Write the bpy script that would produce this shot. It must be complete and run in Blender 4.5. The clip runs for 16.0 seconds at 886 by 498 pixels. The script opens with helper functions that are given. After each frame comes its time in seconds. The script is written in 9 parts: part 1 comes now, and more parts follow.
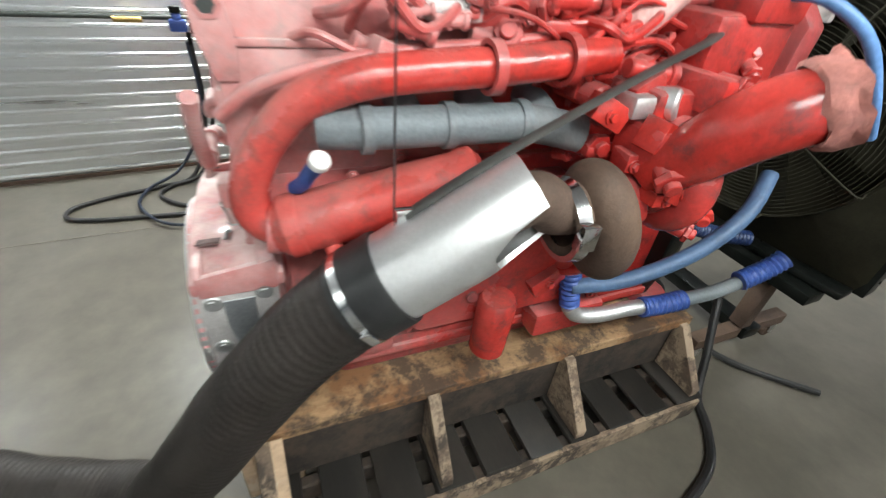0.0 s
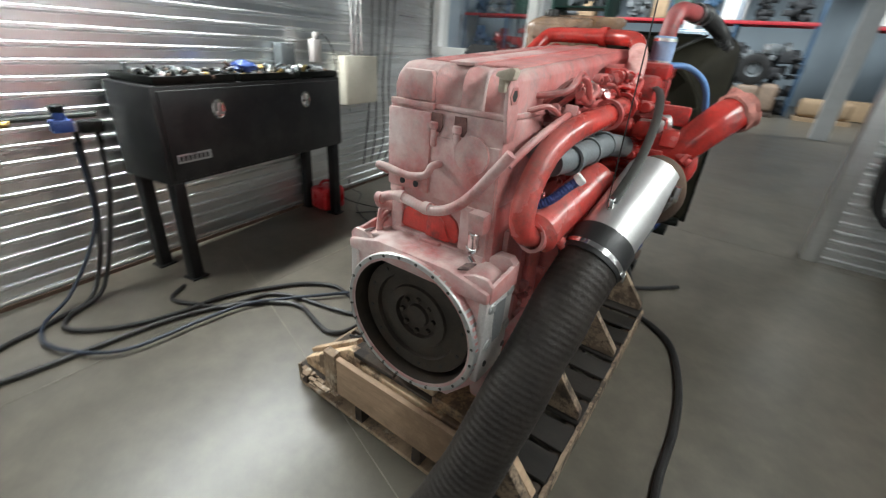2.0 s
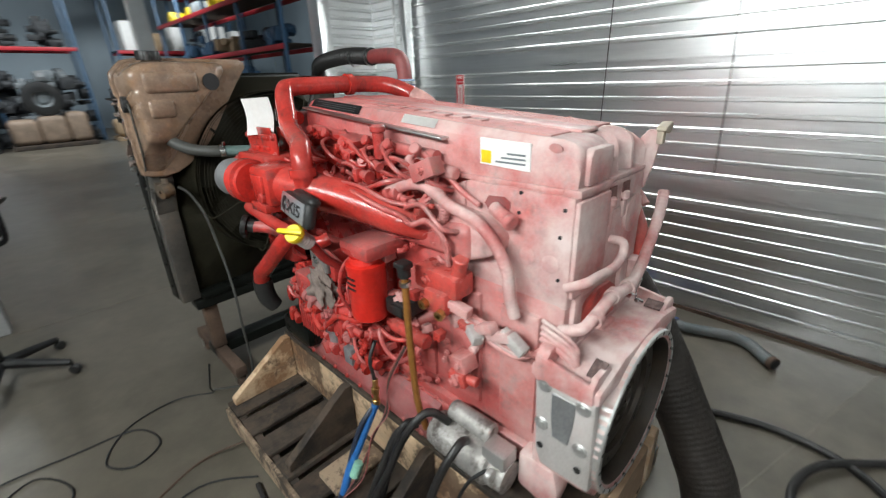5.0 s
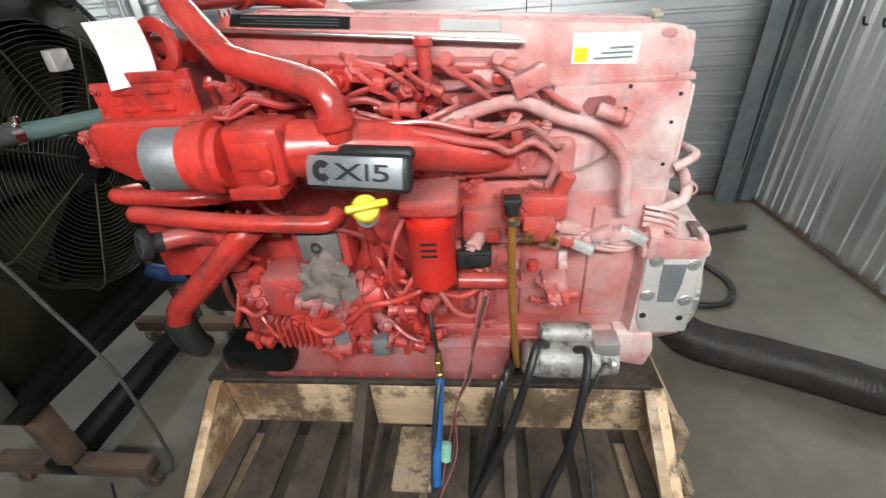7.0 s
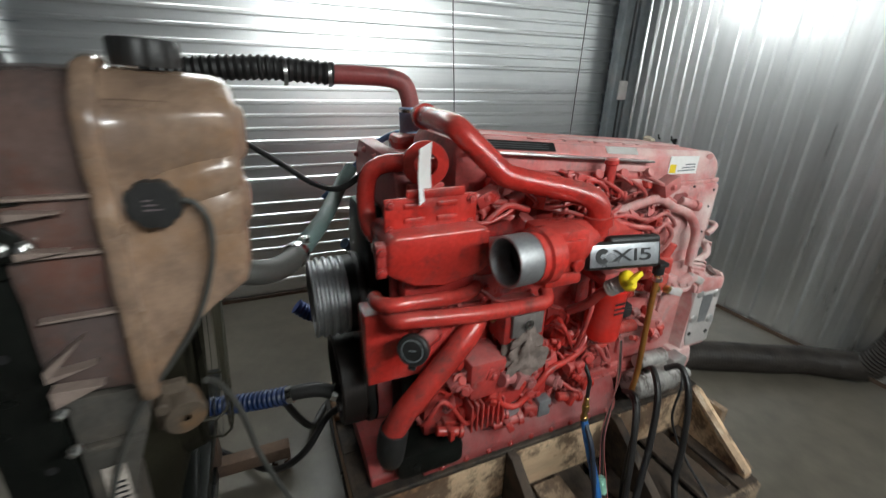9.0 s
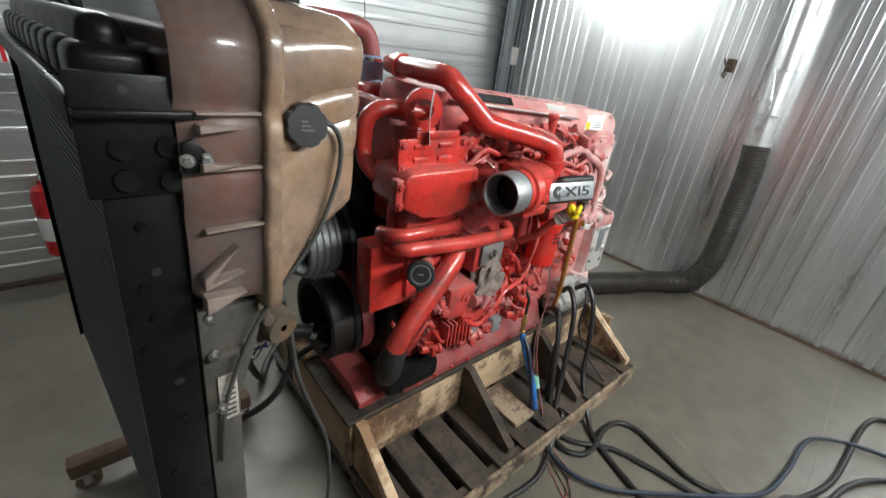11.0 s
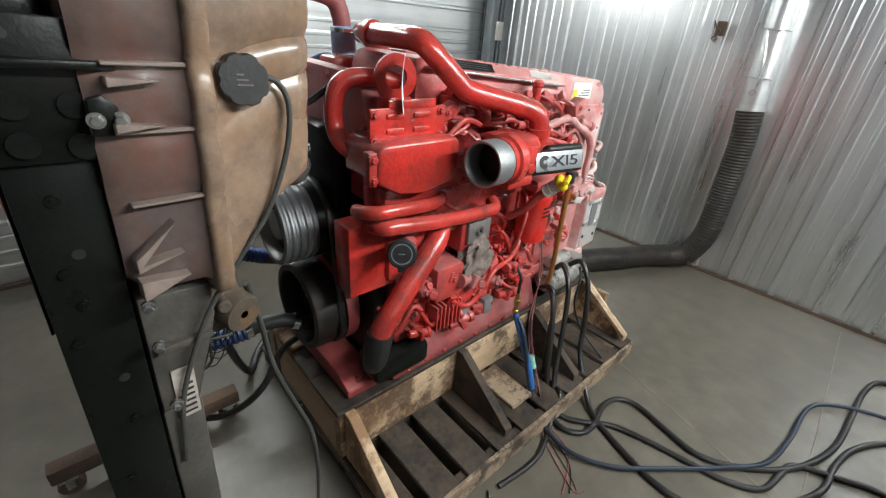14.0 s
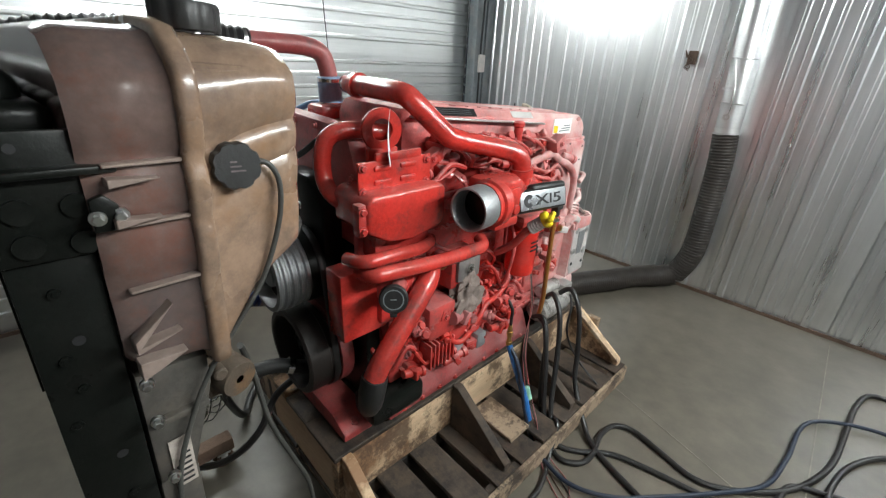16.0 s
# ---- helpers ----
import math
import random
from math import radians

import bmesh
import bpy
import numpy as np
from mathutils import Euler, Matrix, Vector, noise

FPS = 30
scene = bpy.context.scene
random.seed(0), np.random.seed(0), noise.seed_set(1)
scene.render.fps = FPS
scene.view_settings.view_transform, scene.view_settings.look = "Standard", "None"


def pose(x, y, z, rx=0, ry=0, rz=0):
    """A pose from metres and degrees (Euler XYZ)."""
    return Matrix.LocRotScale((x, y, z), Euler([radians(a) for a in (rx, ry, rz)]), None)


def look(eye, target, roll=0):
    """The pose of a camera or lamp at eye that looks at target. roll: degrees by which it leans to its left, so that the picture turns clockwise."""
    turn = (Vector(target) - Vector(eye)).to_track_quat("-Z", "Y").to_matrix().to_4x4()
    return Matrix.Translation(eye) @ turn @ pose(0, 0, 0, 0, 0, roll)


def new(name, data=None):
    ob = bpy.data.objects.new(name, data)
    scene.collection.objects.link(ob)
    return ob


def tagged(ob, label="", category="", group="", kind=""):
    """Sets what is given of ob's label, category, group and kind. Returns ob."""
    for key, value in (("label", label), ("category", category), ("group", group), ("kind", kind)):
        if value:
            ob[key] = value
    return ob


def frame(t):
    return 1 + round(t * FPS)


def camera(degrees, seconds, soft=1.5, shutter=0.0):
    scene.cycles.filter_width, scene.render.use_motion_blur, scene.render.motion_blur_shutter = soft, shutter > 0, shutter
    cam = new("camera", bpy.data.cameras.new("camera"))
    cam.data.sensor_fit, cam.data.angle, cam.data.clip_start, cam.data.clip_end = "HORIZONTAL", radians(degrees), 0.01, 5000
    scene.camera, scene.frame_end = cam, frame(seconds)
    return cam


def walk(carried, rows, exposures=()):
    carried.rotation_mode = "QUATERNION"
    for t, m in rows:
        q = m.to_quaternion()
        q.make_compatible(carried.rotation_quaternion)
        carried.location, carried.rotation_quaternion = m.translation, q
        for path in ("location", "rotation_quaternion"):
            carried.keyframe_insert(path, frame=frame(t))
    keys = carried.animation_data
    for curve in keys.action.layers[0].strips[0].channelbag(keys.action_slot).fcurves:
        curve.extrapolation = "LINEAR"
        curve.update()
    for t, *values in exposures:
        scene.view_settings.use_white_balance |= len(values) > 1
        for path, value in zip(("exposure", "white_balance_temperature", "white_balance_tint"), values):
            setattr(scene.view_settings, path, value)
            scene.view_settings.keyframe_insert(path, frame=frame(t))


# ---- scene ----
cam = camera(93.4, 16.0, soft=1.2, shutter=0.5)
PATH = [
    (0, (1.151, 0.24, 1.663), (-0.325, 0.923, 0.499), 6.0),
    (0.5, (1.25, -0.004, 1.751), (-0.243, 0.644, 0.588), 7.2),
    (1, (1.244, -0.396, 1.735), (-0.213, 0.425, 0.638), 9.8),
    (1.5, (1.026, -0.694, 1.69), (-0.284, 0.47, 0.725), 10.4),
    (2, (0.779, -0.946, 1.67), (-0.231, 0.536, 0.786), 4.3),
    (2.5, (0.421, -0.995, 1.631), (-0.215, 0.685, 0.751), 4.3),
    (3, (0.101, -0.898, 1.687), (-0.009, 0.9, 0.82), 2.3),
    (3.5, (-0.214, -0.898, 1.706), (0.16, 0.898, 0.911), -3.1),
    (4, (-0.59, -0.8, 1.724), (0.11, 0.874, 0.883), -3.7),
    (4.5, (-0.879, -0.513, 1.699), (0.087, 1.016, 0.844), -6.2),
    (5, (-1.163, -0.301, 1.763), (0.15, 1.005, 1.007), -2.0),
    (5.2, (-1.297, -0.211, 1.75), (0.133, 0.952, 0.972), -2.5),
    (7.3, (-1.446, 0.887, 1.724), (0.281, 0.981, 0.72), -1.6),
    (7.5, (-1.403, 0.995, 1.747), (0.367, 1.107, 0.822), 2.4),
    (8, (-1.385, 1.152, 1.837), (0.512, 1.346, 1.232), 0.8),
    (8.5, (-1.434, 1.53, 1.845), (0.445, 1.151, 1.275), 2.1),
    (8.7, (-1.44, 1.751, 1.88), (0.356, 1.191, 1.202), 0.8),
    (10.8, (-1.394, 2.488, 1.854), (-0.034, 1.285, 1.015), 8.3),
    (11, (-1.414, 2.474, 1.847), (-0.101, 1.248, 0.969), 7.3),
    (11.5, (-1.437, 2.438, 1.838), (-0.1, 1.29, 0.892), 4.6),
    (12, (-1.491, 2.349, 1.784), (-0.099, 1.223, 0.893), 3.0),
    (12.5, (-1.486, 2.338, 1.777), (-0.175, 1.143, 0.853), 4.1),
    (13, (-1.469, 2.375, 1.782), (-0.166, 1.168, 0.863), 4.5),
    (13.5, (-1.416, 2.399, 1.778), (-0.137, 1.177, 0.844), 5.0),
    (14, (-1.406, 2.397, 1.786), (-0.127, 1.173, 0.856), 4.9),
    (14.5, (-1.418, 2.381, 1.795), (-0.139, 1.128, 0.904), 4.6),
    (15, (-1.395, 2.399, 1.804), (-0.123, 1.118, 0.943), 4.5),
    (15.5, (-1.383, 2.4, 1.837), (-0.113, 1.115, 0.981), 4.2),
    (16, (-1.407, 2.391, 1.868), (-0.115, 1.116, 1.029), 3.0),
]
EXPOSURE = [(0, 0.68), (0.5, 0.58), (1, 0.55), (1.5, 0.42), (2, 0.15), (2.5, 0.38), (3, 0.55), (3.5, 0.5), (4.5, 0.2), (5, -0.16), (7.3, 0.06), (7.5, 0.0), (8, -0.4), (8.5, -0.75), (11, 0.0), (11.5, 0.05), (12, -0.02), (14, -0.02), (16, -0.06)]
walk(cam, [(t, look(eye, target, roll)) for t, eye, target, roll in PATH], EXPOSURE)

# ---- light ----
world = bpy.data.worlds.new("hall_air")
scene.world = world
world.use_nodes = True
world.node_tree.nodes["Background"].inputs[0].default_value = (0.75, 0.85, 1.0, 1)
world.node_tree.nodes["Background"].inputs[1].default_value = 0.03


def area_lamp(name, at, target, sx, sy, watts, colour=(1, 1, 1)):
    d = bpy.data.lights.new(name, "AREA")
    d.shape, d.size, d.size_y, d.energy, d.color = "RECTANGLE", sx, sy, watts, colour
    ob = new(name, d)
    ob.matrix_world = look(at, target)
    return ob


COOL = (0.92, 0.98, 0.97)
CEILING_Z = 3.35
# fluorescent fixtures hung along the side walls: (x, y, height, length, turn, tilt into the room, watts)
FIXTURES = [(-2.66, 0.45, 2.85, 2.5, 6.2, -32, 130), (2.02, 1.15, 2.95, 3.0, 0.9, 32, 52)]
for fx, fy, fz, ln, rz, tilt, fw in FIXTURES:
    lamp = area_lamp("tube_light", (fx, fy, fz - 0.03), (fx, fy + 0.0001, 0), 0.12, ln, fw, COOL)
    lamp.matrix_world = pose(fx, fy, fz - 0.03, 0, tilt, rz)
# added unseen lamps that brighten the hall beyond the opening, far ones tilted rackwards
for hx, hy, hw, aim in ((-2.5, 6.2, 140, 0.0001), (2.5, 6.2, 190, 0.0001), (-7.0, 16.5, 420, 3.6), (-2.0, 16.5, 420, 3.6), (4.0, 16.0, 420, 3.6)):
    area_lamp("hall_fill_light", (hx, hy, 6.2), (hx, hy + aim, 0.5), 1.6, 1.6, hw, (0.9, 0.97, 1.0))


# ---- materials ----

def material(name, base, rough=0.5, metal=0.0, vary=0.25, scale=8.0, fine=60.0, bump=0.1, dirt=None, dirt_amount=0.4, dirt_scale=3.0, dirt_edge=(0.48, 0.72), dirt2=None, coat=0.0, random_tint=0.0, transmission=0.0, stretch=(1, 1, 1), clear=0.0):
    """A surface with a base colour that varies at two scales, stains, and fine relief."""
    m = bpy.data.materials.new(name)
    m.use_nodes = True
    t = m.node_tree
    b = t.nodes["Principled BSDF"]
    L = t.links.new

    def node(kind, **kw):
        n = t.nodes.new(kind)
        for k, v in kw.items():
            n.inputs[k].default_value = v
        return n

    co = node("ShaderNodeTexCoord")
    mp = node("ShaderNodeMapping")
    mp.inputs["Scale"].default_value = stretch
    L(co.outputs["Object"], mp.inputs[0])
    big = node("ShaderNodeTexNoise", Scale=scale, Detail=5.0, Roughness=0.6)
    small = node("ShaderNodeTexNoise", Scale=fine, Detail=4.0, Roughness=0.65)
    L(mp.outputs[0], big.inputs["Vector"])
    L(mp.outputs[0], small.inputs["Vector"])
    dark = tuple(max(0, c * (1 - vary)) for c in base)
    light = tuple(min(1, c * (1 + vary)) for c in base)
    mix = node("ShaderNodeMix")
    mix.data_type = "RGBA"
    mix.inputs["A"].default_value = (*dark, 1)
    mix.inputs["B"].default_value = (*light, 1)
    mr = node("ShaderNodeMapRange")
    mr.inputs["From Min"].default_value, mr.inputs["From Max"].default_value = 0.3, 0.7
    L(big.outputs["Fac"], mr.inputs["Value"])
    L(mr.outputs[0], mix.inputs["Factor"])
    colour = mix.outputs["Result"]
    mix2 = node("ShaderNodeMix")
    mix2.data_type, mix2.blend_type = "RGBA", "OVERLAY"
    mix2.inputs["Factor"].default_value = 0.35
    L(colour, mix2.inputs["A"])
    L(small.outputs["Fac"], mix2.inputs["B"])
    colour = mix2.outputs["Result"]
    if random_tint:
        oi = node("ShaderNodeObjectInfo")
        hsv = node("ShaderNodeHueSaturation")
        rr = node("ShaderNodeMapRange")
        rr.inputs["To Min"].default_value, rr.inputs["To Max"].default_value = 1 - random_tint, 1 + random_tint
        L(oi.outputs["Random"], rr.inputs["Value"])
        L(rr.outputs[0], hsv.inputs["Value"])
        L(colour, hsv.inputs["Color"])
        colour = hsv.outputs["Color"]
    if dirt:
        dn = node("ShaderNodeTexNoise", Scale=dirt_scale, Detail=6.0, Roughness=0.7)
        L(co.outputs["Object"], dn.inputs["Vector"])
        dr = node("ShaderNodeMapRange")
        dr.inputs["From Min"].default_value, dr.inputs["From Max"].default_value = dirt_edge
        dr.inputs["To Max"].default_value = dirt_amount
        L(dn.outputs["Fac"], dr.inputs["Value"])
        dm = node("ShaderNodeMix")
        dm.data_type = "RGBA"
        dm.inputs["B"].default_value = (*dirt, 1)
        L(dr.outputs[0], dm.inputs["Factor"])
        L(colour, dm.inputs["A"])
        colour = dm.outputs["Result"]
    if dirt2:
        d2 = node("ShaderNodeTexNoise", Scale=dirt_scale * 1.7, Detail=7.0, Roughness=0.75)
        off = node("ShaderNodeMapping")
        off.inputs["Location"].default_value = (3.1, 7.7, 1.9)
        L(co.outputs["Object"], off.inputs[0])
        L(off.outputs[0], d2.inputs["Vector"])
        r2 = node("ShaderNodeMapRange")
        r2.inputs["From Min"].default_value, r2.inputs["From Max"].default_value = dirt_edge
        r2.inputs["To Max"].default_value = dirt_amount
        L(d2.outputs["Fac"], r2.inputs["Value"])
        m2 = node("ShaderNodeMix")
        m2.data_type = "RGBA"
        m2.inputs["B"].default_value = (*dirt2, 1)
        L(r2.outputs[0], m2.inputs["Factor"])
        L(colour, m2.inputs["A"])
        colour = m2.outputs["Result"]
    L(colour, b.inputs["Base Color"])
    ro = node("ShaderNodeMapRange")
    ro.inputs["To Min"].default_value, ro.inputs["To Max"].default_value = max(0.03, rough - 0.12), min(1, rough + 0.14)
    L(big.outputs["Fac"], ro.inputs["Value"])
    L(ro.outputs[0], b.inputs["Roughness"])
    b.inputs["Metallic"].default_value = metal
    b.inputs["Coat Weight"].default_value = coat
    b.inputs["Transmission Weight"].default_value = transmission
    if bump:
        bp = node("ShaderNodeBump", Strength=bump, Distance=0.004)
        L(small.outputs["Fac"], bp.inputs["Height"])
        L(bp.outputs[0], b.inputs["Normal"])
    return m


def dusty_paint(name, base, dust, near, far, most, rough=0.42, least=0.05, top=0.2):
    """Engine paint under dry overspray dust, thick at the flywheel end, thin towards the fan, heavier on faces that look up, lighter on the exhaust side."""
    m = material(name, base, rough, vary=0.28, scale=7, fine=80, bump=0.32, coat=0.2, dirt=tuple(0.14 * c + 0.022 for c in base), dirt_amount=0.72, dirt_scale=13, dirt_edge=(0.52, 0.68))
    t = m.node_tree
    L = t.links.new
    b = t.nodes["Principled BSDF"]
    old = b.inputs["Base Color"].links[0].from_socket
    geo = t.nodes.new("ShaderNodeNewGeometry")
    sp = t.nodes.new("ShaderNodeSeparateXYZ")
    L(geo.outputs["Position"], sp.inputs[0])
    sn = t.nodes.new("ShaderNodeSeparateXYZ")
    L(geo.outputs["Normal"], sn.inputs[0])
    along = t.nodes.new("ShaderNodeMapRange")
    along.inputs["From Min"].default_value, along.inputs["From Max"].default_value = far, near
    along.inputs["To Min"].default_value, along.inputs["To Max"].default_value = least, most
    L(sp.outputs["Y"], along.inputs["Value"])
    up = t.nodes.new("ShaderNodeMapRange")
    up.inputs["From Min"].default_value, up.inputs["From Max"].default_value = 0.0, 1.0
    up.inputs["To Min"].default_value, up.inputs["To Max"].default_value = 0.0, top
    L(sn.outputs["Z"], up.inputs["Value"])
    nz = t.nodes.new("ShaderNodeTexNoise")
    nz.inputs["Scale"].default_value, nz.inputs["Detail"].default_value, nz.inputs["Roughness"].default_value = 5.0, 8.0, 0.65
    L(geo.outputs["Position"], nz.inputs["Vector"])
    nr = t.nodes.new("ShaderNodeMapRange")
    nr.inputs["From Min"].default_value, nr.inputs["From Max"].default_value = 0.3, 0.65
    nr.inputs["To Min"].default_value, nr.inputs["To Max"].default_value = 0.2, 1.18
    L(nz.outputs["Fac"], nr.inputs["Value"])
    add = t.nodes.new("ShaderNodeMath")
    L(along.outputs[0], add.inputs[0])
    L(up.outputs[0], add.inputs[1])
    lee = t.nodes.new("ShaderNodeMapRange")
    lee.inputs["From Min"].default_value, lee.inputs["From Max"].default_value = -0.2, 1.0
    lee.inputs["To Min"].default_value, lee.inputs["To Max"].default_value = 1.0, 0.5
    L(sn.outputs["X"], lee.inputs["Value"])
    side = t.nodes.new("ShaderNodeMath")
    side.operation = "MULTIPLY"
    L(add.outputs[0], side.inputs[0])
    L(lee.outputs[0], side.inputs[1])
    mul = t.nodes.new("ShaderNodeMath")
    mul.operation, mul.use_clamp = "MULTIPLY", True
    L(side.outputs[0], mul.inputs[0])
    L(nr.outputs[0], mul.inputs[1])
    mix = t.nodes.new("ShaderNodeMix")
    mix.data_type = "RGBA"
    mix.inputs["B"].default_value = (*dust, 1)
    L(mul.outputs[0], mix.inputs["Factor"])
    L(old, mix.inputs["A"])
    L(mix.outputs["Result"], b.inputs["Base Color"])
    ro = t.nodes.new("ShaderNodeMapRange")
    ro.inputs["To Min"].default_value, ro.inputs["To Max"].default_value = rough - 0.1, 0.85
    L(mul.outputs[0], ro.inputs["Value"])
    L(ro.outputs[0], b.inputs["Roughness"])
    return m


def glow(name, colour, strength):
    m = bpy.data.materials.new(name)
    m.use_nodes = True
    b = m.node_tree.nodes["Principled BSDF"]
    b.inputs["Base Color"].default_value = (0.9, 0.9, 0.9, 1)
    b.inputs["Emission Color"].default_value = (*colour, 1)
    b.inputs["Emission Strength"].default_value = strength
    return m


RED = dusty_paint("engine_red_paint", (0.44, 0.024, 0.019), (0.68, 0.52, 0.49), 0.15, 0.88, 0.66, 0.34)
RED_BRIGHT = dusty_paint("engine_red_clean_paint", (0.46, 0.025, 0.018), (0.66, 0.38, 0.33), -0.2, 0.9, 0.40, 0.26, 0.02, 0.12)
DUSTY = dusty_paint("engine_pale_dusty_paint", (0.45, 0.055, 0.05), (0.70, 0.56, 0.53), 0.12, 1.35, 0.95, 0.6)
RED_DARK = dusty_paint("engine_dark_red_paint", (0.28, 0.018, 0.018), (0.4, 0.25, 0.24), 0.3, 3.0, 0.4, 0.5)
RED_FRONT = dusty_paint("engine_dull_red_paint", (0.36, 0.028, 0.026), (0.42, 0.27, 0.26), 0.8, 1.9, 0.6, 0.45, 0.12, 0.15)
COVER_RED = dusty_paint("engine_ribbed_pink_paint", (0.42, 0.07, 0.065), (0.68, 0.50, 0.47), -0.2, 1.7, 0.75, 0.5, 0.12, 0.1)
ALU = material("cast_aluminium", (0.62, 0.62, 0.61), 0.45, 0.85, 0.12, 6, 120, 0.25, dirt=(0.35, 0.3, 0.28), dirt_amount=0.4)
DULL_ALU = material("dull_aluminium", (0.36, 0.37, 0.38), 0.5, 0.75, 0.12, 9, 120, 0.2, dirt=(0.22, 0.2, 0.19), dirt_amount=0.4)
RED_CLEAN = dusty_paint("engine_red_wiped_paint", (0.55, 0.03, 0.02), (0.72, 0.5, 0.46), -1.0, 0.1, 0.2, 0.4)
ALU_DUST = material("dusty_cast_aluminium", (0.6, 0.57, 0.55), 0.6, 0.45, 0.15, 6, 120, 0.25, dirt=(0.62, 0.5, 0.48), dirt_amount=0.7)
SLEEVE_STEEL = material("matt_scuffed_steel", (0.78, 0.78, 0.77), 0.4, 0.85, 0.07, 5, 110, 0.06, dirt=(0.55, 0.53, 0.50), dirt_amount=0.4, dirt_scale=8)
STEEL = material("brushed_steel", (0.66, 0.66, 0.65), 0.28, 1.0, 0.08, 5, 160, 0.08, dirt=(0.4, 0.38, 0.35), dirt_amount=0.35)
CHROME = material("bright_steel", (0.8, 0.8, 0.8), 0.16, 1.0, 0.05, 8, 120, 0.03)
RUST = material("brown_cast_iron", (0.105, 0.068, 0.05), 0.75, 0.3, 0.3, 8, 120, 0.4, dirt=(0.2, 0.12, 0.07), dirt_amount=0.5)
RUBBER = material("black_rubber", (0.015, 0.015, 0.015), 0.48, 0.0, 0.25, 10, 120, 0.2, dirt=(0.05, 0.045, 0.042), dirt_amount=0.35)
FLEX = material("dusty_exhaust_hose", (0.026, 0.021, 0.018), 0.48, 0.0, 0.4, 9, 70, 0.5, dirt=(0.045, 0.038, 0.032), dirt_amount=0.5, dirt_scale=5)
HOSE = material("dusty_black_hose", (0.016, 0.015, 0.015), 0.42, 0.0, 0.3, 6, 120, 0.2, dirt=(0.05, 0.046, 0.042), dirt_amount=0.4)
GREY_IRON = material("grey_painted_iron", (0.16, 0.18, 0.19), 0.6, 0.2, 0.2, 9, 120, 0.3, dirt=(0.3, 0.26, 0.24), dirt_amount=0.5)
BLACK = material("black_powder_coat", (0.012, 0.012, 0.013), 0.38, 0.0, 0.3, 8, 140, 0.08, dirt=(0.05, 0.048, 0.045), dirt_amount=0.4)
BLACK_STEEL = material("black_painted_steel", (0.006, 0.007, 0.006), 0.3, 0.0, 0.3, 7, 120, 0.15, dirt=(0.022, 0.02, 0.018), dirt_amount=0.35)
GALV_V = material("galvanised_sheet_upright", (0.78, 0.79, 0.795), 0.30, 0.92, 0.09, 9, 60, 0.04, dirt=(0.60, 0.61, 0.60), dirt_amount=0.35, dirt_scale=1.1, random_tint=0.09, stretch=(1, 1, 0.05))
GALV = material("galvanised_sheet", (0.80, 0.81, 0.815), 0.31, 0.92, 0.07, 9, 60, 0.012, dirt=(0.60, 0.61, 0.60), dirt_amount=0.35, dirt_scale=1.1, random_tint=0.04, stretch=(0.05, 0.05, 1))
GRIME = material("grimy_green_grey_paint", (0.045, 0.05, 0.046), 0.5, 0.1, 0.3, 6, 80, 0.2, dirt=(0.10, 0.085, 0.065), dirt_amount=0.5)
OLD_HOSE = material("weathered_grey_hose", (0.055, 0.055, 0.05), 0.55, 0.0, 0.2, 8, 90, 0.15, dirt=(0.10, 0.085, 0.07), dirt_amount=0.4)
CONCRETE = material("sealed_concrete", (0.122, 0.107, 0.084), 0.36, 0.0, 0.2, 0.9, 7, 0.012, dirt=(0.058, 0.052, 0.041), dirt_amount=0.6, dirt_scale=1.6, dirt_edge=(0.45, 0.8))
WOOD = material("weathered_pine", (0.36, 0.25, 0.16), 0.75, 0.0, 0.35, 4, 70, 0.4, dirt=(0.10, 0.07, 0.05), dirt_amount=0.8, dirt_scale=6, dirt_edge=(0.54, 0.62), dirt2=(0.55, 0.45, 0.34), random_tint=0.25, stretch=(1, 0.25, 1))
WOOD_DARK = material("oil_stained_pine", (0.05, 0.037, 0.028), 0.8, 0.0, 0.35, 5, 60, 0.35, dirt=(0.015, 0.013, 0.011), dirt_amount=0.8, dirt_edge=(0.46, 0.6), dirt2=(0.085, 0.058, 0.04), dirt_scale=5, random_tint=0.3, stretch=(0.3, 1, 1))
WOOD_WORN = material("oily_worn_pine", (0.15, 0.105, 0.072), 0.78, 0.0, 0.4, 5, 70, 0.4, dirt=(0.035, 0.026, 0.02), dirt_amount=0.85, dirt_scale=5, dirt_edge=(0.47, 0.56), dirt2=(0.38, 0.28, 0.19), random_tint=0.25, stretch=(1, 0.4, 1))
OIL_WOOD = material("oil_soaked_pine", (0.018, 0.015, 0.012), 0.5, 0.0, 0.4, 5, 60, 0.3, dirt=(0.04, 0.03, 0.022), dirt_amount=0.5, dirt_scale=6, random_tint=0.3, stretch=(0.3, 1, 1))
STAINED_PINE = material("rust_stained_pine", (0.40, 0.25, 0.13), 0.7, 0.0, 0.3, 4, 60, 0.35, dirt=(0.22, 0.10, 0.04), dirt_amount=0.9, dirt_scale=4, dirt_edge=(0.45, 0.56), dirt2=(0.06, 0.04, 0.028), stretch=(1, 0.25, 1))
SHROUD_BLACK = material("olive_grimed_black", (0.032, 0.029, 0.019), 0.5, 0.0, 0.35, 6, 90, 0.15, dirt=(0.045, 0.038, 0.022), dirt_amount=0.6, dirt_scale=4)
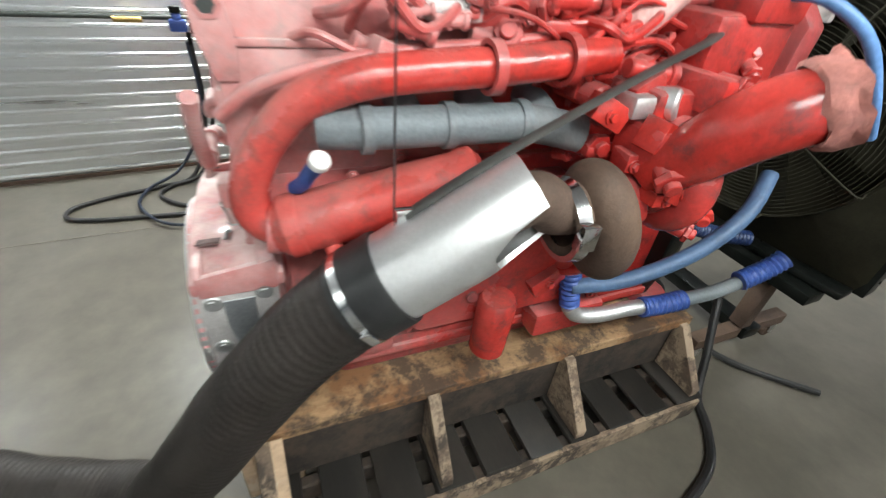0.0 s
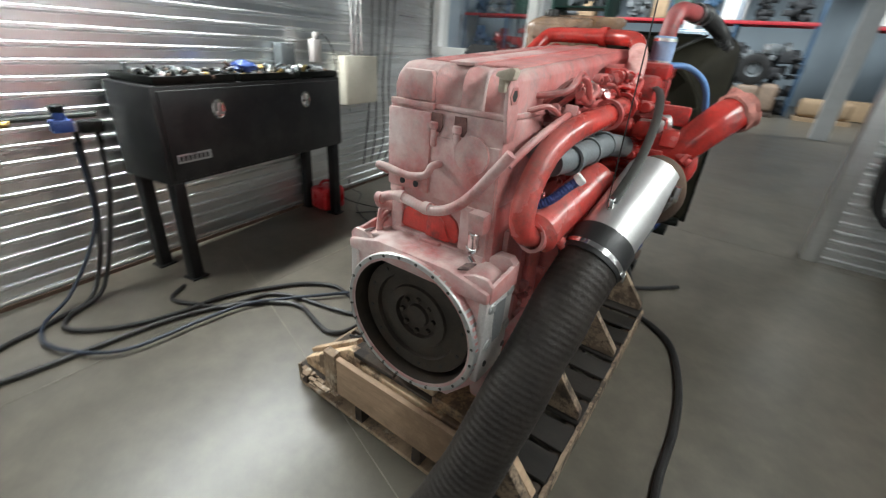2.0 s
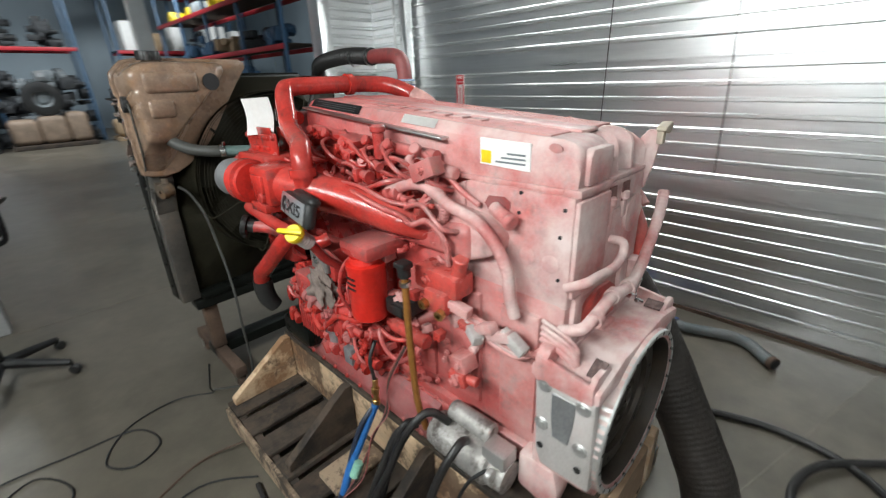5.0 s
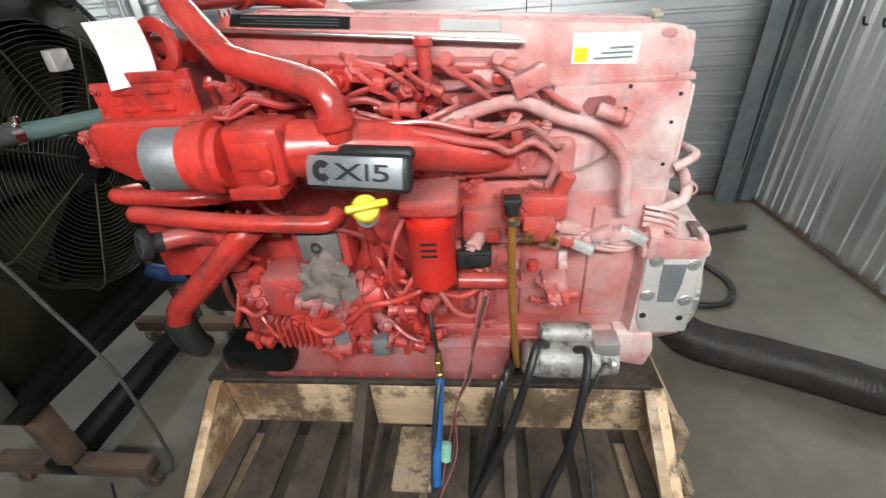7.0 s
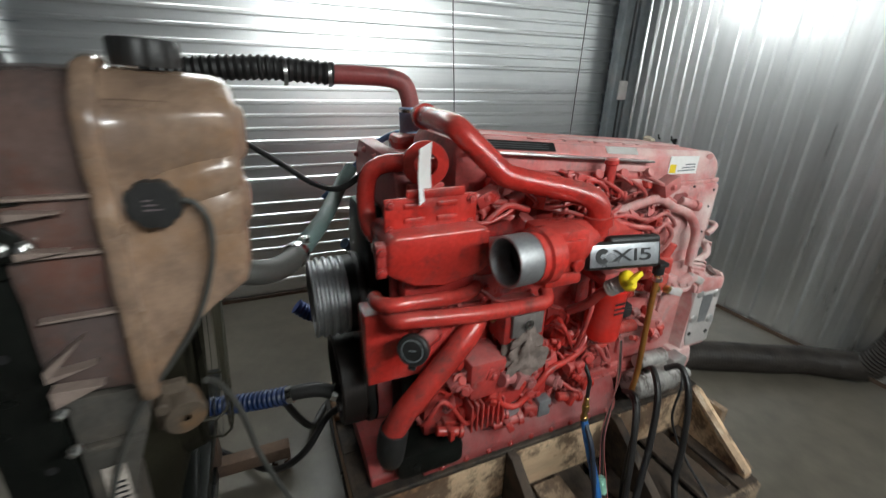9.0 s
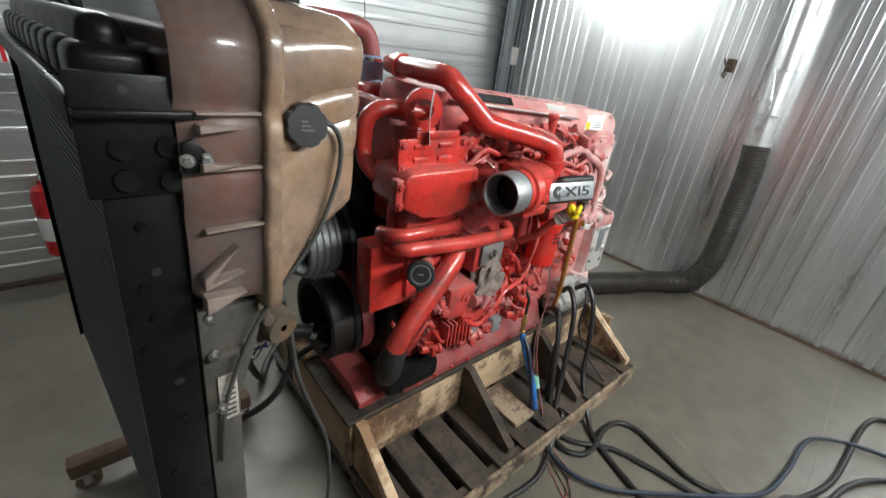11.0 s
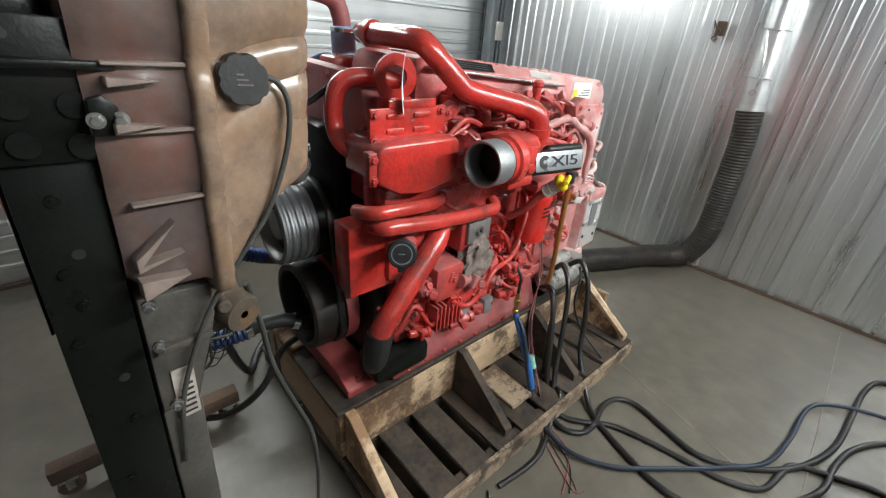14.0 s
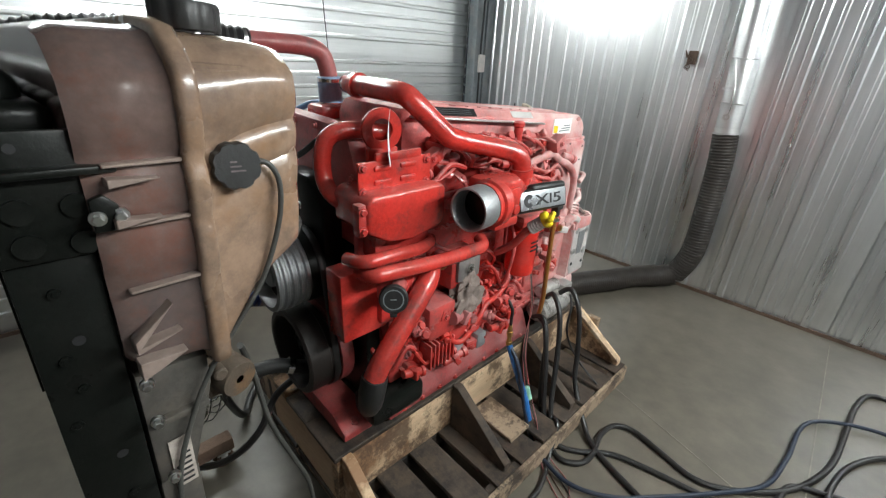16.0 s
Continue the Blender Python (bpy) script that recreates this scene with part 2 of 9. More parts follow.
PLY = material("raw_pine_plank", (0.66, 0.47, 0.30), 0.72, 0.0, 0.22, 3, 50, 0.3, dirt=(0.24, 0.115, 0.05), dirt_amount=0.85, dirt_scale=2.3, dirt_edge=(0.48, 0.56), dirt2=(0.10, 0.06, 0.038), stretch=(0.5, 0.25, 2))
PLY_PLAIN = material("plain_plywood", (0.46, 0.31, 0.20), 0.72, 0.0, 0.2, 3, 50, 0.25, dirt=(0.20, 0.12, 0.07), dirt_amount=0.6, dirt_scale=3, dirt_edge=(0.5, 0.66), stretch=(0.3, 1, 2))
AMBER = material("amber_tank_plastic", (0.13, 0.085, 0.073), 0.2, 0.0, 0.15, 3, 60, 0.05, dirt=(0.088, 0.075, 0.074), dirt_amount=0.8, dirt_scale=3.5, dirt2=(0.16, 0.066, 0.048), dirt_edge=(0.46, 0.62), coat=0.35)
AMBER_B = material("yellowed_tank_plastic", (0.27, 0.18, 0.125), 0.26, 0.0, 0.2, 4, 60, 0.15, dirt=(0.26, 0.135, 0.06), dirt_amount=0.7, dirt_scale=5, dirt2=(0.13, 0.09, 0.07), dirt_edge=(0.48, 0.66), coat=0.3)
WEB_PLASTIC = material("pale_moulded_plastic", (0.23, 0.175, 0.15), 0.3, 0.0, 0.15, 6, 60, 0.05, coat=0.3)
TAN = material("dirty_tan_plastic", (0.25, 0.18, 0.13), 0.6, 0.0, 0.25, 4, 60, 0.2, dirt=(0.10, 0.07, 0.05), dirt_amount=0.6)
BLUE = material("blue_silicone_hose", (0.03, 0.07, 0.26), 0.42, 0.0, 0.2, 9, 90, 0.1, dirt=(0.1, 0.1, 0.12), dirt_amount=0.4)
NAVY = material("navy_silicone_boot", (0.012, 0.03, 0.10), 0.42, 0.0, 0.2, 9, 90, 0.1, dirt=(0.05, 0.05, 0.06), dirt_amount=0.4)
PALE_BLUE = material("faded_blue_sleeve", (0.20, 0.30, 0.48), 0.5, 0.0, 0.2, 8, 90, 0.1, dirt=(0.4, 0.4, 0.42), dirt_amount=0.5)
TEAL = material("grey_green_hose", (0.10, 0.16, 0.15), 0.5, 0.0, 0.2, 8, 90, 0.1, dirt=(0.2, 0.2, 0.19), dirt_amount=0.4)
YELLOW = material("yellow_plastic", (0.80, 0.60, 0.02), 0.35, 0.0, 0.1, 8, 90, 0.05, dirt=(0.5, 0.35, 0.05), dirt_amount=0.3)
BRASS = material("brass", (0.60, 0.42, 0.16), 0.35, 1.0, 0.15, 9, 90, 0.05)
WHITE = material("white_paint", (0.74, 0.74, 0.72), 0.5, 0.0, 0.06, 4, 60, 0.05, dirt=(0.5, 0.48, 0.45), dirt_amount=0.3)
PAPER = material("white_paper", (0.78, 0.77, 0.75), 0.8, 0.0, 0.05, 6, 60, 0.05)
CREAM = material("cream_enamel", (0.66, 0.62, 0.52), 0.45, 0.0, 0.08, 4, 60, 0.05)
INK = material("black_print", (0.015, 0.015, 0.016), 0.5, vary=0.1, bump=0)
SILVER_PRINT = material("silver_badge", (0.46, 0.48, 0.50), 0.3, 0.7, 0.05, 8, 80, 0.03)
SIGN_RED = material("red_sign", (0.60, 0.02, 0.03), 0.4, vary=0.06, bump=0.02)
FABRIC = material("black_upholstery", (0.02, 0.02, 0.021), 0.9, 0.0, 0.3, 12, 200, 0.4)
RAG = material("oily_grey_cloth", (0.20, 0.155, 0.135), 0.9, 0.0, 0.3, 14, 120, 0.5, dirt=(0.07, 0.055, 0.045), dirt_amount=0.7, dirt_scale=16)
RAG_PLATE = material("grimy_bare_casting", (0.20, 0.18, 0.17), 0.55, 0.35, 0.3, 14, 120, 0.3, dirt=(0.09, 0.07, 0.06), dirt_amount=0.7, dirt_scale=14)
CARDBOARD = material("brown_cardboard", (0.36, 0.25, 0.15), 0.8, 0.0, 0.15, 4, 60, 0.1, random_tint=0.3)
RACK_RED = material("rack_red_beam", (0.42, 0.02, 0.03), 0.45, vary=0.15, dirt=(0.2, 0.02, 0.02), dirt_amount=0.4)
RACK_BLUE = material("rack_blue_post", (0.04, 0.09, 0.16), 0.45, vary=0.2)
GREEN_DARK = material("dark_green_paint", (0.02, 0.06, 0.045), 0.5, vary=0.25)
HALL_WALL = material("pale_blue_hall_wall", (0.34, 0.41, 0.46), 0.6, vary=0.08, scale=0.6)
FLEX.node_tree.nodes["Principled BSDF"].inputs["Specular IOR Level"].default_value = 0.3
BLACK_STEEL.node_tree.nodes["Principled BSDF"].inputs["Specular IOR Level"].default_value = 0.16
BLACK.node_tree.nodes["Principled BSDF"].inputs["Specular IOR Level"].default_value = 0.3
DARK_STUFF = material("dark_machine_parts", (0.03, 0.032, 0.035), 0.55, 0.2, 0.5, 6, 40, 0.3, random_tint=0.5)
CORE = material("radiator_core", (0.17, 0.18, 0.19), 0.55, 0.5, 0.12, 30, 220, 0.35)
FIRE_RED = material("extinguisher_red", (0.55, 0.015, 0.02), 0.28, vary=0.08, bump=0.02, coat=0.3)
DIPSTICK = material("amber_dipstick_tube", (0.30, 0.13, 0.03), 0.4, 0.3, 0.2)
SHROUD_BLACK.node_tree.nodes["Principled BSDF"].inputs["Specular IOR Level"].default_value = 0.22
CONCRETE.node_tree.nodes["Principled BSDF"].inputs["Specular IOR Level"].default_value = 0.5
GLASS = bpy.data.materials.new("window_glass")
GLASS.use_nodes = True
GLASS.node_tree.nodes["Principled BSDF"].inputs["Transmission Weight"].default_value = 1.0
GLASS.node_tree.nodes["Principled BSDF"].inputs["Roughness"].default_value = 0.02
GLASS.node_tree.nodes["Principled BSDF"].inputs["IOR"].default_value = 1.45
TUBE_GLOW = glow("lit_tube", COOL, 16.0)


# ---- mesh tools ----
def thing(name, base, label, category, rz=0.0, group="", kind=""):
    ob = new(name)
    ob.empty_display_size = 0.1
    ob.matrix_basis = pose(*base, 0, 0, rz)
    return tagged(ob, label, category, group, kind)


def top_matrix(ob):
    while ob.parent:
        ob = ob.parent
    return ob.matrix_basis.copy()


def mesh_of(bm, name, mat, angle=35):
    me = bpy.data.meshes.new(name)
    bmesh.ops.recalc_face_normals(bm, faces=bm.faces)
    bm.to_mesh(me)
    bm.free()
    me.materials.append(mat)
    me.polygons.foreach_set("use_smooth", [True] * len(me.polygons))
    me.set_sharp_from_angle(angle=radians(angle))
    return me


def part(name, bm, mat, parent, label="", local=False, angle=35):
    """One mesh under a thing or part. Its bmesh is in world places unless local."""
    if not local:
        bm.transform(top_matrix(parent).inverted())
    ob = new(name, mesh_of(bm, name, mat, angle))
    ob.parent = parent
    return tagged(ob, label)


def solo(name, bm, mat, label="", category="", kind="", base=None, group="", angle=35):
    """A top-level mesh, its origin at base."""
    at = Vector(base or (0, 0, 0))
    bm.transform(Matrix.Translation(-at))
    ob = new(name, mesh_of(bm, name, mat, angle))
    ob.location = at
    return tagged(ob, label, category, group, kind)


def BM():
    return bmesh.new()


def box(bm, lo, hi, bev=0.0, m=None, seg=2):
    lo, hi = Vector(lo), Vector(hi)
    c, s = (lo + hi) / 2, hi - lo
    M = (m or Matrix.Identity(4)) @ Matrix.Translation(c) @ Matrix.Diagonal((*s, 1))
    r = bmesh.ops.create_cube(bm, size=1, matrix=M)
    if bev:
        edges = {e for v in r["verts"] for e in v.link_edges}
        bmesh.ops.bevel(bm, geom=list(edges), offset=bev, segments=seg, affect="EDGES", profile=0.5, clamp_overlap=True)
    return bm


def smooth_path(pts, sub):
    P = [Vector(p) for p in pts]
    if sub < 2 or len(P) < 3:
        return P
    out = []
    for i in range(len(P) - 1):
        a, b, c, d = P[max(i - 1, 0)], P[i], P[i + 1], P[min(i + 2, len(P) - 1)]
        for k in range(sub):
            t = k / sub
            out.append(0.5 * ((2 * b) + (c - a) * t + (2 * a - 5 * b + 4 * c - d) * t * t + (3 * b - a - 3 * c + d) * t ** 3))
    out.append(P[-1])
    return out


def tube(bm, pts, r, seg=12, sub=6, caps=True, ripple=0.0, pitch=0.02, flat=1.0):
    """A pipe along smooth points. r: one radius, or one for each point; ripple: rings like those of a flexible hose."""
    C = smooth_path(pts, sub)
    n = len(C)
    if isinstance(r, (list, tuple)):
        R = [float(v) for v in np.interp(np.linspace(0, len(r) - 1, n), range(len(r)), r)]
    else:
        R = [r] * n
    if ripple:
        d = [0.0]
        for a, b in zip(C, C[1:]):
            d.append(d[-1] + (b - a).length)
        m = max(8, int(d[-1] / pitch * 4))
        s = np.linspace(0, d[-1], m)
        xs = [np.interp(s, d, [c[k] for c in C]) for k in range(3)]
        R = [float(np.interp(v, d, R)) + ripple * math.sin(2 * math.pi * v / pitch) for v in s]
        C = [Vector((xs[0][i], xs[1][i], xs[2][i])) for i in range(m)]
        n = m
    up = Vector((0, 0, 1))
    rings = []
    prev = None
    for i in range(n):
        d = (C[min(i + 1, n - 1)] - C[max(i - 1, 0)])
        if d.length < 1e-9:
            d = Vector((0, 0, 1))
        d.normalize()
        if prev is None:
            u = up - d * up.dot(d)
            if u.length < 0.05:
                u = Vector((1, 0, 0)) - d * d.x
        else:
            u = prev - d * prev.dot(d)
        u.normalize()
        prev = u
        v = d.cross(u)
        rings.append([bm.verts.new(C[i] + R[i] * (math.cos(2 * math.pi * k / seg) * u * flat + math.sin(2 * math.pi * k / seg) * v)) for k in range(seg)])
    for a, b in zip(rings, rings[1:]):
        for k in range(seg):
            bm.faces.new((a[k], a[(k + 1) % seg], b[(k + 1) % seg], b[k]))
    if caps:
        bm.faces.new(rings[0][::-1])
        bm.faces.new(rings[-1])
    return bm


def turn_to(axis):
    """The turn that lays local z along axis."""
    return Vector(axis).normalized().to_track_quat("Z", "Y").to_matrix().to_4x4()


def lathe(bm, prof, at, axis=(0, 0, 1), seg=32, sx=1.0, sy=1.0, closed=False):
    """A turned form: prof lists (radius, height along the axis)."""
    M = Matrix.Translation(at) @ turn_to(axis)
    rings = []
    for r, h in prof:
        if r < 1e-6:
            rings.append([bm.verts.new(M @ Vector((0, 0, h)))])
        else:
            rings.append([bm.verts.new(M @ Vector((sx * r * math.cos(2 * math.pi * k / seg), sy * r * math.sin(2 * math.pi * k / seg), h))) for k in range(seg)])
    if closed:
        rings.append(rings[0])
    for a, b in zip(rings, rings[1:]):
        if len(a) == 1 and len(b) == 1:
            continue
        for k in range(seg):
            j = (k + 1) % seg
            if len(a) == 1:
                bm.faces.new((a[0], b[k], b[j]))
            elif len(b) == 1:
                bm.faces.new((a[k], a[j], b[0]))
            else:
                bm.faces.new((a[k], a[j], b[j], b[k]))
    return bm


def cyl(bm, a, b, r, seg=16, bev=0.0):
    a, b = Vector(a), Vector(b)
    h = (b - a).length
    e = min(bev, r * 0.6, h * 0.4)
    prof = [(0, 0), (r - e, 0), (r, e), (r, h - e), (r - e, h), (0, h)] if e else [(0, 0), (r, 0), (r, h), (0, h)]
    return lathe(bm, prof, a, b - a, seg)


def prism(bm, poly, axis, lo, hi, bev=0.0, seg=2):
    """A flat outline drawn out along 'x', 'y' or 'z'. poly: the other two coordinates in order."""
    def p(q, h):
        return Vector({"x": (h, q[0], q[1]), "y": (q[0], h, q[1]), "z": (q[0], q[1], h)}[axis])
    a = [bm.verts.new(p(q, lo)) for q in poly]
    b = [bm.verts.new(p(q, hi)) for q in poly]
    fs = [bm.faces.new(a[::-1]), bm.faces.new(b)]
    n = len(poly)
    for k in range(n):
        fs.append(bm.faces.new((a[k], a[(k + 1) % n], b[(k + 1) % n], b[k])))
    if bev:
        edges = {e for f in fs for e in f.edges}
        bmesh.ops.bevel(bm, geom=list(edges), offset=bev, segments=seg, affect="EDGES", profile=0.5, clamp_overlap=True)
    return bm


def bolt(bm, at, axis, r=0.012, h=0.012, washer=True):
    axis = Vector(axis).normalized()
    at = Vector(at)
    if washer:
        cyl(bm, at - axis * 0.002, at + axis * 0.004, r * 1.45, 14)
    cyl(bm, at, at + axis * h, r, 6, 0.0015)
    return bm


def text_mesh(body, size, depth=0.002, bold=0.0):
    cu = bpy.data.curves.new("lettering", "FONT")
    cu.body, cu.size, cu.extrude, cu.align_x, cu.align_y = body, size, depth, "CENTER", "CENTER"
    cu.offset = bold
    ob = bpy.data.objects.new("lettering", cu)
    scene.collection.objects.link(ob)
    me = bpy.data.meshes.new_from_object(ob.evaluated_get(bpy.context.evaluated_depsgraph_get()))
    bpy.data.objects.remove(ob)
    bm = BM()
    bm.from_mesh(me)
    bpy.data.meshes.remove(me)
    return bm


def copies(name, bm, mat, parent, places, label="", angle=35):
    """Alike parts on one mesh, each at its own world matrix."""
    me = mesh_of(bm, name, mat, angle)
    inv = top_matrix(parent).inverted()
    for m in places:
        ob = new(name, me)
        ob.parent = parent
        ob.matrix_basis = inv @ m
        tagged(ob, label)


def at(p, axis=(0, 0, 1)):
    return Matrix.Translation(p) @ turn_to(axis)


def bolt_mesh(r=0.012, h=0.012):
    b = BM()
    cyl(b, (0, 0, -0.002), (0, 0, 0.004), r * 1.45, 14)
    cyl(b, (0, 0, 0), (0, 0, h), r, 6, 0.0015)
    return b


# ---- the test cell ----
CORNERS = {"a": Vector((-2.5, -1.75, 0)), "b": Vector((2.2, -1.62, 0)), "c": Vector((2.3, 4.2, 0)), "d": Vector((-3.15, 4.2, 0))}
FLOOR = BM()
box(FLOOR, (-14, -2.2, -0.2), (12, 27.5, 0))
solo("floor", FLOOR, CONCRETE, "sealed grey concrete shop floor with stains", "floor", "structure")

# saw-cut joints, filled
for n, (a, b) in enumerate((((-1.62, -1.6), (-1.92, 4.1)), ((-2.4, 0.62), (2.2, -0.75)), ((-3.1, 4.12), (2.3, 4.05)))):
    a, b = Vector((*a, 0.001)), Vector((*b, 0.001))
    d = (b - a).normalized()
    s = Vector((-d.y, d.x, 0)) * 0.003
    j = BM()
    box(j, (0, -0.003, 0.0), ((b - a).length, 0.003, 0.0015), m=Matrix.Translation(a) @ Matrix.Rotation(math.atan2(d.y, d.x), 4, "Z"))
    solo("floor_joint", j, material("joint_filler", (0.19, 0.17, 0.14), 0.6), "thin pale filled joint in the concrete floor", "joint", "structure", base=a)


def rib_profile(length, pitch, w=0.05, h=0.017, minor=0):
    """Steep-sided ribs with lower ones between them."""
    out = [(0.0, 0.0)]
    s = pitch / 2
    while s < length - w:
        out += [(s - w / 2, 0), (s - w / 2 + 0.011, h), (s + w / 2 - 0.011, h), (s + w / 2, 0)]
        for k in range(minor):
            q = s + pitch * (k + 1) / (minor + 1)
            if q < length - w:
                out += [(q - 0.017, 0), (q - 0.009, 0.0115), (q + 0.009, 0.0115), (q + 0.017, 0)]
        s += pitch
    out.append((length, 0.0))
    return out


def wall(name, p, q, ribs, label, z0=0.0, z1=CEILING_Z, pitch=0.305, thick=0.12, mat=GALV, minor=2, step=0.915, h=0.02, w=0.06):
    """A framed wall with ribbed metal sheets on its room side. The room lies to the left of the way from p to q."""
    p, q = Vector(p), Vector(q)
    d = (q - p).normalized()
    inward = Vector((-d.y, d.x, 0))
    length = (q - p).length
    M = Matrix.Translation(Vector((p.x, p.y, 0))) @ Matrix(((d.x, inward.x, 0, 0), (d.y, inward.y, 0, 0), (0, 0, 1, 0), (0, 0, 0, 1)))
    core = BM()
    box(core, (0, -thick, z0), (length, -0.004, z1), m=M)
    ob = solo(name, core, mat, label, "wall", "structure", base=(p.x, p.y, 0))
    across = z1 - z0 if ribs == "h" else length
    pos = 0.0
    while pos < across - 0.02:
        size = min(step, across - pos)
        prof = rib_profile(size + 0.01, pitch, w, h, minor)
        bm = BM()
        cols = []
        for s, o in prof:
            s += pos
            s = min(s, across)
            if ribs == "h":
                cols.append((bm.verts.new(M @ Vector((0, o, z0 + s))), bm.verts.new(M @ Vector((length, o, z0 + s)))))
            else:
                cols.append((bm.verts.new(M @ Vector((s, o, z0))), bm.verts.new(M @ Vector((s, o, z1)))))
        for a, b in zip(cols, cols[1:]):
            bm.faces.new((a[0], b[0], b[1], a[1]))
        part("wall_sheet", bm, mat, ob)
        pos += size
    return ob, M


WEST, M_WEST = wall("wall_west", CORNERS["d"], CORNERS["a"], "h", "galvanised steel wall with horizontal ribs", pitch=0.0915, minor=0, w=0.04, h=0.013)
SOUTH, M_SOUTH = wall("wall_south", CORNERS["a"], CORNERS["b"], "v", "galvanised steel wall with upright ribs", mat=GALV_V, h=0.026)
EAST, M_EAST = wall("wall_east", CORNERS["b"] + Vector((0.004, 0.25, 0)), CORNERS["c"] + Vector((-0.01, -0.7, 0)), "h", "galvanised steel wall with broad horizontal ribs and fine ones between", w=0.042, h=0.0125)
E2, M_E2 = wall("wall_east_end", CORNERS["c"] + Vector((-0.008, -0.66, 0)), CORNERS["c"], "h", "galvanised steel wall panel at the end of the cell", pitch=0.0915, minor=0, w=0.04, h=0.016)
N2, M_N2 = wall("wall_north_east", CORNERS["c"], (1.62, 4.2, 0), "h", "short galvanised wall panel beside the wide opening", pitch=0.0915, minor=0, w=0.04, h=0.016)
N1, M_N1 = wall("wall_north_west", (-1.56, 4.2, 0), CORNERS["d"], "h", "galvanised wall under the office window", z1=1.52, pitch=0.0915, minor=0, w=0.04, h=0.016)
N1b, M_N1b = wall("wall_north_west_top", (-1.56, 4.2, 0), CORNERS["d"], "h", "galvanised wall above the office window", z0=2.62, pitch=0.0915, minor=0, w=0.04, h=0.016)
lintel = BM()
box(lintel, (-1.56, 4.2, 2.9), (1.62, 4.34, CEILING_Z))
solo("lintel", lintel, GALV, "steel header above the wide opening", "lintel", "structure", base=(0, 4.2, 2.9))
CEILING_GREY = material("dull_grey_ceiling_paint", (0.20, 0.20, 0.20), 0.7, vary=0.1, scale=1.5)
POST_GREY = material("grey_white_paint", (0.42, 0.43, 0.43), 0.45, vary=0.15, dirt=(0.25, 0.25, 0.24))
# posts of the opening, the door track, corner trim
for n, (x0, y0, x1, y1, zt) in {"opening_post_west": (-1.72, 4.15, -1.56, 4.36, 2.9), "opening_post_east": (1.56, 4.15, 1.70, 4.36, 2.9)}.items():
    b = BM()
    box(b, (x0, y0, 0), (x1, y1, zt), 0.006)
    solo(n, b, POST_GREY if "west" in n else GALV, "pale steel post at the side of the opening", "post", "structure", base=(x0, y0, 0))
b = BM()
for dx, dy in ((0.0, 0.02), (-0.09, 0.06)):
    box(b, (2.09 + dx, -1.5 + dy, 0), (2.15 + dx, -1.36 + dy, CEILING_Z), 0.004)
box(b, (2.03, -1.62, 0), (2.10, -1.5, CEILING_Z), 0.01)
solo("corner_post", b, GREY_IRON, "grey steel corner posts of the cell", "post", "structure", base=(2.1, -1.45, 0))
b = BM()
box(b, (2.15, 3.44, 0), (2.25, 3.52, CEILING_Z), 0.004)
solo("wall_post", b, GALV, "galvanised post in the ribbed wall", "post", "structure", base=(2.2, 3.48, 0))
# unseen ceiling, added to close the cell; its dull grey keeps bounced light low
b = BM()
prism(b, [(-2.7, -1.95), (2.4, -1.8), (2.5, 4.36), (-3.4, 4.36)], "z", CEILING_Z, CEILING_Z + 0.1)
solo("ceiling", b, CEILING_GREY, "dull grey ceiling added unseen over the test cell", "ceiling", "structure", base=(0, 1, CEILING_Z))
# dark rubber skirting along the walls
for nm, p, q in (("baseboard_west", "d", "a"), ("baseboard_south", "a", "b"), ("baseboard_east", "b", "c")):
    p, q = CORNERS[p], CORNERS[q]
    d = (q - p).normalized()
    b = BM()
    box(b, (0, 0.018, 0), ((q - p).length, 0.03, 0.028), m=Matrix.Translation(p) @ Matrix.Rotation(math.atan2(d.y, d.x), 4, "Z"))
    solo(nm, b, RUST, "rusty base angle where the sheet wall meets the floor", "baseboard", "structure", base=p)

# light fixtures
for fx, fy, fz, ln, rz, tilt, fw in FIXTURES:
    f = thing("fluorescent_light", (fx, fy, fz), "long white fluorescent fixture lit under the ceiling", "ceiling light", rz=rz, group="ceiling lights")
    b = BM()
    box(b, (-0.10, -ln / 2 - 0.03, 0.06), (0.10, ln / 2 + 0.03, 0.12), 0.008)
    part("housing", b, WHITE, f, local=True)
    for s in (-0.4, 0.4):
        b = BM()
        cyl(b, (0, s * ln, 0.11), (0, s * ln, CEILING_Z - fz + 0.01), 0.006, 8)
        part("hanger_rod", b, STEEL, f, local=True)
    for s in (-0.04, 0.04):
        b = BM()
        cyl(b, (s, -ln / 2, 0.03), (s, ln / 2, 0.03), 0.015, 10)
        part("lamp_tube", b, TUBE_GLOW, f, local=True)

# office window in the north-west wall
w = thing("window_1", (-2.35, 4.2, 1.52), "white framed office window in the metal wall", "window", kind="structure")
b = BM()
for lo, hi in (((-3.12, 4.12, 1.52), (-1.62, 4.36, 1.62)), ((-3.12, 4.12, 2.52), (-1.62, 4.36, 2.62)), ((-3.12, 4.12, 1.62), (-3.02, 4.36, 2.52)), ((-1.74, 4.12, 1.62), (-1.62, 4.36, 2.52))):
    box(b, lo, hi, 0.008)
part("window_frame", b, WHITE, w)
b = BM()
box(b, (-3.02, 4.24, 1.62), (-1.74, 4.246, 2.52))
pane = part("pane", b, GLASS, w)
pane.visible_shadow = False


# ---- the engine ----
E = thing("diesel_engine", (0, 0.85, 0.41), "red diesel engine, dusty at the flywheel end, on a wooden skid", "engine")
ZC = 0.762

